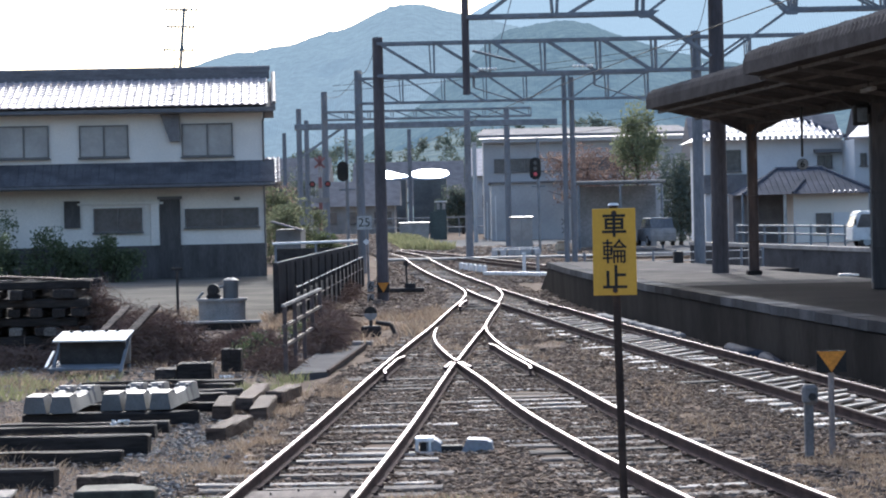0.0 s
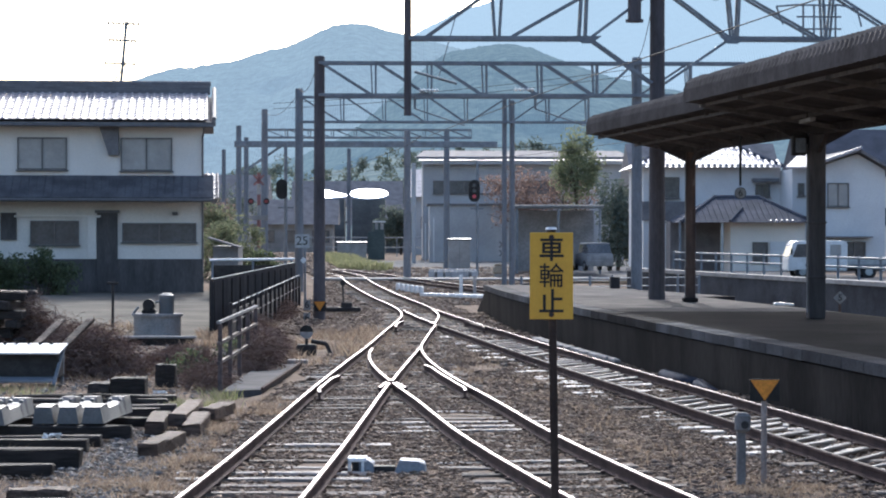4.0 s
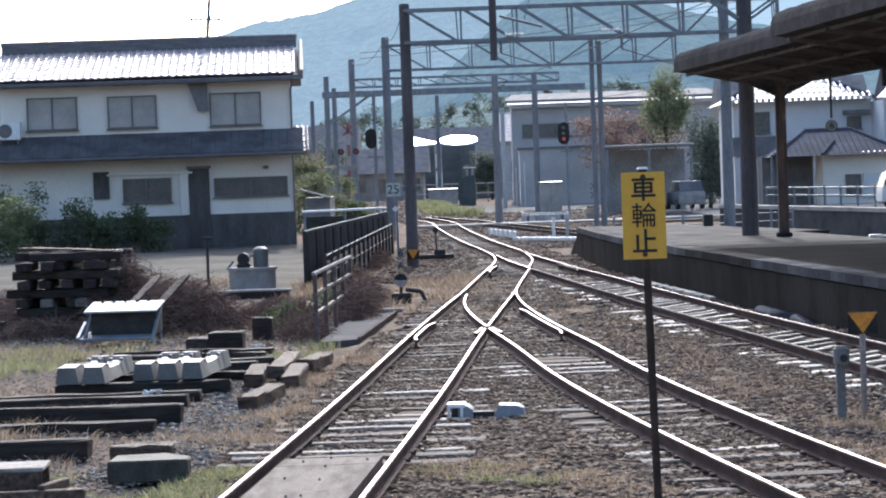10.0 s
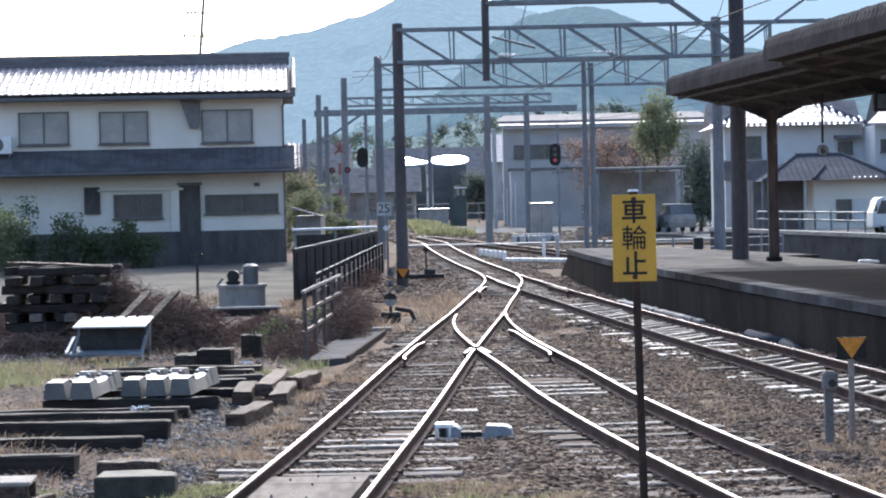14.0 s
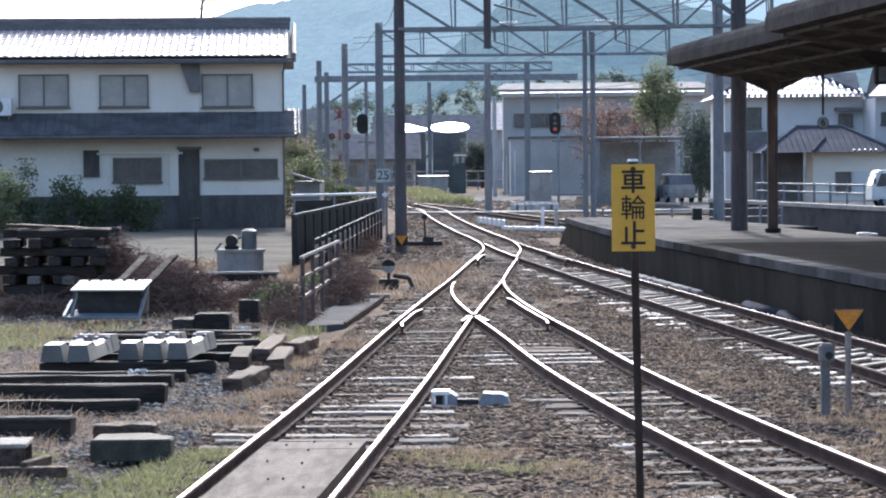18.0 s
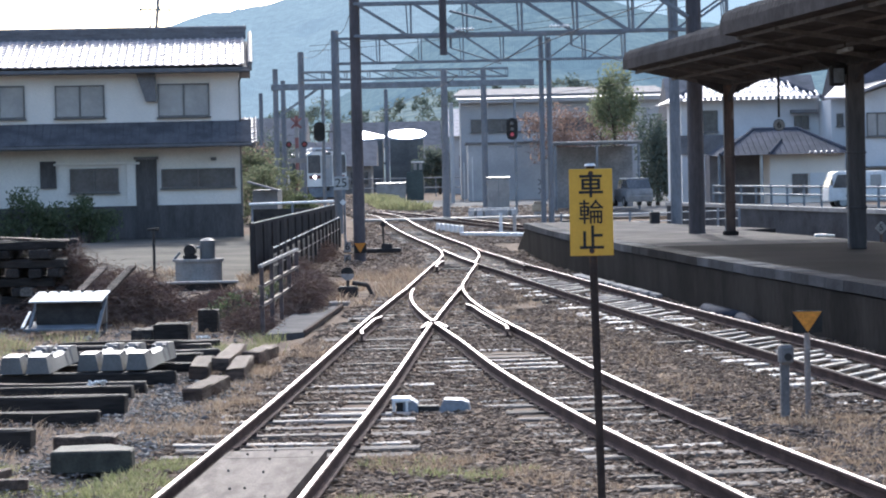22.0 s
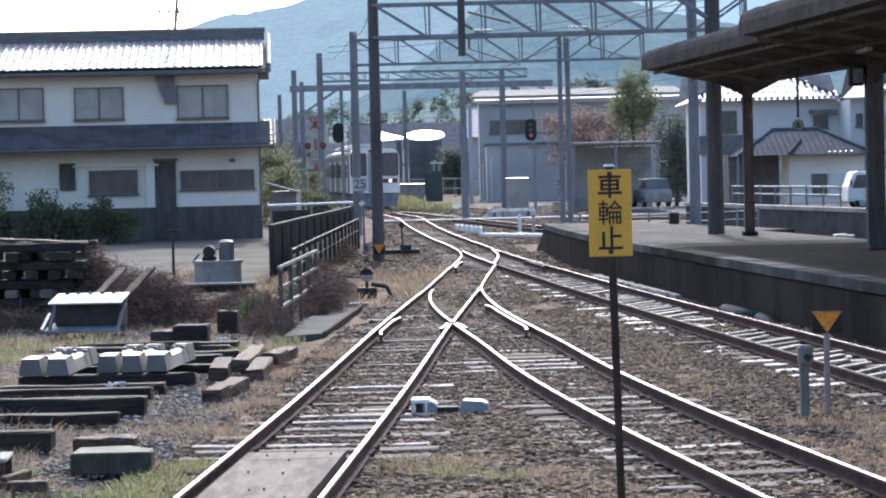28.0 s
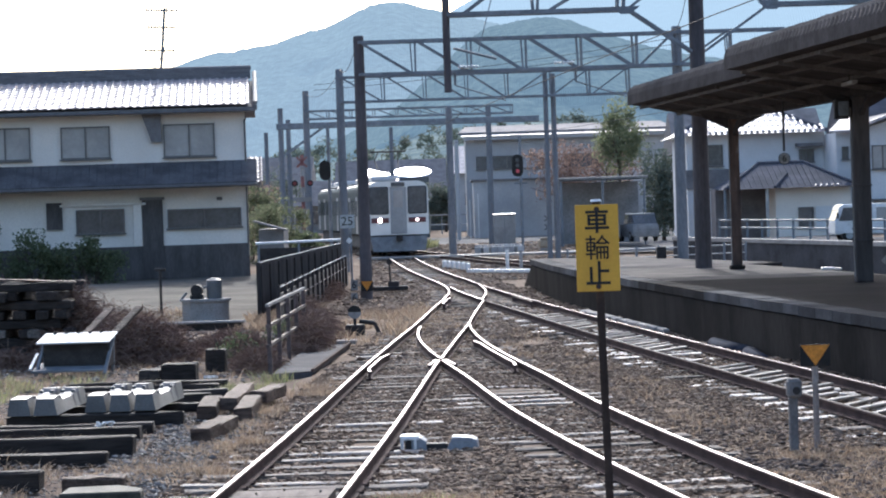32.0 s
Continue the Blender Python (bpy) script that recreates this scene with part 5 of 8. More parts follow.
while y < 21.0:
    l = random.uniform(1.0, 1.9)
    y1 = min(y + l, 21.2)
    bm = B()
    g0, g1 = y + 0.006, y1 - 0.006
    prism(bm, [(LINE_A(g0) - 0.44, g0, -0.13), (LINE_A(g0) + 0.44, g0, -0.13), (LINE_A(g1) + 0.44, g1, -0.13), (LINE_A(g1) - 0.44, g1, -0.13)], (0, 0, 0.105 + random.uniform(-0.008, 0.008)))
    b_ = part("deck_board", bm, M_DECK, deck)
    for k in range(3):
        bm = B(); rod(bm, (0, 0, -0.03), (0, 0, -0.01), 0.01, 8); part("bolt", bm, M_TIE, b_).matrix_basis = pose(LINE_A(y) + random.uniform(-0.36, 0.36), random.uniform(g0 + 0.05, g1 - 0.05), 0)
    y = y1

# ---- ballast ----
def bed(x, y):
    """Height of the ballast: full between the sidings, scooped out between the rails of the running track."""
    m = abs(x - LINE_M(y))
    return ground_z(x, y) + (0.008 if y < 78 and LINE_A(y) - 1.3 < x < LINE_M(y) - 1.25 else 0.04 if m > 1.25 or y > 75 else max(0.0, rise(y) - 0.170 - ground_z(x, y)) if m < 1.0 else 0.045)


left_a = lambda y: LINE_A(y) - 1.35 if y < 62 else LINE_A(y) - 1.6
right_m = lambda y: EDGE(y) - 0.05 if y < 75 else LINE_M(y) + 1.8
stones("ballast", "brown and grey track ballast", [
    (left_a, right_m, 12, 24, 330, 0.026, bed),
    (left_a, right_m, 24, 38, 320, 0.025, bed),
    (left_a, right_m, 38, 60, 150, 0.036, bed),
    (lambda y: -3.3, right_m, 60, 84, 60, 0.05, bed),
    (lambda y: -3.5, lambda y: 6.5, 84, 112, 34, 0.065, bed),
    (lambda y: LINE_A(y) - 2, lambda y: LINE_A(y) + 3, 115, 200, 9, 0.11, bed),
    (lambda y: LINE_A(y) + 3, lambda y: 8.0, 115, 150, 9, 0.1, bed),
], M_BALLAST, 3)
M_BALLAST_GREY = island_mat("fresh_grey_ballast", [(0.10, 0.094, 0.088), (0.16, 0.152, 0.144), (0.25, 0.24, 0.23), (0.07, 0.066, 0.063), (0.20, 0.19, 0.18)], 0.8, spec=0.12)
stones("spilled_ballast", "heap of fresh grey ballast beside the siding", [
    (lambda y: -3.75 + 0.03 * (y - 24), lambda y: LINE_A(y) - 1.25, 21.2, 31.0, 260, 0.027, bed),
    (lambda y: -8.5, lambda y: -3.3, 36, 52, 12, 0.04, bed),
    (lambda y: -6.5, lambda y: LINE_A(y) - 1.2, 12.5, 21.2, 110, 0.016, bed),
], M_BALLAST_GREY, 5)
M_GRIT = island_mat("crossing_grit", [(0.20, 0.17, 0.15), (0.30, 0.27, 0.24), (0.14, 0.12, 0.11)], 0.9)
# dark earth crumbs, laid denser to stand in for a shadow on the ground
stones("dirt_clods", "crumbs of dark earth and grit, dense for the ground shadow", [(lambda y: LINE_B(y) + 0.75, lambda y: LINE_M(y) - 0.8, 14, 23.5, 190, 0.036, bed), (lambda y: 2.6, lambda y: 5.0, 23.5, 27, 70, 0.03, bed)], island_mat("dark_earth_clod", [(0.07, 0.055, 0.05), (0.11, 0.09, 0.08), (0.05, 0.042, 0.04)], 0.95), 8)

# ---- grass ----
stones("yard_grit", "loose grit and crumbs on the yard floor", [(lambda y: -9.0, lambda y: -3.2, 17, 34, 170, 0.016, bed), (lambda y: -10.0, lambda y: -3.0, 34, 54, 30, 0.024, bed)], M_GRIT, 9)
rg_ = np.random.default_rng(11)


def spots(n, fx, y0, y1):
    out = []
    for _ in range(n):
        y = rg_.uniform(y0, y1)
        a, b = sorted(fx(y))
        x = rg_.uniform(a, b)
        if noise.noise(Vector((x * 0.9, y * 0.55, 2.0))) > -0.05:
            out.append((x, y, ground_z(x, y)))
    return out


blades("dry_grass", spots(260, lambda y: (LINE_A(y) + 0.75, LINE_B(y) - 0.7), 13, 21.5) * 2, M_DRY, "low dry brown grass between the tracks", (0.03, 0.09), 0.005, 22, 0.16, 0.9)
blades("dry_grass", spots(170, lambda y: (LINE_A(y) - 2.1, LINE_A(y) - 0.85), 23, 37) * 2, M_DRY, "dry brown grass beside the siding", (0.04, 0.13), 0.005, 22, 0.16, 0.8)
blades("dry_grass", spots(260, lambda y: (LINE_A(y) - 2.4, LINE_A(y) - 0.7), 44, 62), M_DRY, "dry brown grass round the mast", (0.08, 0.26), 0.012, 16, 0.25, 0.8)
blades("dry_grass", spots(240, lambda y: (LINE_B(y) + 0.9, LINE_M(y) - 0.9), 18, 50), M_DRY, "thin dry grass between the tracks", (0.03, 0.12), 0.007, 12, 0.2, 0.9)
blades("dry_grass", spots(200, lambda y: (-7, -4.8), 22, 26) + spots(220, lambda y: (-9.5, -3.4), 36, 47), M_DRY, "tangled dry grass in the storage yard", (0.06, 0.19), 0.006, 22, 0.2, 0.9)
blades("green_grass", spots(1000, lambda y: (-5.4, LINE_A(y) - 0.8), 13, 21.5), M_GRASS, "short green grass in the corner of the yard", (0.025, 0.08), 0.007, 46, 0.16, 0.8)
blades("dry_grass", spots(260, lambda y: (-6.6, -3.5), 17.5, 31), M_DRY, "dry tufts among the stored timbers", (0.04, 0.16), 0.005, 26, 0.2, 0.9)
blades("green_grass", spots(50, lambda y: (LINE_A(y) + 0.8, LINE_A(y) + 1.5), 16, 21), M_GRASS, "green weeds beside the crossing boards", (0.04, 0.12), 0.006, 16, 0.12, 0.8)
blades("green_grass", spots(200, lambda y: (-9.5, -5.6), 33, 38.5) + spots(60, lambda y: (-3.6, -2.6), 34, 38), M_GRASS, "weedy green grass in the storage yard", (0.06, 0.22), 0.008, 18, 0.18, 0.8)
blades("yellow_grass", spots(500, lambda y: (LINE_A(y) + 1.2 + (y - 112) * 0.02, LINE_A(y) + 4.2), 138, 168), island_mat("yellow_verge_grass", [(0.25, 0.25, 0.13), (0.20, 0.21, 0.11), (0.30, 0.28, 0.16)], 0.9, through_light=0.4), "yellow-green verge grass beside the far curve", (0.2, 0.65), 0.05, 16, 0.5, 0.4)

blades("green_grass", spots(70, lambda y: (LINE_A(y) + 0.9, LINE_A(y) + 2.2), 16.5, 20.5), M_GRASS, "green weeds in the ballast", (0.03, 0.10), 0.006, 26, 0.14, 0.8)
blades("dry_grass", spots(420, lambda y: (LINE_B(y) + 0.75, LINE_M(y) - 1.2), 16, 24), M_DRY, "pale dry grass between the tracks", (0.02, 0.08), 0.005, 30, 0.18, 0.9)
blades("dry_grass", spots(220, lambda y: (LINE_A(y) + 0.7, LINE_B(y) - 0.7), 40, 60), M_DRY, "thin dry grass in the turnout", (0.02, 0.09), 0.008, 14, 0.2, 0.9)

blades("dry_grass", spots(420, lambda y: (-4.75, -3.6), 53.5, 64) + spots(200, lambda y: (-8.5, -6.6), 56, 62), M_DRY, "pale dry grass at the edge of the gravel yard", (0.06, 0.25), 0.012, 16, 0.3, 0.8)

# ---- storage yard ----
def timber(l, w, hgt, material, at, rz=0.0, rx=0.0, ry=0.0, label="old tarred railway sleeper lying on the ground", name="timber_sleeper", group="stored timbers"):
    rg = random.Random(int(abs(at[0] * 911 + at[1] * 137)))
    bm = B()
    bbox(bm, (0, 0, hgt / 2), (l, w, hgt), 0.015)
    bmesh.ops.subdivide_edges(bm, edges=[e for e in bm.edges if abs(e.verts[0].co.x - e.verts[1].co.x) > l * 0.5], cuts=4)
    for v in bm.verts:
        v.co += Vector((rg.uniform(-0.015, 0.015), rg.uniform(-0.012, 0.012), rg.uniform(-0.014, 0.008)))
    ob = new(name, mesh_of(bm, name, material))
    ob.matrix_basis = pose(*at, rx, ry, rz)
    return tagged(ob, label, "timber", group)


for x0, x1, y, z, w, hh in ((-5.6, -3.4, 29.75, -0.16, 0.24, 0.17), (-6.6, -3.62, 28.6, -0.16, 0.22, 0.14), (-6.8, -3.66, 27.7, -0.16, 0.24, 0.18), (-6.8, -3.52, 26.0, -0.17, 0.26, 0.24), (-6.6, -3.68, 25.0, -0.17, 0.22, 0.16), (-6.0, -4.02, 22.95, -0.17, 0.24, 0.2), (-6.0, -4.6, 22.2, -0.17, 0.2, 0.08),
                           (-5.9, -3.45, 36.2, -0.15, 0.2, 0.1), (-5.9, -3.5, 35.3, -0.15, 0.2, 0.1), (-5.6, -3.2, 33.6, -0.15, 0.2, 0.14), (-5.6, -3.35, 32.6, -0.15, 0.22, 0.16), (-5.7, -3.3, 31.6, -0.15, 0.22, 0.12)):
    timber(x1 - x0, w, hh, M_TIMBER, ((x0 + x1) / 2, y, z), random.uniform(-1.5, 1.5))
for at, l, rz in (((-2.84, 28.1, -0.16), 2.1, 84), ((-3.21, 31.2, -0.15), 2.4, 93), ((-2.95, 32.4, -0.12), 3.3, 90), ((-2.69, 31.0, -0.16), 2.6, 91), ((-2.6, 33.3, -0.16), 1.6, 82)):
    timber(l * 0.8, 0.24, 0.165, M_TIMBER_PALE, at, rz, label="sawn greyed timber with a pale top", group="loose timbers")
for at, s in (((-4.72, 37.2, -0.15), (0.34, 0.5, 0.22)), ((-4.27, 37.1, -0.15), (0.55, 0.5, 0.3)), ((-3.93, 39.4, -0.15), (0.32, 0.4, 0.38))):
    timber(s[0], s[1], s[2], M_TIMBER, at, random.uniform(-4, 4), label="dark stub of a cut timber", name="timber_block", group="timber blocks")

for at, sd in (((-4.08, 27.62, 0.025), 3), ((-3.77, 36.95, -0.1), 4)):
    rg2 = random.Random(sd)
    bm = B()
    bmesh.ops.create_grid(bm, x_segments=9, y_segments=6, size=0.5, matrix=Matrix.Diagonal((0.2, 0.1, 1, 1)))
    for v in bm.verts:
        v.co += Vector((rg2.uniform(-0.02, 0.02), rg2.uniform(-0.02, 0.02), rg2.uniform(0.0, 0.07)))
    bmesh.ops.solidify(bm, geom=list(bm.faces), thickness=0.004)
    scrap = part("plastic_scrap", bm, M_WHITE)
    scrap.matrix_basis = pose(*at)
    tagged(scrap, "crumpled scrap of white plastic among the timbers", "litter", "white scraps")

# concrete sleepers on bearers
def pc_sleeper_mesh():
    bm = B()
    prof = [(0.0, 0.24, 0.30, 0.22), (0.35, 0.26, 0.30, 0.20), (0.42, 0.20, 0.28, 0.18), (0.62, 0.20, 0.28, 0.18), (0.69, 0.17, 0.26, 0.16), (1.31, 0.17, 0.26, 0.16), (1.38, 0.20, 0.28, 0.18), (1.58, 0.20, 0.28, 0.18), (1.65, 0.26, 0.30, 0.20), (2.0, 0.24, 0.30, 0.22)]
    rings = []
    for y, hh, wb, wt in prof:
        rings.append([bm.verts.new((-wb / 2, y, 0)), bm.verts.new((wb / 2, y, 0)), bm.verts.new((wt / 2, y, hh)), bm.verts.new((-wt / 2, y, hh))])
    for a, b in zip(rings, rings[1:]):
        for i in range(4):
            j = (i + 1) % 4
            bm.faces.new((a[i], a[j], b[j], b[i]))
    bm.faces.new(rings[0][::-1]); bm.faces.new(rings[-1])
    bmesh.ops.bevel(bm, geom=[e for e in bm.edges if e.calc_face_angle(0) > 0.5], offset=0.012, segments=1, affect="EDGES")
    return mesh_of(bm, "concrete_sleeper", M_CONC_NEW)


PC = pc_sleeper_mesh()
for i, (x, y, rz) in enumerate(((-5.43, 29.55, -1), (-5.09, 29.5, 1), (-4.50, 29.75, 0), (-4.19, 29.72, 1), (-3.88, 29.72, -1))):
    s = new("concrete_sleeper", PC)
    s.matrix_basis = pose(x, y, 0.02 + 0.002 * i, 0, 0, rz - 3) @ Matrix.Diagonal((1.0 if i < 2 else 0.92, 1, 0.88, 1))
    tagged(s, "pale grey concrete sleeper resting on dark bearers", "sleeper", "stored concrete sleepers")
    for yy in (0.52, 1.48):
        for sx in (-0.07, 0.07):
            bm = B(); bbox(bm, (sx, yy, 0.22), (0.05, 0.09, 0.05), 0.01); part("rail_clip_socket", bm, M_CONC_NEW, s)

slab = new("concrete_slab"); slab.matrix_basis = pose(-3.17, 21.15, -0.17, 0, 0, 3)
tagged(slab, "thick mossy concrete slab on the grass", "slab")
bm = B(); prism(bm, [(-0.36, -0.22, 0), (0.36, -0.24, 0), (0.37, 0.02, 0), (0.12, 0.34, 0), (-0.33, 0.28, 0)], (0, 0, 0.2)); bmesh.ops.bevel(bm, geom=list(bm.edges), offset=0.015, segments=1, affect="EDGES"); part("body", bm, mat("mossy_concrete", (0.08, 0.077, 0.062), (0.042, 0.041, 0.034), spec=0.16, rough=0.75, scale=4, fine=30, bump=0.4), slab)
timber(0.56, 0.3, 0.23, M_TIMBER_PALE, (-3.36, 22.0, -0.17), 2, label="short brown timber block behind the slab", name="timber_block", group="blocks")
cr = thing("broken_crate", "broken wooden crate with a pale board on top", "crate", (-4.22, 20.3, -0.17), rz=4)
bm = B(); bbox(bm, (-0.1, 0.1, 0.24), (0.75, 0.55, 0.04), 0.01); part("sheet_lid", bm, M_TIE_PALE, cr)
for y_ in (-0.16, 0.36):
    bm = B(); bbox(bm, (-0.1, y_, 0.11), (0.72, 0.05, 0.22), 0.01); part("side_board", bm, M_TIMBER_PALE, cr)
bm = B(); bbox(bm, (0.15, -0.42, 0.05), (1.0, 0.12, 0.09), 0.01); part("plank", bm, M_TIMBER_PALE, cr)
bm = B(); bbox(bm, (0.36, -0.2, 0.1), (0.06, 0.5, 0.08), 0.01, rz=-20); part("plank", bm, M_TIMBER_PALE, cr)

# stack of old sleepers
for k in range(9):
    z = -0.12 + k * 0.165
    if k % 2 == 0:
        for i in range(3):
            timber(1.65 + random.uniform(-0.35, 0.35), 0.22, 0.15, M_TIMBER, (-7.72 + random.uniform(-0.2, 0.2), 42.5 + i * 0.45, z), random.uniform(-8, 8), label="dark old sleeper in a rough stack", group="stacked sleepers")
    else:
        for i in range(5):
            timber(1.3, 0.22, 0.15, M_TIMBER if random.random() < 0.75 else M_TIE, (-8.45 + i * 0.37 + random.uniform(-0.09, 0.09), 42.95 + random.uniform(-0.22, 0.12), z), 90 + random.uniform(-9, 9), label="dark old sleeper in a rough stack", group="stacked sleepers")
timber(1.9, 0.3, 0.04, M_TIMBER_PALE, (-7.7, 42.7, 1.37), 4, 0, 3, label="pale plank on top of the sleeper stack", name="plank", group="planks")
timber(1.6, 0.24, 0.3, M_TIMBER, (-9.6, 42.0, -0.14), 6, label="dark timber beside the stack")

bench = thing("steel_trough", "upturned steel trough with a bright white plate on top", "trough", (-6.35, 39.6, -0.14), rz=-4)
bm = B(); bbox(bm, (0.02, 0.32, 0.60), (1.24, 0.72, 0.03), 0.006, rx=10); part("top_plate", bm, M_WHITE, bench, "sunlit white steel plate")
bm = B(); bbox(bm, (0.03, 0.42, 0.33), (1.12, 0.5, 0.42), 0.02); part("trough_body", bm, M_DARKSTEEL, bench)
bm = B(); bbox(bm, (-0.05, 0.15, 0.12), (1.22, 0.75, 0.04), 0.006, rx=6); part("tray", bm, M_STEEL, bench)
for x_ in (-0.58, 0.58):
    bm = B(); bar(bm, (x_, -0.2, 0.02), (x_ + 0.03, 0.5, 0.62), 0.05, 0.05); part("leg", bm, M_STEEL, bench)
    bm = B(); bar(bm, (x_ - 0.02, 0.55, 0.0), (x_, 0.55, 0.66), 0.05, 0.05); part("leg", bm, M_STEEL, bench)
bm = B(); bbox(bm, (-0.66, 0.02, 0.24), (0.05, 0.62, 0.03), 0.005, rx=22); part("rim", bm, M_WHITE, bench)
for i in range(7):
    for k_ in (0, 1):
        bm = B(); bbox(bm, (-0.45 + i * 0.15 + 0.04 * k_, 0.42 + 0.14 * k_, 0.634 + 0.0247 * k_), (0.07, 0.035, 0.01), 0.003, rx=10); part("slot", bm, M_DARKSTEEL, bench)
for i in range(5):
    bm = B(); rod(bm, (-0.42 + i * 0.2, 0.6, 0.67), (-0.42 + i * 0.2, 0.6, 0.70), 0.03, 8); part("bolt_head", bm, M_DARKSTEEL, bench)
for x_ in (-6.25, -5.75):
    timber(1.6, 0.17, 0.05, M_TIMBER_PALE, (x_, 40.75, 0.5), 62, 0, -28, label="weathered plank leaning on the trough", name="plank", group="leaning planks")

for at, r, n, sd in (((-5.6, 42.5, -0.15), (1.3, 1.2, 1.35), 8500, 1), ((-6.9, 44.5, -0.15), (1.6, 1.0, 1.5), 7000, 2), ((-4.2, 45.5, -0.15), (0.9, 1.6, 0.55), 4500, 3), ((-9.3, 46, -0.15), (1.5, 1.2, 1.0), 3600, 4), ((-3.35, 40.5, -0.15), (0.45, 1.5, 0.5), 1800, 5), ((-2.75, 48.5, -0.15), (0.35, 3.2, 0.85), 5200, 6), ((-7.9, 44.2, 0.2), (1.1, 0.6, 1.6), 2400, 7), ((-11, 50, -0.1), (3.0, 1.5, 0.8), 3000, 8), ((-6.9, 41.6, -0.15), (0.5, 0.6, 0.9), 1800, 9), ((-7.9, 41.6, -0.15), (1.2, 0.4, 0.55), 2200, 10), ((-6.75, 43.2, 0.1), (0.45, 0.8, 1.7), 3400, 14), ((-3.1, 53, -0.15), (0.6, 2.2, 0.6), 2600, 12), ((-2.7, 45.0, -0.15), (0.3, 1.6, 0.95), 3600, 13)):
    brambles("brambles", "dry brown bramble thicket", at, r, n, M_TWIG, sd, 0.55, 0.011)
for at, r, n, sd in (((-3.9, 42.0, -0.15), (0.5, 0.8, 0.3), 450, 21), ((-3.4, 46.5, -0.15), (0.4, 1.2, 0.3), 400, 22)):
    shrub("weed_clump", "dark green weeds by the railing", at, r, n, 0.035, M_LEAF, sd)

# ---- railing, culvert slab, dark fence ----
M_RAILING = mat("rust_streaked_railing", (0.13, 0.10, 0.095), (0.07, 0.055, 0.052), rough=0.6, scale=6, fine=40, bump=0.2)
rl = thing("culvert_railing", "rusty steel railing with a pale top rail over a culvert", "railing")
for i in range(5):
    yy = 38.6 + i * 2.0
    bm = B(); bbox(bm, (-2.97 + i * 0.02, yy, 0.38), (0.07, 0.07, 1.1), 0.008); part("post", bm, M_RAILING, rl)
bm = B(); bar(bm, (-2.98, 38.4, 0.96), (-2.88, 46.8, 0.96), 0.055, 0.045); part("top_rail", bm, M_CONC, rl)
for z in (0.62, 0.3):
    bm = B(); bar(bm, (-2.98, 38.4, z), (-2.88, 46.8, z), 0.05, 0.05); part("rail", bm, M_RAILING, rl)
cs_ = thing("culvert_slab", "flat grey concrete slab covering a culvert", "slab", kind="structure")
bm = B(); prism(bm, [(-2.9, 38.1, -0.3), (-2.3, 38.5, -0.3), (-2.0, 46.0, -0.3), (-2.75, 46.2, -0.3)], (0, 0, 0.17)); part("slab", bm, mat("dusty_grey_slab", (0.13, 0.125, 0.125), (0.085, 0.082, 0.082), rough=0.95, spec=0.05, scale=1.5, fine=25, bump=0.4), cs_)
bm = B(); bar(bm, (-2.28, 38.5, -0.12), (-1.98, 46.0, -0.12), 0.05, 0.05); part("edge_rail", bm, M_RUST, cs_)
bm = B(); bbox(bm, (-2.05, 46.2, -0.1), (0.4, 0.3, 0.08), 0.01); part("kerb_block", bm, M_CONC, cs_)

M_FENCE = mat("dark_corrugated_fence", (0.066, 0.057, 0.053), (0.042, 0.037, 0.035), rough=0.85, scale=1.5, fine=15, bump=0.2, stretch=(1, 1, 0.3))
fn = thing("sheet_fence", "dark corrugated sheet fence along the railway yard", "fence")
fx = lambda y: -4.63 + (y - 57.5) * 0.0365
ys_ = frange(57.5, 82, 2.04)
for a, b in zip(ys_, ys_[1:]):
    bm = B()
    n = 24
    ring = []
    for i in range(n + 1):
        y = a + (b - a) * i / n
        o = 0.018 if i % 2 else -0.018
        ring.append([bm.verts.new((fx(y) + o, y, -0.3)), bm.verts.new((fx(y) + o, y, 1.25 + (y - 57.5) * 0.004)), bm.verts.new((fx(y) + o + 0.012, y, 1.25 + (y - 57.5) * 0.004)), bm.verts.new((fx(y) + o + 0.012, y, -0.3))])
    for p, q in zip(ring, ring[1:]):
        for i in range(4):
            j = (i + 1) % 4
            bm.faces.new((p[i], p[j], q[j], q[i]))
    bm.faces.new(ring[0]); bm.faces.new(ring[-1][::-1])
    part("fence_panel", bm, M_FENCE, fn)
    bm = B(); rod(bm, (fx(a) + 0.06, a, -0.3), (fx(a) + 0.06, a, 1.22), 0.03, 8); part("fence_post", bm, M_FENCE, fn)
bm = B(); bar(bm, (fx(57.5), 57.45, 1.27), (fx(82), 82, 1.36), 0.03, 0.025); part("cap_rail", bm, M_STEEL, fn, "grey cap that catches the light")
bm = B()
box(bm, (fx(57.5), 57.45, 0.5), (0.1, 0.06, 1.55))
part("end_post", bm, M_DARKSTEEL, fn)
pf = thing("pipe_fence", "two-rail steel pipe fence beside the siding", "fence")
px_ = lambda y: -3.75 + (y - 54) * 0.006
for y in frange(52.0, 82, 2.0):
    bm = B(); bbox(bm, (px_(y), y, 0.3), (0.07, 0.07, 1.15), 0.01); part("post", bm, M_FENCE, pf)
for z in (0.82, 0.42):
    bm = B(); rod(bm, (px_(52), 52, z), (px_(82), 82, z + 0.1), 0.016, 8); part("rail", bm, M_STEEL if z > 0.6 else M_RAILING, pf)
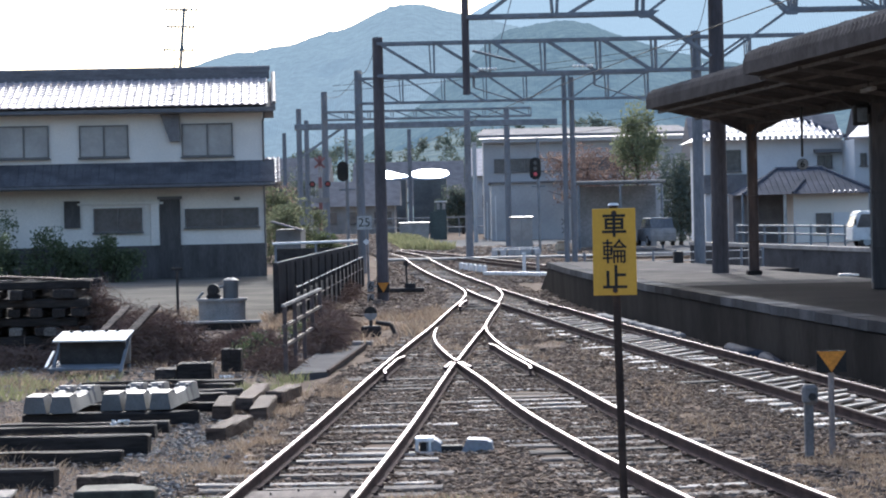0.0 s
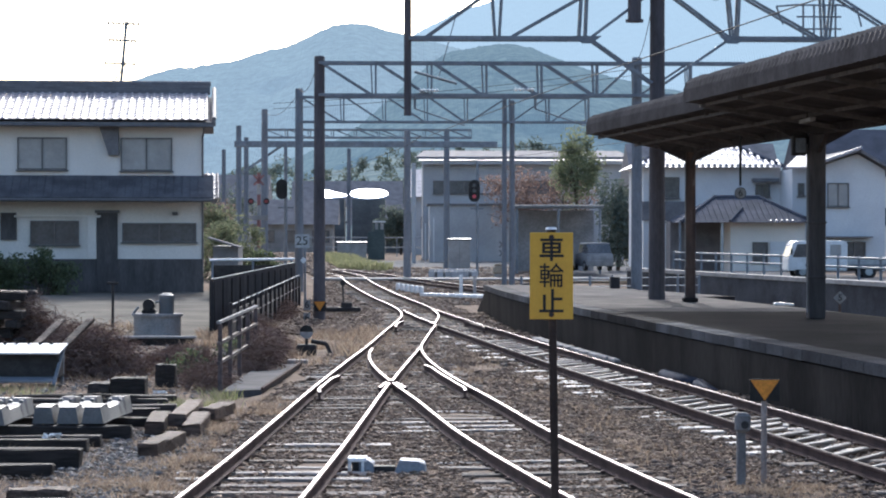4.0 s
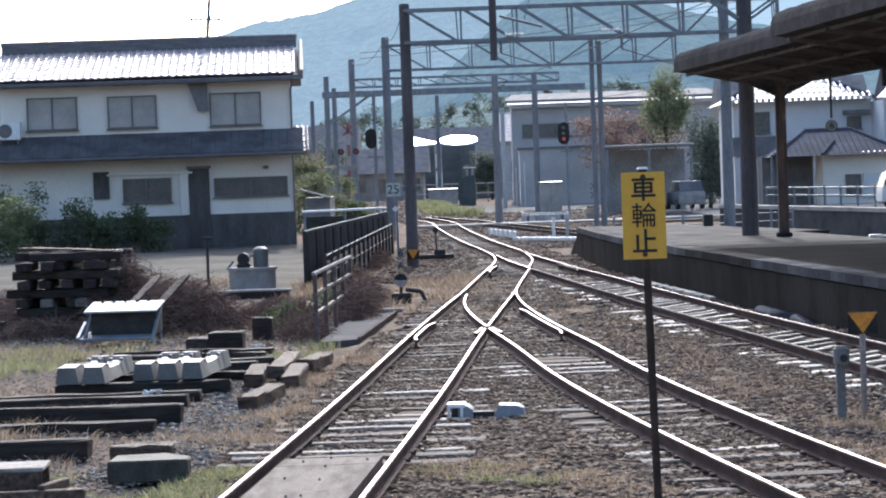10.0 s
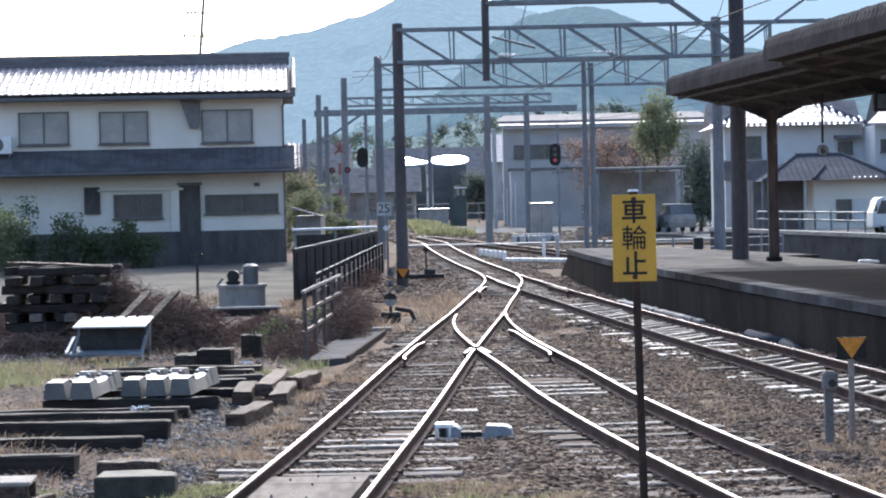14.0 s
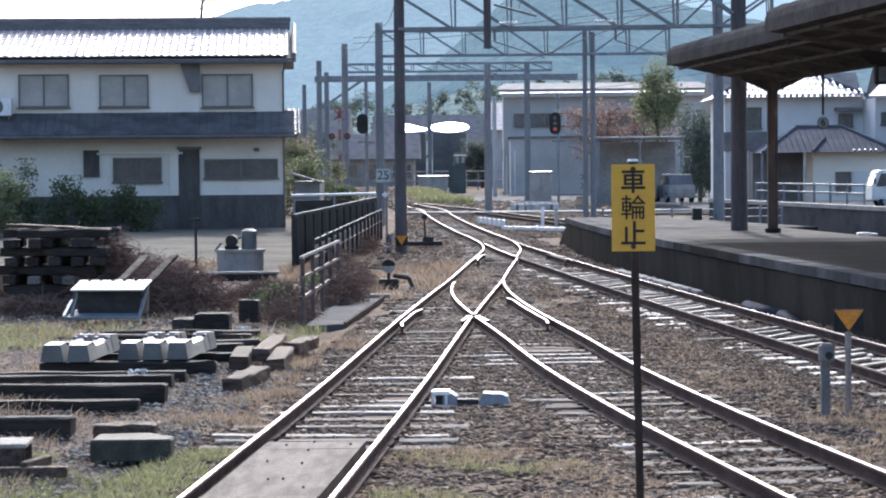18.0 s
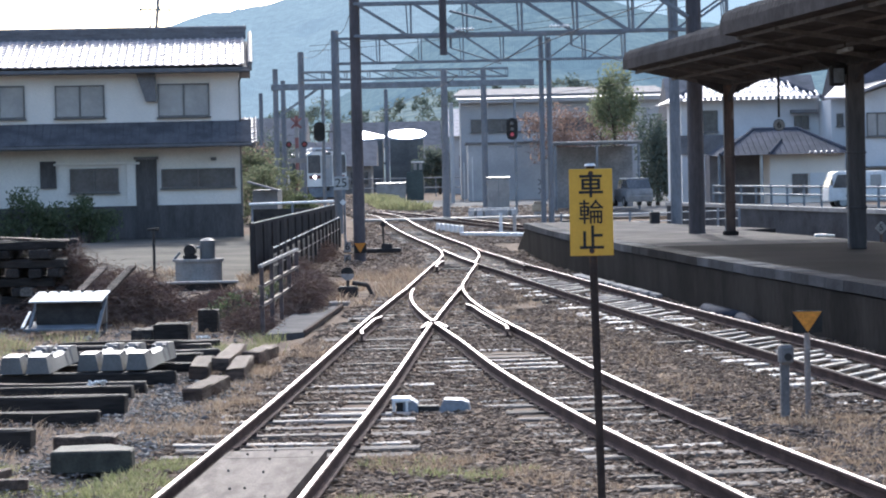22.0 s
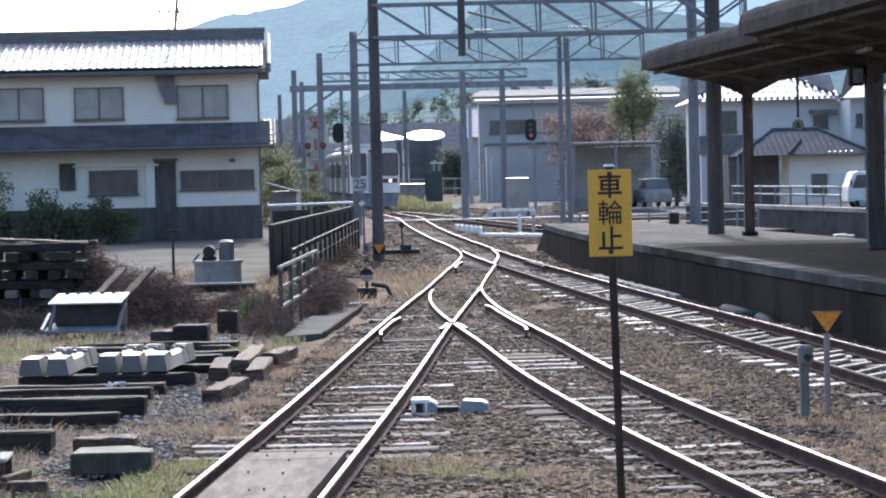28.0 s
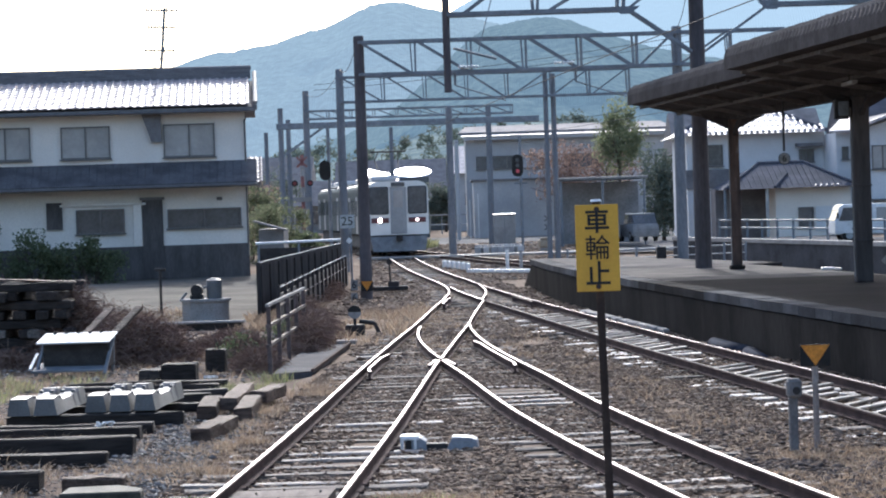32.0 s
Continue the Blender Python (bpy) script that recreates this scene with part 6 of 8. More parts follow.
# dark sheets added behind the pipes for the dark growth there
for a, b in zip(frange(52.0, 82, 2.0), frange(54.0, 84, 2.0)):
    bm = B(); prism(bm, [(px_(a) - 0.05, a + 0.01, -0.3), (px_(b) - 0.05, b - 0.01, -0.3), (px_(b) - 0.05, b - 0.01, 0.66 + (b - 52) * 0.004), (px_(a) - 0.05, a + 0.01, 0.66 + (a - 52) * 0.004)], (0.02, 0, 0)); part("infill_board", bm, M_FENCE, pf)
for at, r, n, sd in (((-3.7, 60, -0.15), (0.3, 5.0, 0.7), 1600, 31), ((-3.65, 72, -0.1), (0.3, 6.0, 0.7), 1500, 32)):
    brambles("brambles", "dry creeper hanging on the pipe fence", at, r, n, M_TWIG, sd, 0.55, 0.014)
wb = thing("white_barrier", "long white painted pipe barrier", "barrier", (0, 82.3, 0))
bm = B(); rod(bm, (-6.7, 0, 1.43), (-3.75, 0, 1.47), 0.045, 10); part("pipe", bm, M_WHITE, wb)
for x_ in (-6.6, -5.2, -3.85):
    bm = B(); rod(bm, (x_, 0, -0.2), (x_, 0, 1.43), 0.04, 8); part("post", bm, M_STEEL, wb)
bm = B(); box(bm, (-5.2, 0.4, 0.6), (2.9, 0.08, 1.3)); part("mesh_panel", bm, M_DARKSTEEL, wb)

# ---- tank with a pump, low wall, thin posts ----
tk = thing("well_tank", "round concrete well with a pump and a pale canister", "tank", (-5.95, 57.6, -0.2))
bm = B(); rod(bm, (0, 0, -0.2), (0, 0, 0.58), 0.57, 32); rod(bm, (0, 0, 0.58), (0, 0, 0.64), 0.62, 32); part("ring", bm, M_CONC, tk)
bm = B(); rod(bm, (0.22, 0, 0.64), (0.22, 0, 1.08), 0.185, 20); rod(bm, (0.22, 0, 1.08), (0.22, 0, 1.13), 0.185, 20, 0.1); part("canister", bm, M_CONC_NEW, tk, "pale pressure canister")
bm = B(); bbox(bm, (-0.2, 0, 0.69), (0.34, 0.26, 0.1), 0.03); rod(bm, (-0.2, -0.16, 0.85), (-0.2, 0.18, 0.85), 0.14, 18); rod(bm, (-0.2, -0.2, 0.85), (-0.2, -0.16, 0.85), 0.09, 14); rod(bm, (-0.34, 0, 0.8), (-0.06, 0, 0.86), 0.07, 12); part("pump", bm, M_DARKSTEEL, tk)
bm = B(); rod(bm, (-0.45, 0, 0.8), (-0.62, 0, 0.6), 0.03, 8); part("pipe", bm, M_STEEL, tk)
bm = B(); rod(bm, (-0.05, 0.1, 0.9), (0.1, 0.05, 0.95), 0.03, 8); part("pipe", bm, M_STEEL, tk)
lw = thing("low_wall", "low concrete retaining wall with a pale coping", "wall", kind="structure")
bm = B(); box(bm, (-13.4, 54.2, -0.25), (17.3, 0.18, 0.5)); part("wall_body", bm, M_CONC_OLD, lw)
bm = B(); bbox(bm, (-13.4, 54.18, 0.02), (17.4, 0.26, 0.05), 0.01); part("coping", bm, M_CONC, lw)
for x_, y_, z_ in ((-7.32, 60, 1.12), (-13.2, 62, 1.1)):
    tp = thing("tap_post", "thin dark standpipe with a cross head", "post", (x_, y_, 0))
    bm = B(); rod(bm, (0, 0, -0.3), (0, 0, z_), 0.035, 8); part("pipe", bm, M_DARKSTEEL, tp)
    bm = B(); bbox(bm, (0, 0, z_), (0.28, 0.08, 0.07), 0.01); part("cross_head", bm, M_DARKSTEEL, tp)

# ---- garden in front of the house ----
M_LEAF_GARDEN = island_mat("garden_leaf", [(0.12, 0.15, 0.085), (0.17, 0.20, 0.11), (0.10, 0.125, 0.075), (0.21, 0.235, 0.14)], 0.8, through_light=0.5)
for at, r, n, m_, sd in (((-17.6, 87.3, 0), (1.2, 0.9, 1.45), 4200, M_LEAF_GARDEN, 41), ((-15.2, 87.6, 0), (1.4, 0.8, 1.05), 4200, M_LEAF_GARDEN, 42), ((-13.2, 87.8, 0), (1.2, 0.7, 0.95), 3600, M_LEAF_GARDEN, 43), ((-17.6, 82.5, 0), (1.5, 1.0, 1.45), 4200, M_LEAF_GARDEN, 44)):
    shrub("garden_shrub", "dense dark green garden shrub before the house", at, r, n, 0.07, m_, sd, 20)
for at, r, n, m_, sd in (((-7.7, 108, 0.1), (1.6, 1.6, 1.6), 4000, M_LEAF_PALE, 51), ((-9.4, 112, 0.1), (1.8, 1.5, 2.3), 4200, M_LEAF_PALE, 52), ((-6.2, 104, 0.0), (0.9, 1.0, 0.8), 2200, M_LEAF, 53), ((-12, 118, 0.1), (2.2, 1.6, 2.8), 3800, M_LEAF, 54), ((-13.5, 150, 0.1), (3.4, 2.0, 2.4), 3600, M_LEAF_AUTUMN, 55)):
    shrub("roadside_shrub", "pale yellow-green shrub beside the level crossing" if m_ is M_LEAF_PALE else "leafy shrub beside the line", at, r, n, 0.09, m_, sd, 18)
st = thing("garage_store", "small dark lean-to store beside the house", "shed", (-6.4, 86, 0))
bm = B(); box(bm, (0, 1, 0.9), (0.9, 2.5, 2.0)); part("wall", bm, M_TRIM, st)
bm = B(); bar(bm, (-0.6, -0.3, 2.2), (0.55, -0.3, 1.85), 0.9, 0.06); part("roof", bm, M_TILE_DARK, st)

# ---- signals, signs and small railway equipment ----
def oval(bm, c, rx, rz, d, n=24):
    pts = [(c[0] + rx * math.cos(2 * math.pi * i / n), c[1], c[2] + (rz - rx) * (1 if math.sin(2 * math.pi * i / n) > 0 else -1) * (abs(math.sin(2 * math.pi * i / n)) > 1e-6) + rx * math.sin(2 * math.pi * i / n)) for i in range(n)]
    prism(bm, pts, (0, d, 0))


def signal(at, post_h, zc, rx, rz, lit):
    s = thing("colour_light_signal", "black oval signal head on a slim post" + (" showing a red light" if lit else " seen from behind"), "signal", at, "signals")
    bm = B(); rod(bm, (0.16, 0, -0.3), (0.16, 0, post_h), 0.075, 10); part("post", bm, M_STEEL, s)
    bm = B(); oval(bm, (0, -0.12, zc), rx, rz, 0.06); part("backboard", bm, M_BLACK, s)
    if lit:
        for k, z in enumerate((zc + rz * 0.5, zc, zc - rz * 0.5)):
            bm = B(); rod(bm, (0, -0.13, z), (0, -0.2, z), rx * 0.42, 14); part("lens_hood", bm, M_BLACK, s)
            bm = B(); rod(bm, (0, -0.2, z), (0, -0.205, z), rx * 0.34, 14); part("lens", bm, M_SIG_RED if k == 2 else M_PANE_DARK, s)
    bm = B(); bbox(bm, (0.16, 0, zc - rz - 0.35), (0.7, 0.1, 0.07), 0.01); part("bracket", bm, M_STEEL, s)


M_SIG_RED = glow_mat("lit_red_lens", (0.36, 0.055, 0.07), 0.08)
signal((-5.1, 100, 0.1), 6.1, 4.1, 0.24, 0.42, False)
signal((3.72, 124, 0.2), 5.9, 4.35, 0.3, 0.58, True)

def marker_board(parent, c, w, hgt):
    """Black board with an orange triangle that points down."""
    bm = B(); bbox(bm, c, (w, 0.012, hgt), 0.003); part("board", bm, M_BLACK, parent)
    bm = B(); prism(bm, [(c[0] - w * 0.48, c[1] - 0.010, c[2] + hgt * 0.47), (c[0] + w * 0.48, c[1] - 0.010, c[2] + hgt * 0.47), (c[0], c[1] - 0.010, c[2] - hgt * 0.47)], (0, 0.004, 0)); part("triangle", bm, M_ORANGE, parent)


mk = thing("clearance_marker", "orange triangle on a black board on a pale post", "sign", (3.74, 24.5, 0))
bm = B(); rod(bm, (0, 0, -0.3), (0, 0, 0.88), 0.032, 12); part("post", bm, mat("weathered_marker_post", (0.36, 0.31, 0.28), (0.25, 0.215, 0.195), rough=0.9, scale=4, fine=30, bump=0.2), mk)
marker_board(mk, (0, -0.045, 0.80), 0.31, 0.225)
rb = thing("relay_post", "grey relay box on a short concrete post", "equipment box", (3.46, 24.2, 0))
M_RELAY = mat("weathered_relay_post", (0.21, 0.20, 0.195), (0.14, 0.133, 0.13), rough=0.9, scale=4, fine=30, bump=0.3)
bm = B(); bbox(bm, (0, 0, 0.05), (0.09, 0.09, 0.7), 0.012); part("post", bm, M_RELAY, rb)
bm = B(); bbox(bm, (0.01, -0.03, 0.49), (0.155, 0.13, 0.2), 0.03); part("box", bm, M_RELAY, rb)
bm = B(); rod(bm, (0.025, -0.095, 0.47), (0.025, -0.11, 0.47), 0.04, 12); part("cover_plate", bm, M_DARKSTEEL, rb)

pm = thing("point_machine", "white and blue-grey box by the rail with a low cover", "point machine", (-0.18, 25.6, -0.19), rz=-3)
M_PM = mat("blue_grey_enamel", (0.26, 0.285, 0.315), (0.20, 0.22, 0.25), rough=0.55, scale=4, fine=30, bump=0.05)
bm = B()
prism(bm, [(-0.36, -0.12, 0), (-0.12, -0.12, 0), (-0.13, -0.12, 0.13), (-0.19, -0.12, 0.17), (-0.34, -0.12, 0.18)], (0, 0.3, 0)); bmesh.ops.bevel(bm, geom=list(bm.edges), offset=0.008, segments=1, affect="EDGES"); part("motor_cover", bm, M_PM, pm)
bm = B(); prism(bm, [(0.08, -0.12, 0), (0.44, -0.12, 0), (0.42, -0.12, 0.13), (0.35, -0.12, 0.16), (0.15, -0.12, 0.17)], (0, 0.3, 0)); bmesh.ops.bevel(bm, geom=list(bm.edges), offset=0.008, segments=1, affect="EDGES"); part("gear_cover", bm, M_PM, pm)
bm = B(); bbox(bm, (-0.02, 0, 0.05), (0.24, 0.16, 0.1), 0.01); part("coupling", bm, M_DARKSTEEL, pm)
bm = B(); bbox(bm, (-0.30, -0.135, 0.165), (0.2, 0.03, 0.03), 0.006); bbox(bm, (-0.385, -0.135, 0.09), (0.035, 0.03, 0.17), 0.006); bbox(bm, (-0.245, -0.135, 0.09), (0.03, 0.03, 0.14), 0.006); bbox(bm, (-0.31, 0.02, 0.186), (0.2, 0.3, 0.012), 0.004); part("end_plate", bm, M_WHITE, pm, "white painted end frame")
bm = B(); bbox(bm, (-0.32, -0.125, 0.1), (0.07, 0.02, 0.11), 0.004); part("vent", bm, M_BLACK, pm)
bm = B(); rod(bm, (-0.62, 0.0, 0.05), (-0.4, 0.0, 0.05), 0.025, 8); part("throw_rod", bm, M_RUST, pm)

ms = thing("switch_stand", "dark switch lever stand with a black and white disc", "switch stand", (-2.05, 50.5, -0.2))
bm = B(); bbox(bm, (0, 0, 0.1), (0.42, 0.3, 0.26), 0.03); rod(bm, (0, 0, 0.1), (0, 0, 0.6), 0.035, 10); part("base", bm, M_DARKSTEEL, ms)
bm = B(); prism(bm, [(0.14 * math.cos(radians(a)), -0.05, 0.5 + 0.14 * math.sin(radians(a))) for a in range(0, 181, 15)], (0, 0.02, 0)); part("disc_upper", bm, M_BLACK, ms)
bm = B(); prism(bm, [(0.14 * math.cos(radians(a)), -0.05, 0.495 + 0.14 * math.sin(radians(a))) for a in range(180, 361, 15)], (0, 0.02, 0)); part("disc_lower", bm, M_CONC, ms)
bm = B(); rod(bm, (0.1, 0, 0.3), (0.42, -0.05, 0.25), 0.05, 8); rod(bm, (0.42, -0.05, 0.25), (0.55, -0.1, -0.05), 0.045, 8); part("lever", bm, M_DARKSTEEL, ms)
bm = B(); bbox(bm, (0.5, 0.0, -0.02), (1.0, 0.08, 0.05), 0.01); part("throw_bar", bm, M_RUST, ms)
m2 = thing("switch_stand", "dark switch stand with a thin staff", "switch stand", (-1.88, 75, -0.15))
bm = B(); bbox(bm, (0, 0, 0.12), (1.1, 0.4, 0.14), 0.03); bbox(bm, (0.1, 0, 0.24), (0.35, 0.3, 0.2), 0.03); part("base", bm, M_DARKSTEEL, m2)
bm = B(); rod(bm, (0, 0, 0.2), (-0.02, 0, 1.0), 0.025, 8); rod(bm, (-0.02, -0.02, 0.95), (-0.02, 0.02, 0.95), 0.09, 14); part("staff", bm, M_DARKSTEEL, m2)

mm = thing("mast_markers", "orange triangle board and number plates reading 6 on the line mast", "sign", (-2.5, 70.75, -0.22))
marker_board(mm, (0.02, 0, 0.42), 0.36, 0.3)
for z, s_ in ((0.46, "6"), (0.08, "6")):
    bm = B(); bbox(bm, (-0.36, 0, z), (0.2, 0.012, 0.3), 0.003); plate = part("number_plate", bm, M_CONC, mm)
    letters(s_, 0.3, (-0.36, -0.012, z), M_BLACK, plate, "numeral")
bm = B(); bar(bm, (-0.45, 0.03, 0.46), (0.2, 0.03, 0.46), 0.02, 0.04); part("strap", bm, M_STEEL, mm)
sp = thing("speed_sign", "square pale speed sign reading 25 on a slim post", "sign", (-3.42, 80.5, 0))
bm = B(); rod(bm, (0.1, 0.03, -0.2), (0.1, 0.03, 2.3), 0.035, 8); part("post", bm, M_STEEL, sp)
bm = B(); bbox(bm, (0, 0, 2.1), (0.5, 0.012, 0.46), 0.003); part("plate", bm, M_GALV, sp)
letters("25", 0.42, (0, -0.014, 2.1), M_BLACK, sp, "numerals")
bm = B(); bbox(bm, (0.05, 0, 1.45), (0.16, 0.02, 0.16), 0.004, ry=45); part("diamond", bm, M_WHITE, sp)

# ---- level crossing ----
rd = thing("crossing_road", "pale concrete road over the level crossing", "road", kind="structure")
bm = B(); box(bm, (5, 113.6, rise(113.6) - 0.05), (60, 2.6, 0.08)); part("road_surface", bm, M_CONC, rd)
M_BANDRED = mat("faded_red_band", (0.26, 0.12, 0.11), (0.19, 0.09, 0.085), rough=0.7, scale=3, fine=30, bump=0.05)
xb = thing("crossing_signal", "level crossing signal with striped pole and red lamps", "crossing signal", (-7.1, 117, 0.2))
for i in range(10):
    bm = B(); rod(bm, (0, 0, i * 0.53 - 0.2), (0, 0, i * 0.53 + 0.33), 0.09, 12); part("pole_band", bm, M_BANDRED if i % 2 else M_CONC, xb)
for a in (45, -45):
    bm = B(); bbox(bm, (0, -0.1, 4.75), (0.7, 0.02, 0.1), 0.004, ry=a); part("cross_arm", bm, M_BANDRED, xb)
for x_ in (-0.38, 0.38):
    bm = B(); rod(bm, (x_, -0.1, 3.7), (x_, -0.16, 3.7), 0.155, 18); bd = part("lamp_board", bm, M_BLACK, xb)
    bm = B(); rod(bm, (x_, -0.17, 3.7), (x_, -0.2, 3.7), 0.09, 16); part("lamp", bm, M_RED, bd)
bm = B(); bbox(bm, (0, -0.1, 2.9), (0.9, 0.06, 0.24), 0.01); part("direction_box", bm, M_CONC, xb)
bm = B(); bbox(bm, (0, 0.1, 0.7), (0.5, 0.45, 1.0), 0.02); part("control_box", bm, M_GALV, xb)
for i in range(6):
    wbk = thing("white_kerb_block", "white painted concrete kerb block", "block", (-0.2 + i * 0.185, 100 - i * 1.15, 0.02), "kerb blocks", rz=-12)
    bm = B(); bbox(bm, (0, 0, 0.08), (0.13, 0.45, 0.3), 0.04); part("block", bm, M_WHITE, wbk)
for x_, y_ in ((2.25, 92), (2.75, 91)):
    wp = thing("marker_post", "short white concrete marker post", "post", (x_, y_, -0.05), "marker posts")
    bm = B(); bbox(bm, (0, 0, 0.3), (0.13, 0.13, 1.0), 0.02); part("post", bm, M_WHITE if x_ < 2.5 else M_CONC, wp)
cb = thing("cable_cover_row", "bright pale row of concrete cable covers", "cable trough")
for i in range(9):
    bm = B(); bbox(bm, (0.9 + i * 0.25 + i * 0.02, 91.5 - i * 0.35, 0.0), (0.3, 0.5, 0.12), 0.015, rz=-30); part("cover", bm, M_WHITE, cb)
M_PALE_BLOCK = mat("pale_trough_concrete", (0.55, 0.54, 0.52), (0.42, 0.41, 0.40), rough=0.9, scale=3, fine=25, bump=0.2, rnd=0.2)
for i in range(14):
    x_, y_ = 1.5 + (i % 7) * 0.34, 119 + (i // 7) * 1.2
    bk = thing("concrete_block", "grey concrete trough block in a heap", "block", (x_, y_, 0.05 + 0.0 * i), "trough blocks", rz=random.uniform(-20, 20))
    bm = B(); bbox(bm, (0, 0, 0.2), (0.3, 0.6, 0.4 + 0.15 * (i // 7)), 0.02); part("block", bm, M_PALE_BLOCK, bk)
for x_, y_, w_, h_ in ((3.25, 137, 1.25, 1.85), (-3.7, 172, 2.1, 1.5)):
    cbx = thing("relay_cabinet", "pale grey steel relay cabinet", "cabinet", (x_, y_, 0.1), "relay cabinets")
    bm = B(); bbox(bm, (0, 0, h_ / 2), (w_, 0.7, h_), 0.02); part("case", bm, M_CONC, cbx)
    bm = B(); bbox(bm, (0, 0, h_ + 0.03), (w_ + 0.12, 0.8, 0.07), 0.01, rx=3); part("lid", bm, M_CONC_NEW, cbx)
    bm = B(); bbox(bm, (0, -0.36, h_ / 2), (0.02, 0.02, h_ * 0.9), 0.004); part("door_seam", bm, M_STEEL, cbx)


# ---- far side: second platform, fence, parked truck, houses ----
op = thing("far_platform", "old platform on the far side with a pale edge", "platform", kind="structure")
OPX = lambda y: 10.0 + (100 - y) * 0.178
ys_ = frange(52, 102, 2.0)
bm = B()
ring = [[bm.verts.new((OPX(y), y, -0.4)), bm.verts.new((OPX(y), y, 0.74)), bm.verts.new((OPX(y) + 6, y, 0.74)), bm.verts.new((OPX(y) + 6, y, -0.4))] for y in ys_]
for a, b in zip(ring, ring[1:]):
    for i in range(3):
        bm.faces.new((a[i], a[i + 1], b[i + 1], b[i]))
bm.faces.new(ring[0]); bm.faces.new(ring[-1][::-1])
part("platform_body", bm, mat("grey_platform_wall", (0.088, 0.09, 0.096), (0.05, 0.051, 0.055), spec=0.03, rough=0.95, scale=0.8, fine=12, bump=0.3), op)
for a, b in zip(ys_, ys_[1:]):
    bm = B(); prism(bm, [(OPX(a) - 0.06, a + 0.02, 0.742), (OPX(a) + 0.5, a + 0.02, 0.742), (OPX(b) + 0.5, b - 0.02, 0.742), (OPX(b) - 0.06, b - 0.02, 0.742)], (0, 0, 0.14)); part("coping_stone", bm, M_CONC, op)
sf = thing("far_ground_bank", "made-up ground behind the far platform", "ground", kind="structure")
bm = B(); box(bm, (32, 92, 0.2), (34, 66, 1.0)); part("bank", bm, M_EARTH, sf)

gr = thing("guard_rail", "grey steel guard rail on short posts", "guard rail")
GX = lambda y: OPX(y) + 2.6
for y in frange(60, 104, 2.0):
    bm = B(); rod(bm, (GX(y), y, 0.6), (GX(y), y, 1.6), 0.05, 8); part("post", bm, M_STEEL, gr)
for z in (1.52, 1.2):
    bm = B(); rod(bm, (GX(60), 60, z), (GX(104), 104, z), 0.04, 8); part("rail", bm, M_STEEL, gr)
ef = thing("platform_end_fence", "low wire fence across the platform end", "fence")
for i in range(9):
    x_ = 4.2 + i * 0.85
    bm = B(); rod(bm, (x_, 84 + i * 0.5, -0.2), (x_, 84 + i * 0.5, 0.85), 0.045, 8); part("post", bm, M_STEEL, ef)
for z in (0.75, 0.45):
    bm = B(); rod(bm, (4.2, 84, z), (11, 88, z), 0.018, 6); part("wire", bm, M_GALV, ef)
for x_, y_, w_, h_ in ((6.3, 70.5, 0.28, 0.35), (3.7, 78.5, 0.7, 0.45), (4.4, 79.5, 0.8, 0.7)):
    bx_ = thing("trackside_box", "small dark equipment box", "equipment box", (x_, y_, 0.0 if y_ > 75 else PLAT_Z))
    bm = B(); bbox(bm, (0, 0, h_ / 2), (w_, 0.4, h_), 0.02); part("case", bm, M_DARKSTEEL, bx_)

tr = thing("small_truck", "small white double-cab flatbed truck parked behind the platform", "truck", (14.2, 88, 0.7))
bm = B()
prism(bm, [(0.0, -0.75, 0.3), (2.2, -0.75, 0.3), (2.2, -0.75, 1.34), (2.12, -0.75, 1.40), (0.32, -0.75, 1.40), (0.20, -0.75, 1.33), (0.02, -0.75, 0.78)], (0, 1.5, 0)); bmesh.ops.bevel(bm, geom=list(bm.edges), offset=0.04, segments=2, affect="EDGES"); part("cab", bm, M_WHITE, tr, "white painted double cab")
bm = B(); prism(bm, [(0.16, -0.765, 0.80), (0.92, -0.765, 0.80), (0.92, -0.765, 1.28), (0.34, -0.765, 1.28)], (0, 0.02, 0)); part("side_window", bm, M_PANE_DARK, tr)
bm = B(); prism(bm, [(1.55, -0.765, 0.86), (1.95, -0.765, 0.86), (1.95, -0.765, 1.26), (1.55, -0.765, 1.26)], (0, 0.02, 0)); part("side_window", bm, M_PANE, tr)
bm = B(); bar(bm, (0.03, 0, 0.82), (0.215, 0, 1.31), 1.3, 0.03); part("windscreen", bm, M_PANE_DARK, tr)
bm = B(); bbox(bm, (1.24, -0.77, 0.8), (0.5, 0.02, 0.03), 0.005); bbox(bm, (1.24, -0.765, 0.85), (0.012, 0.02, 0.9), 0.003); part("door_seam", bm, M_STEEL, tr)
bm = B(); bbox(bm, (0.1, -0.9, 1.0), (0.05, 0.18, 0.22), 0.015); part("mirror", bm, M_BLACK, tr)
bm = B(); bbox(bm, (3.0, 0, 0.5), (1.55, 1.5, 0.08), 0.01); bed_ = part("flatbed", bm, M_STEEL, tr)
for s_ in (-0.74, 0.74):
    bm = B(); bbox(bm, (3.0, s_, 0.66), (1.55, 0.03, 0.26), 0.006); part("side_board", bm, M_GALV, bed_)
bm = B(); bbox(bm, (3.77, 0, 0.66), (0.03, 1.5, 0.26), 0.006); part("tail_board", bm, M_GALV, bed_)
for x_ in (0.55, 3.0):
    for s_ in (-0.62, 0.62):
        bm = B(); rod(bm, (x_, s_ - 0.1, 0.26), (x_, s_ + 0.1, 0.26), 0.27, 18); wh = part("wheel", bm, M_BLACK, tr)
        bm = B(); rod(bm, (x_, s_ - 0.11, 0.26), (x_, s_ + 0.11, 0.26), 0.14, 14); part("rim", bm, M_GALV, wh)
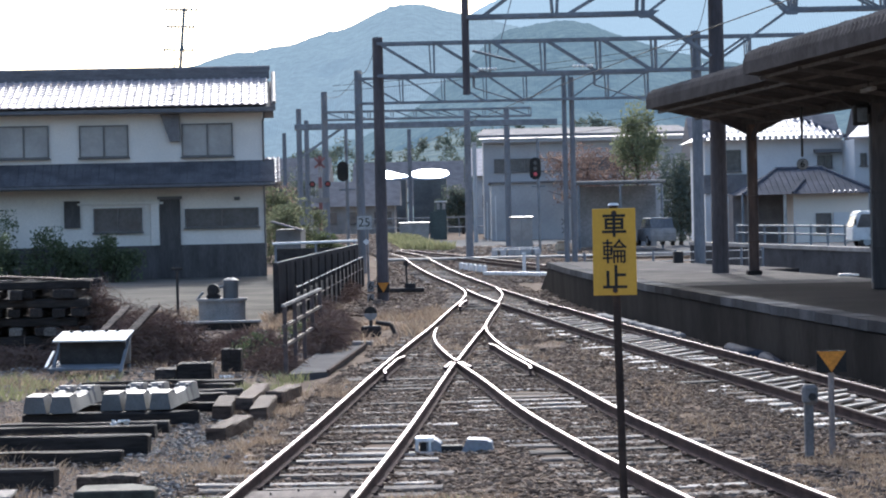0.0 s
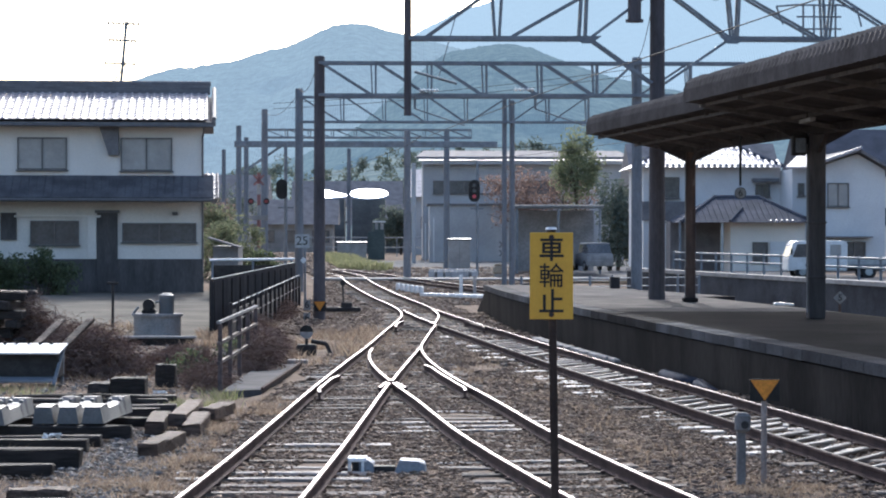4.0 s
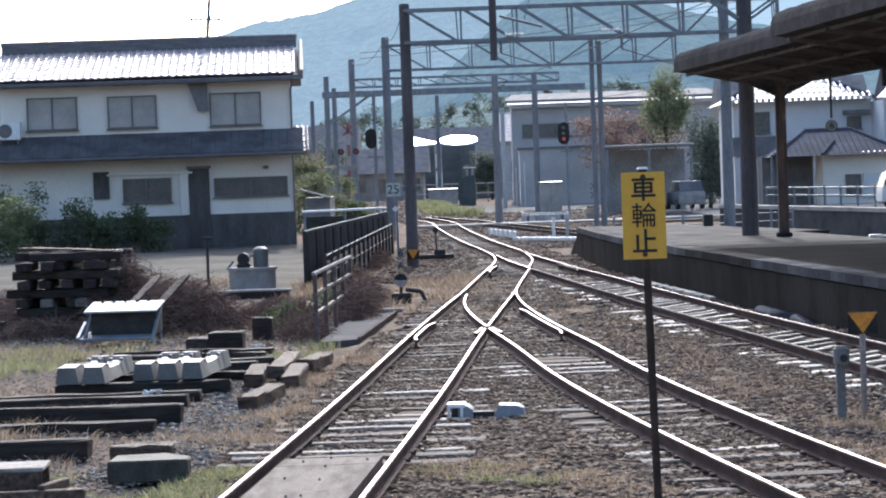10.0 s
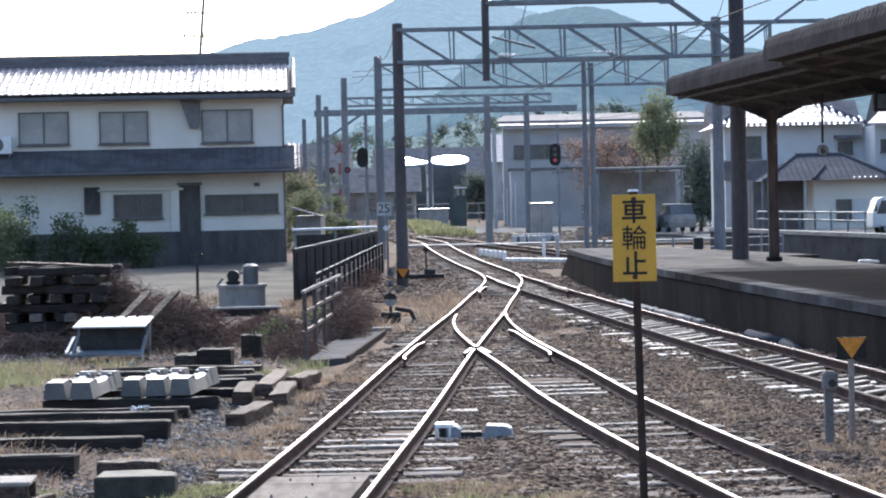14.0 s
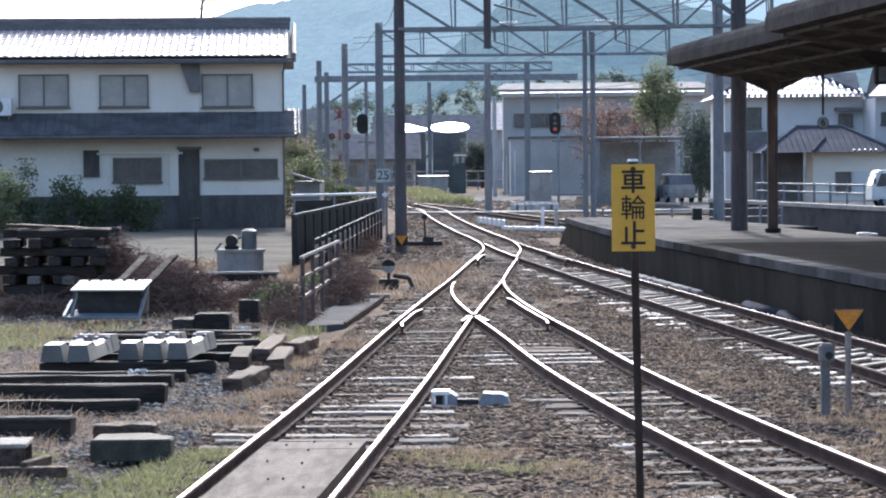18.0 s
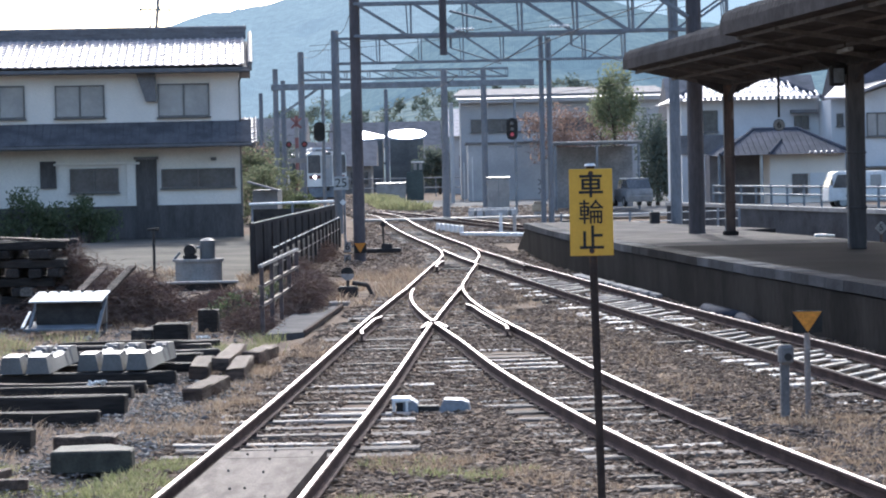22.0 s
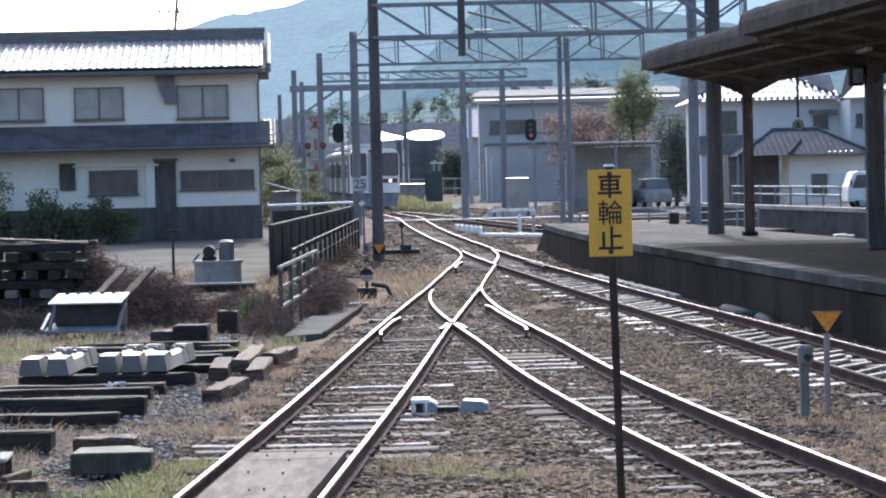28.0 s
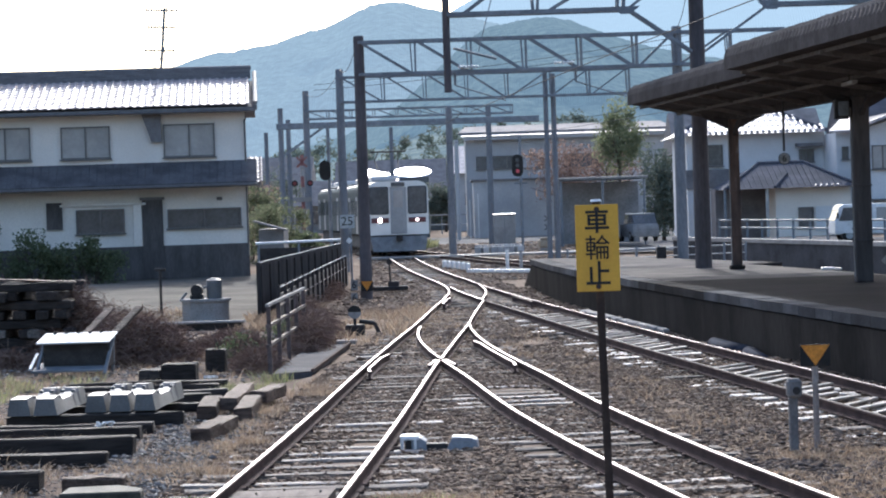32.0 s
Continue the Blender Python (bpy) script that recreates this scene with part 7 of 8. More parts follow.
bm = B(); bbox(bm, (1.8, 0, 0.36), (3.5, 0.9, 0.14), 0.02); part("chassis", bm, M_DARKSTEEL, tr)


def parked_car(at, rz, paint, label):
    """A small hatchback; it points along +x."""
    c_ = thing("parked_car", label, "car", at, "parked cars", rz=rz)
    bm = B()
    prism(bm, [(-1.65, -0.72, 0.25), (1.65, -0.72, 0.25), (1.7, -0.72, 0.55), (1.55, -0.72, 0.82), (0.8, -0.72, 0.92), (-1.62, -0.72, 0.95), (-1.7, -0.72, 0.6)], (0, 1.44, 0))
    bmesh.ops.bevel(bm, geom=list(bm.edges), offset=0.06, segments=2, affect="EDGES"); part("body", bm, paint, c_)
    bm = B(); prism(bm, [(-1.5, -0.64, 0.93), (0.82, -0.64, 0.9), (0.3, -0.6, 1.42), (-1.25, -0.6, 1.45)], (0, 1.24, 0)); part("glasshouse", bm, M_PANE_DARK, c_, "dark car windows")
    bm = B(); bbox(bm, (-0.48, 0, 1.47), (1.6, 1.24, 0.07), 0.03); part("roof", bm, paint, c_)
    for x in (-1.05, 1.05):
        for s in (-0.66, 0.66):
            bm = B(); rod(bm, (x, s - 0.08, 0.28), (x, s + 0.08, 0.28), 0.28, 16); wh = part("wheel", bm, M_BLACK, c_)
            bm = B(); rod(bm, (x, s - 0.09, 0.28), (x, s + 0.09, 0.28), 0.15, 12); part("rim", bm, M_GALV, wh)
    for s in (-0.5, 0.5):
        bm = B(); bbox(bm, (1.63, s, 0.68), (0.06, 0.28, 0.12), 0.02); part("headlight", bm, M_PANE, c_)


parked_car((10.2, 127.5, 0.33), 100, M_STEEL, "grey parked hatchback with dark windows")
parked_car((8.3, 128.2, 0.33), 96, M_STEEL, "grey parked hatchback with dark windows")


def hip_roof(bm, x0, x1, y0, y1, ze, zr, inset):
    ym = (y0 + y1) / 2
    v = [bm.verts.new(p) for p in ((x0, y0, ze), (x1, y0, ze), (x1, y1, ze), (x0, y1, ze), (x0 + inset, ym, zr), (x1 - inset, ym, zr))]
    for f in ((0, 1, 5, 4), (1, 2, 5), (2, 3, 4, 5), (3, 0, 4), (3, 2, 1, 0)):
        bm.faces.new([v[i] for i in f])


M_TILE_RED = mat("pale_glazed_tile", (0.60, 0.56, 0.56), (0.50, 0.47, 0.47), rough=0.42, scale=3, fine=25, bump=0.1, rnd=0.12, spec=0.9)
h2 = thing("far_house", "two-storey white house with a glinting tile roof", "house")
bm = B(); box(bm, (14.55, 115, 3.2), (6.5, 7, 5.0)); part("wall", bm, M_WALL_WHITE, h2)
bm = B(); hip_roof(bm, 10.8, 17.8, 110.7, 119.3, 5.45, 7.05, 3.0); part("roof_deck", bm, M_TILE_RED, h2)
ye, yr = 110.7, 114.9
for c_ in range(25):
    x = 10.85 + c_ * 0.276
    k = min(1.0, (x - 10.8 + 0.2) / 3.0, (17.9 - x) / 3.0)
    bm = B()
    n_ = 6
    for r in range(max(1, int(n_ * k))):
        s0, s1 = r / n_, (r + 1) / n_ + 0.02
        a = Vector((x + 0.13, ye + (yr - ye) * s0, 5.50 + 1.56 * s0 + 0.03)); b = Vector((x + 0.13, ye + (yr - ye) * s1, 5.50 + 1.56 * s1))
        rod(bm, a, b, 0.085, 6, 0.07)
    part("tile_column", bm, M_TILE_RED, h2)
bm = B(); rod(bm, (13.7, 115, 7.1), (14.9, 115, 7.1), 0.14, 8); rod(bm, (10.8, 110.7, 5.5), (13.8, 115, 7.12), 0.1, 8); rod(bm, (17.8, 110.7, 5.5), (14.8, 115, 7.12), 0.1, 8); part("ridge", bm, M_TILE_BLUE, h2)
window(h2, 16.58, 17.27, 4.07, 4.66, 111.5, M_PANE_DARK)
bm = B(); bar(bm, (16.4, 111.2, 4.86), (17.64, 111.2, 4.86), 0.5, 0.16); part("awning", bm, M_TILE_DARK, h2)
window(h2, 11.6, 13.0, 4.0, 5.0, 111.5, M_PANE_DARK)
bm = B(); box(bm, (12.4, 111.42, 3.4), (2.4, 0.12, 0.9)); part("balcony", bm, M_TILE_DARK, h2)

h3 = thing("single_storey_annex", "low house with a blue-grey hipped tile roof and an open garage", "house")
bm = B(); box(bm, (16.1, 107.0, 1.75), (3.3, 5, 2.3)); part("wall", bm, M_WALL, h3)
bm = B(); box(bm, (13.3, 108.6, 1.75), (2.3, 1.8, 2.3)); part("garage_wall", bm, M_TILE_DARK, h3, "dark inner wall of the garage")
bm = B(); hip_roof(bm, 12.15, 18.0, 103.6, 110.4, 2.84, 3.98, 1.9); part("roof", bm, M_TILE_BLUE, h3)
for c_ in range(22):
    x = 12.22 + c_ * 0.265
    k = min(1.0, max(0.12, (x - 12.15) / 1.9), max(0.12, (18.0 - x) / 1.9))
    bm = B(); rod(bm, (x, 103.58, 2.88), (x, 103.6 + 3.4 * k, 2.88 + 1.14 * k), 0.014, 6); part("tile_column", bm, M_TILE_BLUE, h3)
bm = B(); rod(bm, (14.0, 107, 4.0), (16.1, 107, 4.0), 0.09, 8); rod(bm, (12.15, 103.6, 2.88), (14.05, 107, 4.0), 0.07, 8); rod(bm, (18.0, 103.6, 2.88), (16.1, 107, 4.0), 0.07, 8); part("ridge", bm, M_TILE_BLUE, h3)
bm = B(); rod(bm, (14.3, 103.55, 2.90), (15.1, 105.4, 3.50), 0.06, 8); part("porch_ridge", bm, M_TILE_BLUE, h3)
for i in range(5):
    bm = B(); rod(bm, (16.1 + i * 0.24, 103.5, 2.88), (16.1 + i * 0.24, 103.62, 2.92), 0.06, 10); part("eave_tile_end", bm, M_TILE, h3)
window(h3, 15.42, 16.1, 1.0, 1.98, 104.5, M_PANE_DARK, leaves=1, sill=False)
bm = B(); box(bm, (16.55, 104.46, 1.45), (0.7, 0.06, 1.1)); part("door_leaf", bm, M_WALL_WHITE, h3)
bm = B(); rod(bm, (14.0, 103.9, 0.7), (14.0, 103.9, 2.85), 0.07, 8); part("porch_post", bm, M_GALV, h3)
bm = B(); rod(bm, (12.15, 103.9, 0.7), (12.15, 103.9, 2.85), 0.06, 8); part("porch_post", bm, M_STEEL, h3)

h4 = thing("far_house", "white gabled house with tall walls and a pale roof edge", "house")
bm = B(); prism(bm, [(18.75, 106, 0.6), (21.6, 106, 0.6), (21.6, 106, 5.2), (20.35, 106, 5.92), (18.75, 106, 5.4)], (0, 8, 0)); part("wall", bm, M_WALL_WHITE, h4)
bm = B(); box(bm, (18.3, 110.0, 3.0), (1.1, 4.0, 4.6)); part("wing_wall", bm, M_WALL_WHITE, h4)
bm = B(); bar(bm, (18.5, 109.6, 5.42), (20.4, 109.6, 6.1), 8.4, 0.12); part("roof", bm, M_TILE_DARK, h4)
bm = B(); bar(bm, (20.3, 109.6, 6.1), (22.1, 109.6, 5.05), 8.4, 0.12); part("roof", bm, M_TILE_DARK, h4)
bm = B(); bar(bm, (18.5, 105.3, 5.50), (20.4, 105.3, 6.18), 0.35, 0.12); part("verge_tiles", bm, M_TILE, h4)
bm = B(); prism(bm, [(17.35, 107.4, 5.3), (19.2, 107.4, 5.3), (19.2, 109.2, 6.0), (18.3, 109.2, 6.0)], (0, 0, 0.08)); part("front_roof", bm, M_TILE, h4)
bm = B(); rod(bm, (18.6, 105.95, 0.6), (18.6, 105.95, 5.3), 0.05, 8); part("downpipe", bm, M_STEEL, h4)
window(h4, 19.0, 19.96, 3.56, 4.62, 106, M_PANE)
window(h4, 18.0, 18.3, 4.08, 4.65, 108, M_PANE_DARK, leaves=1)
window(h4, 19.2, 20.72, 0.95, 1.99, 106, M_PANE_DARK, leaves=3)
bm = B(); bar(bm, (18.9, 105.7, 2.2), (20.95, 105.7, 2.2), 0.6, 0.06); part("awning", bm, M_TILE_DARK, h4)

# ---- buildings and trees beyond the crossing ----
M_GLINT = mat("glinting_sheet_metal", (0.80, 0.80, 0.82), (0.72, 0.72, 0.74), rough=0.3, metal=1.0, scale=0.6, fine=4, bump=0.02)
M_PALEWALL = mat("pale_grey_panel_wall", (0.43, 0.43, 0.425), (0.35, 0.35, 0.35), grain=0.15, rough=0.9, scale=0.5, fine=8, bump=0.05)
wk = thing("workshop", "pale two-storey workshop with a bright roof edge", "building")
bm = B(); box(bm, (4.95, 174, 2.1), (6.1, 8, 4.4)); part("lower_wall", bm, M_PALEWALL, wk)
bm = B(); box(bm, (9.2, 186, 4.0), (15.4, 10, 8.0)); part("upper_wall", bm, M_PALEWALL, wk)
bm = B(); bbox(bm, (4.95, 174, 4.36), (6.4, 8.4, 0.14), 0.02); part("lower_roof", bm, M_TILE_DARK, wk)
bm = B(); prism(bm, [(1.0, 180.5, 7.96), (17.4, 180.5, 7.96), (16.8, 186, 8.6), (1.6, 186, 8.6)], (0, 0, 0.16)); part("upper_roof", bm, M_TILE_DARK, wk)
# narrow metal strip added along the eave to carry the sun's glint
bm = B(); prism(bm, [(1.2, 180.1, 7.78), (17.2, 180.1, 7.78), (17.2, 180.5, 7.93), (1.2, 180.5, 7.93)], (0, 0, 0.05)); part("eave_sheet", bm, M_GLINT, wk, "shining metal eave sheet")
bm = B(); bar(bm, (1.4, 180.3, 7.63), (17.2, 180.3, 7.63), 0.2, 0.2); part("fascia", bm, M_PALEWALL, wk)
window(wk, 2.3, 7.0, 5.3, 6.3, 181, M_PANE_DARK, leaves=4)
window(wk, 9.0, 12.0, 5.2, 6.3, 181, M_PANE_DARK, leaves=3)
bm = B(); rod(bm, (0.75, 166, -0.1), (0.75, 166, 7.2), 0.16, 10); part("vent_pipe", bm, M_PALEWALL, wk)
bm = B(); bar(bm, (1.6, 169.5, 0.1), (1.6, 169.5, 3.0), 0.06, 0.06); bar(bm, (2.2, 169.5, 0.1), (2.2, 169.5, 3.4), 0.06, 0.06); part("pipe", bm, M_WHITE, wk)

M_CPDARK = mat("grey_carport_lining", (0.30, 0.30, 0.305), (0.22, 0.222, 0.226), rough=0.9, scale=1, fine=10, bump=0.1)
cp = thing("carport", "shaded open carport with a pale roof edge", "carport")
bm = B(); bbox(bm, (8.6, 134, 3.8), (5.0, 6.0, 0.09), 0.02); part("roof", bm, M_STEEL, cp)
bm = B(); prism(bm, [(6.1, 130.9, 3.85), (11.1, 130.9, 3.85), (11.1, 131.0, 3.88), (6.1, 131.0, 3.88)], (0, 0, 0.03)); part("eave_sheet", bm, M_CONC, cp)
bm = B(); box(bm, (8.6, 136.8, 1.9), (4.8, 0.1, 3.5)); part("back_wall", bm, M_CPDARK, cp)
for x_ in (6.3, 8.6, 10.9):
    bm = B(); rod(bm, (x_, 131.2, 0), (x_, 131.2, 3.7), 0.07, 8); part("post", bm, M_STEEL, cp)
M_SHEDDARK = mat("dark_shed_cladding", (0.13, 0.14, 0.14), (0.09, 0.097, 0.10), rough=0.9, scale=1, fine=10, bump=0.1)


def vault(x0, x1, y_, z_, outline, label):
    """Shed whose metal roof, cut to the sun glint's shape, leans towards the line; outline: half widths and slopes of
    the sheet.
    """
    v = thing("glint_roof_shed", label, "shed", (0, y_, 0), "vaulted sheds")
    bm = B(); box(bm, ((x0 + x1) / 2, 2.9, z_ / 2), (x1 - x0 - 0.5, 4.6, z_)); part("wall", bm, M_SHEDDARK, v)
    bm = B()
    sl = radians(20.5)
    prism(bm, [(px_, 1.6 + s * math.cos(sl), z_ + 0.4 + s * math.sin(sl)) for px_, s in outline], (0, 0.05, 0.12))
    part("roof", bm, M_GLINT, v)


vault(-5.0, -1.4, 220.5, 5.45, [(-3.2 + 1.78 * math.cos(radians(a)), 1.28 * math.sin(radians(a))) for a in range(0, 360, 15)], "shed with a flat metal roof cut to a sun glint's outline")
vault(-8.6, -5.2, 220.5, 5.45, [(-7.75, -1.25), (-6.6, -1.1), (-5.4, -0.75), (-5.2, -0.45), (-6.2, 0.25), (-7.0, 0.9), (-7.75, 1.2)], "shed with a sloped metal roof cut to a sun glint's outline")
M_GREENHUT = mat("faded_green_paint", (0.085, 0.108, 0.10), (0.06, 0.078, 0.074), rough=0.7, scale=1, fine=10, bump=0.1)
hut = thing("green_hut", "small green trackside hut with a white top", "hut", (-2.0, 182, 0.2))
bm = B(); bbox(bm, (-0.05, 0, 1.0), (1.3, 1.6, 2.4), 0.03); part("wall", bm, M_GREENHUT, hut)
bm = B(); bbox(bm, (0.19, -0.5, 2.56), (0.8, 0.5, 0.74), 0.03); part("cab", bm, M_GREENHUT, hut)
bm = B(); bbox(bm, (0.19, -0.55, 2.96), (0.95, 0.8, 0.1), 0.02); part("roof", bm, M_WHITE, hut, "white roof sheet")
bm = B(); bbox(bm, (-0.02, -0.77, 2.62), (0.24, 0.04, 0.5), 0.01); part("window", bm, M_CONC, hut)
bm = B(); bbox(bm, (0.4, -0.77, 2.62), (0.24, 0.04, 0.5), 0.01); part("window", bm, M_CONC, hut)
for x_, y_, w_, d_, h_, m_, rf in ((-9.5, 205, 7, 6, 3.0, M_CONC, M_TILE_DARK), (-1.0, 235, 8, 6, 3.0, M_SHEDDARK, M_TILE_DARK), (-17, 215, 9, 7, 5.0, M_PALEWALL, M_TILE_DARK), (-24, 190, 10, 8, 5.5, M_WALL, M_TILE_DARK), (5.5, 215, 9, 7, 5.5, M_PALEWALL, M_TILE), (20, 160, 9, 8, 5.5, M_WALL_WHITE, M_TILE_DARK), (28, 140, 9, 8, 5.6, M_WALL, M_TILE_BLUE), (-6, 258, 11, 8, 5.0, M_WALL, M_TILE_DARK), (13, 255, 12, 8, 5.5, M_PALEWALL, M_TILE)):
    hh = thing("distant_house", "distant low house with a tiled roof", "house", (x_, y_, 0), "distant houses")
    bm = B(); box(bm, (0, 0, h_ / 2), (w_, d_, h_)); part("wall", bm, m_, hh)
    bm = B(); prism(bm, [(-w_ / 2 - 0.5, -d_ / 2 - 0.6, h_), (-w_ / 2 - 0.5, 0, h_ + d_ * 0.36), (-w_ / 2 - 0.5, d_ / 2 + 0.6, h_)], (w_ + 1, 0, 0)); part("roof", bm, rf, hh)
    for i in range(3):
        window(hh, -w_ / 2 + 0.6 + i * w_ / 3, -w_ / 2 + 0.6 + i * w_ / 3 + 1.5, h_ * 0.5, h_ * 0.5 + 1.0, -d_ / 2, M_PANE_DARK)

# leaves of trees far off: the haze is put into this paler colour
M_LEAF_HAZED = island_mat("hazed_leaf", [(0.115, 0.14, 0.115), (0.14, 0.165, 0.135), (0.10, 0.125, 0.105), (0.165, 0.165, 0.13)], 0.9, through_light=0.4)
# brighter leaf copy: sun through the crown is put into the colour
M_LEAF_SUNLIT = island_mat("sunlit_green_leaf", [(0.15, 0.175, 0.10), (0.195, 0.215, 0.125), (0.125, 0.15, 0.09), (0.22, 0.22, 0.135)], 0.8, through_light=0.55)
tree("leafy_tree", "pale green leafy tree behind the line", (10.9, 150, 0), 8.9, (1.9, 1.9, 2.4), 5600, 0.11, M_LEAF_SUNLIT, 61)
tree("leafy_tree", "pale green leafy tree behind the houses", (16.6, 152, 0), 7.6, (1.6, 1.6, 1.9), 5000, 0.11, M_LEAF_SUNLIT, 62)
tree("autumn_tree", "tree with thin russet autumn leaves", (8.6, 167, 0), 7.2, (3.6, 2.0, 2.3), 4200, 0.1, M_LEAF_AUTUMN, 63)
tree("autumn_tree", "tree with thin russet autumn leaves", (11.2, 167.5, 0), 6.6, (2.6, 1.6, 2.2), 2800, 0.1, M_LEAF_AUTUMN, 64)
tree("dark_evergreen", "dark narrow evergreen tree", (12.7, 140, 0), 5.7, (1.45, 1.3, 2.75), 7500, 0.11, M_LEAF_HAZED, 65)
tree("dark_evergreen", "dark evergreen tree behind the sheds", (-0.2, 214, 0), 4.6, (2.4, 2.0, 1.8), 5000, 0.13, M_LEAF_HAZED, 66)
tree("dark_evergreen", "dark evergreen trees behind the crossing", (-14.5, 185, 0), 6.0, (3.0, 2.0, 2.6), 5000, 0.14, M_LEAF_HAZED, 67)
rg_ = np.random.default_rng(77)
for i in range(26):
    x_ = -34 + i * 3.1 + rg_.uniform(-1.5, 1.5)
    tree("distant_tree", "distant tree at the foot of the hill", (x_, 268 + rg_.uniform(-8, 25), 0), rg_.uniform(5, 9), (rg_.uniform(2, 3.2), 2.5, rg_.uniform(2, 3)), 2600, 0.17, (M_LEAF_HAZED, M_LEAF_PALE, M_LEAF_HAZED)[i % 3], 80 + i)
# trees that cover the terraced slope behind the houses
rg_ = np.random.default_rng(131)
tv, tf = [], []
for i in range(150):
    x_, y_ = rg_.uniform(-60, 60), rg_.uniform(258, 312)
    s_ = 1 - (330 - y_) / 110
    top_ = 8.5 + 5.5 * math.exp(-((x_ - 8) / 26) ** 2)
    z_ = top_ * (1 - (1 - s_) ** 1.4) - 2 * (1 - s_)
    rr = rg_.uniform(0.9, 2.0)
    v_, f_ = leaves(rg_, (x_, y_, z_ + rr * 0.7), (rr * 1.2, rr, rr), 330, 0.2, 9)
    o_ = len(tv)
    tv += v_
    tf += [tuple(k + o_ for k in q) for q in f_]
tagged(new("hillside_trees", shape_mesh("hillside_trees", tv, tf, M_LEAF_HAZED)), "hazy mixed trees on the slope behind the houses", "trees", kind="stuff")
vf = thing("verge_fence", "long low grey fence along the far road", "fence")
for i in range(22):
    bm = B(); rod(bm, (-8 + i * 1.5, 196, 0), (-8 + i * 1.5, 196, 1.95), 0.05, 6); part("post", bm, M_STEEL, vf)
for z in (1.9, 1.1):
    bm = B(); rod(bm, (-8, 196, z), (23.5, 196, z), 0.05, 6); part("rail", bm, M_STEEL, vf)

# ---- overhead wires ----
def wire(name, pts, r, label):
    cu = bpy.data.curves.new(name, "CURVE")
    cu.dimensions, cu.bevel_depth, cu.bevel_resolution = "3D", r, 1
    s = cu.splines.new("POLY")
    s.points.add(len(pts) - 1)
    for p, q in zip(s.points, pts):
        p.co = (*q, 1)
    tmp = new("tmp", cu)
    bpy.context.view_layer.update()
    me = bpy.data.meshes.new_from_object(tmp.evaluated_get(bpy.context.evaluated_depsgraph_get()))
    bpy.data.objects.remove(tmp)
    me.materials.clear(); me.materials.append(M_DARKSTEEL)
    return tagged(new(name, me), label, "wire", "overhead wires")


for line, y0, y1, z in ((LINE_M, 4, 71, 5.25), (LINE_T, 20, 140, 5.3)):
    wire("contact_wire", [(line(y), y, z + rise(y)) for y in np.arange(y0, y1, 3.0)], 0.009, "thin overhead contact wire above the track")
wire("contact_wire", [(LINE_A(y), y, 5.3 + rise(y)) for y in np.arange(71, 230, 4.0)], 0.011, "thin overhead contact wire above the far curve")
for y0, y1, x0, x1, z0, z1 in ((71, 96, -2.5, -4.2, 7.7, 8.2), (96, 121, -4.2, -7.05, 8.1, 8.5), (59.2, 71, 6.35, 7.0, 9.1, 7.6)):
    wire("feeder_wire", [(x0 + (x1 - x0) * s, y0 + (y1 - y0) * s, z0 + (z1 - z0) * s - 0.5 * 4 * s * (1 - s)) for s in np.linspace(0, 1, 10)], 0.01, "sagging feeder wire between the masts")
for z in (8.35, 8.1):
    wire("service_cable", [(-6 + 2.0 * i, 110 - 2.4 * i, z + 0.06 * i - 0.012 * i * (8 - i)) for i in range(9)], 0.012, "pale sagging cable across the yard")
wire("service_cable", [(-3 + 2.2 * i, 150, 9.0 - 0.02 * i * (8 - i) * 4) for i in range(9)], 0.02, "sagging service cable over the yard")

# ---- small things on and beside the platform ----
# tube colour darkened to hold the platform's shade
M_TUBE = mat("shaded_blue_plastic", (0.042, 0.048, 0.064), (0.026, 0.03, 0.042), rough=0.9, spec=0.03, scale=3, fine=20, bump=0.3)
tb = thing("drain_tube", "flattened blue-grey plastic tube at the platform foot, darkened for shade", "tube", (0, 0, -0.16))
bm = B(); rod(bm, (4.72, 42.7, 0.02), (5.0, 39.9, 0.02), 0.13, 14); part("tube", bm, M_TUBE, tb, smooth=True).scale = (1, 1, 0.8)
bm = B(); rod(bm, (5.0, 39.9, 0.02), (5.14, 38.4, -0.02), 0.13, 14, 0.03); part("tapered_end", bm, M_TUBE, tb, smooth=True).scale = (1, 1, 0.8)
# pale blocks stand in for sunlit gravel debris at the platform foot
ct = thing("foot_debris_strip", "pale blocks for the sunlit debris along the platform foot", "cable trough")
for i in range(10):
    y = 56.2 - i * 1.0
    bm = B(); bbox(bm, (3.22 + i * 0.11, y, -0.125), (0.24 - 0.012 * i, random.uniform(0.8, 0.97), 0.08), 0.015, rz=5 + random.uniform(-3, 3)); part("lid", bm, M_CONC, ct)
bg = thing("white_bag", "crumpled white plastic bag on the platform", "bag", (8.68, 54.46, PLAT_Z))
bm = B(); bbox(bm, (0, 0, 0.03), (0.3, 0.3, 0.07), 0.025); bbox(bm, (0.22, 0.05, 0.02), (0.2, 0.2, 0.05), 0.02); part("bag", bm, M_WHITE, bg)
ds = thing("diamond_sign", "small white diamond sign reading 5 on a dark post", "sign", (9.70, 52.5, 0))
bm = B(); rod(bm, (0, 0.03, -0.3), (0, 0.03, 1.0), 0.03, 8); part("post", bm, M_POST, ds)
bm = B(); bbox(bm, (0, 0, 0.97), (0.21, 0.012, 0.21), 0.003, ry=45); dp = part("plate", bm, M_CONC, ds)
letters("5", 0.2, (0, -0.012, 0.97), M_BLACK, ds, "numeral")
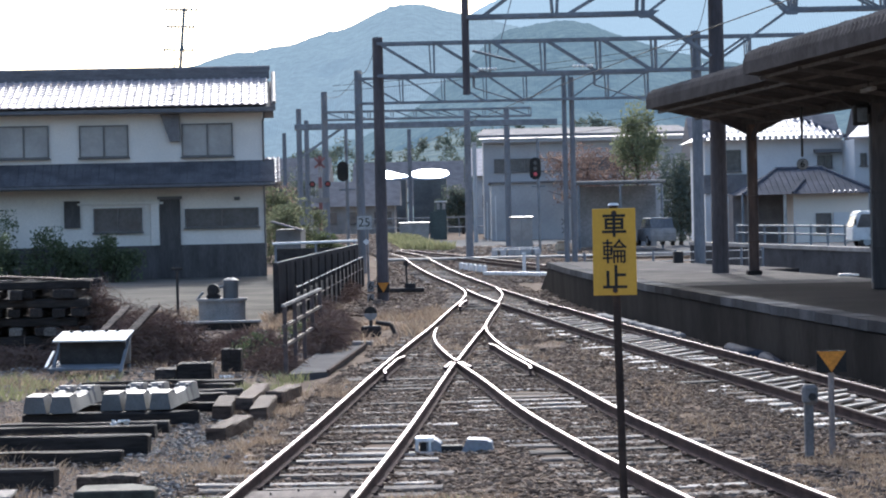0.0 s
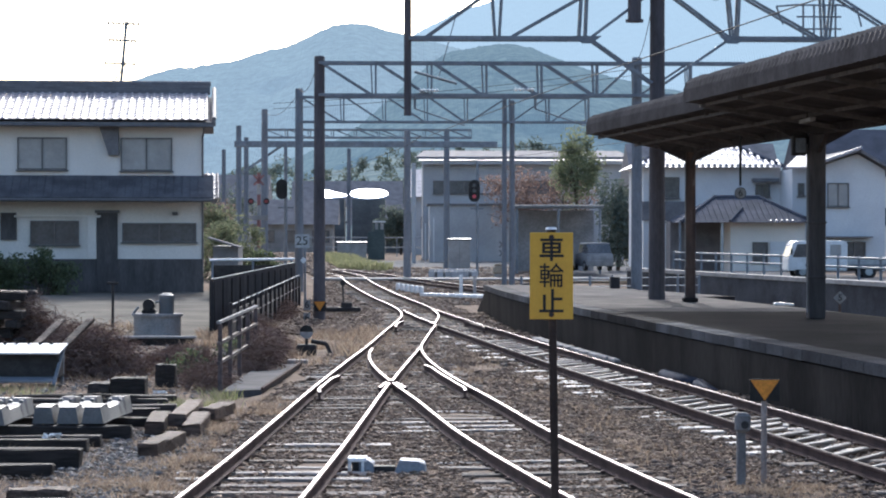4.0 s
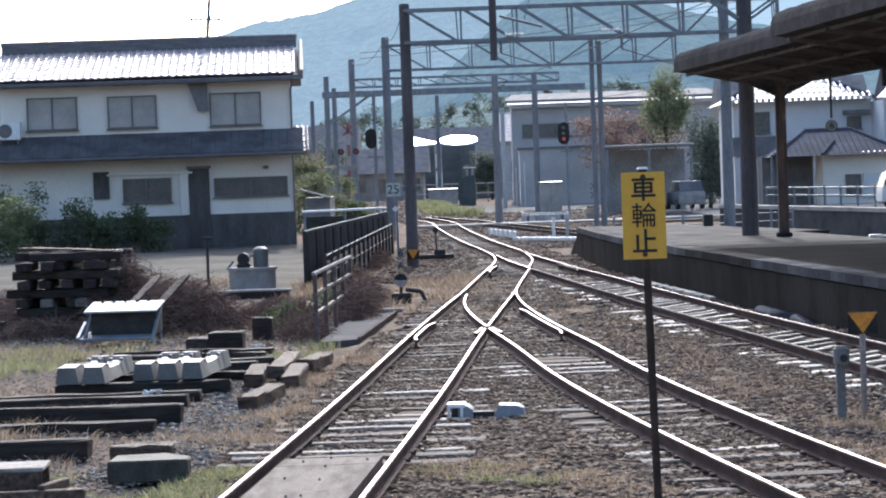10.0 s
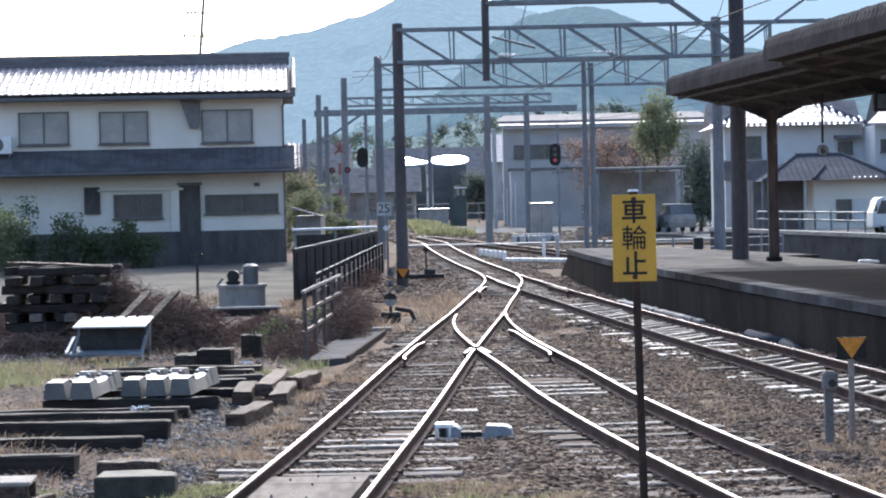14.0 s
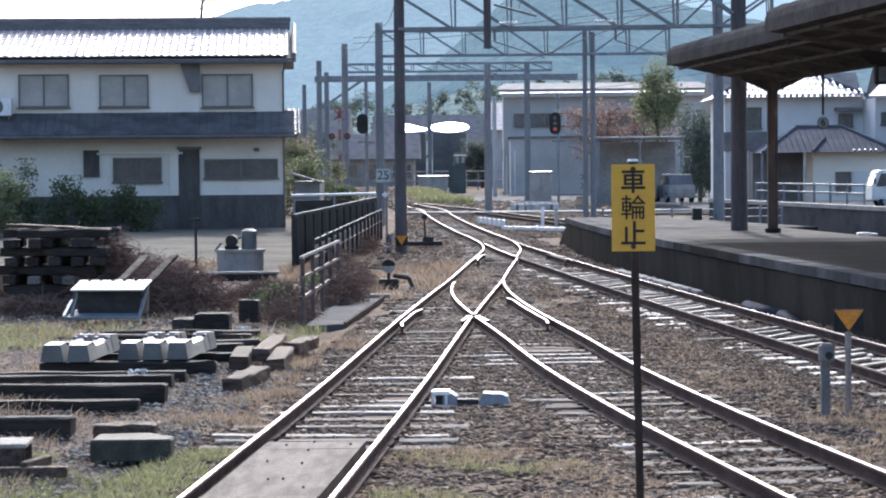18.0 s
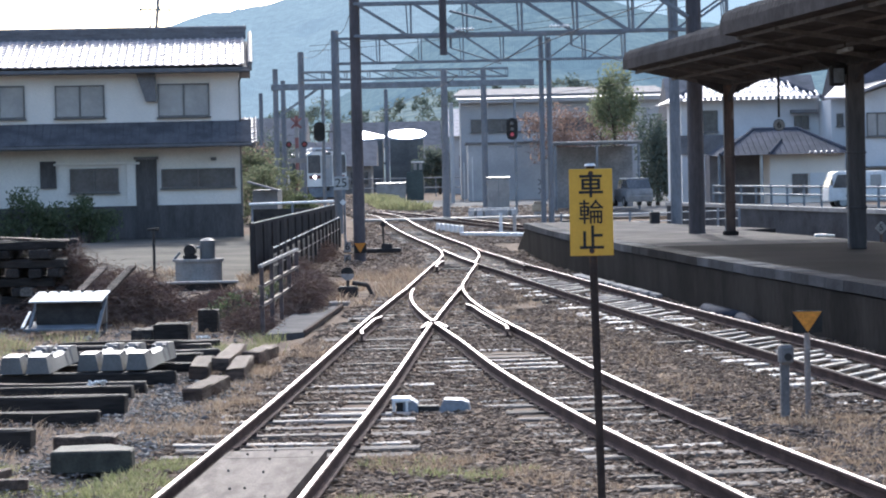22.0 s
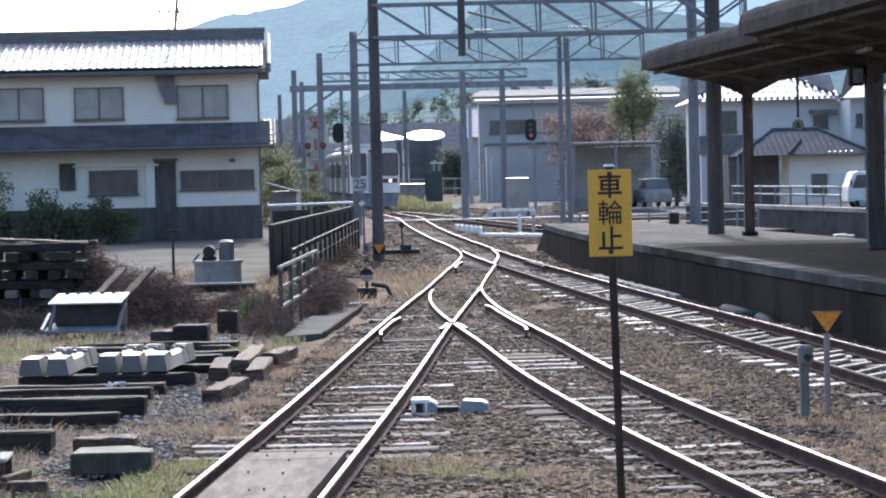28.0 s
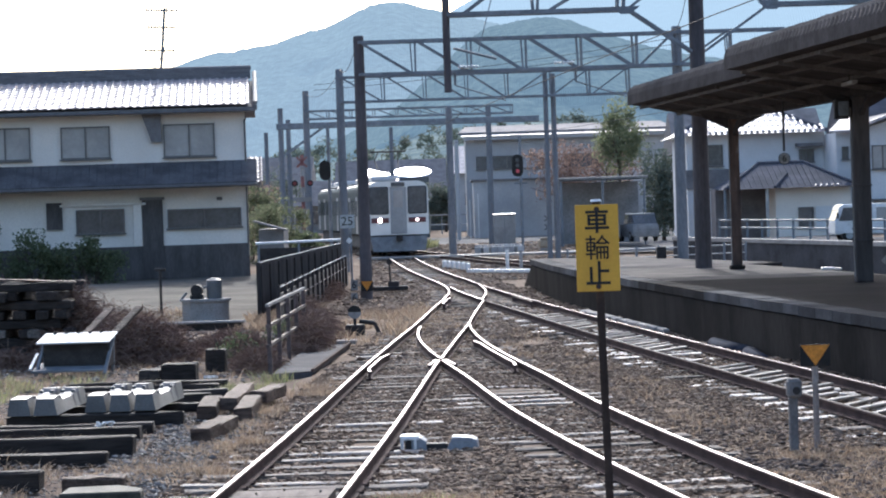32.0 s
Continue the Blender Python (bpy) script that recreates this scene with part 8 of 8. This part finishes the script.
gm = thing("crossing_gate_box", "faded cream covered crossing gate machine", "gate machine", (4.95, 122, 0.1))
M_CREAM = mat("faded_cream_cover", (0.40, 0.33, 0.24), (0.31, 0.25, 0.18), rough=0.8, scale=3, fine=20, bump=0.1)
bm = B(); bbox(bm, (0, 0, 0.35), (0.7, 0.5, 0.5), 0.12); part("case", bm, M_CREAM, gm)
bm = B(); bbox(bm, (0.0, 0, 0.62), (0.5, 0.42, 0.12), 0.05); part("lid", bm, M_CREAM, gm)
bm = B(); bbox(bm, (0, 0, 0.05), (0.5, 0.4, 0.2), 0.02); part("foot", bm, M_CONC, gm)
xs_ = thing("crossing_cross", "small white cross sign on a thin post", "sign", (5.15, 123, 0.1))
bm = B(); rod(bm, (0, 0.03, 0), (0, 0.03, 1.9), 0.03, 8); part("post", bm, M_STEEL, xs_)
for z in (1.65, 1.2):
    for a in (45, -45):
        bm = B(); bbox(bm, (0, -0.004 * (a > 0), z), (0.44, 0.012, 0.07), 0.003, ry=a); part("cross_arm", bm, M_CONC_NEW, xs_)


# ---- what moves: the train comes in on the far curve and slows down ----
def along(s0, back):
    """The point on the line that lies back metres behind the front at y = s0, and the turn there."""
    y, left = s0, back
    while left > 0:
        d = min(left, 0.5)
        dx = LINE_A(y + d) - LINE_A(y)
        y += d / math.hypot(1, dx / d)
        left -= d
    return Vector((LINE_A(y), y, rise(y)))


def motions():
    front = [(0.0, 460), (8.0, 350), (14.0, 268), (17.0, 231), (18.0, 219), (19.0, 208), (20.0, 198), (21.0, 187), (22.0, 176.5), (23.0, 168), (24.0, 162), (25.0, 156.5), (26.0, 151), (27.0, 145), (28.0, 138.3), (29.0, 130.5), (30.0, 123), (31.0, 118), (32.0, 114.6)]
    for car, gap in ((car_1, 0.0), (car_2, 20.9)):
        rows = []
        for t, y in front:
            a, b = along(y, gap + 0.01), along(y, gap + 17.0)
            d = b - a
            rows.append((t, pose(a.x, a.y, a.z, 0, 0, -math.degrees(math.atan2(d.x, d.y)))))
        walk(car, rows)


motions()
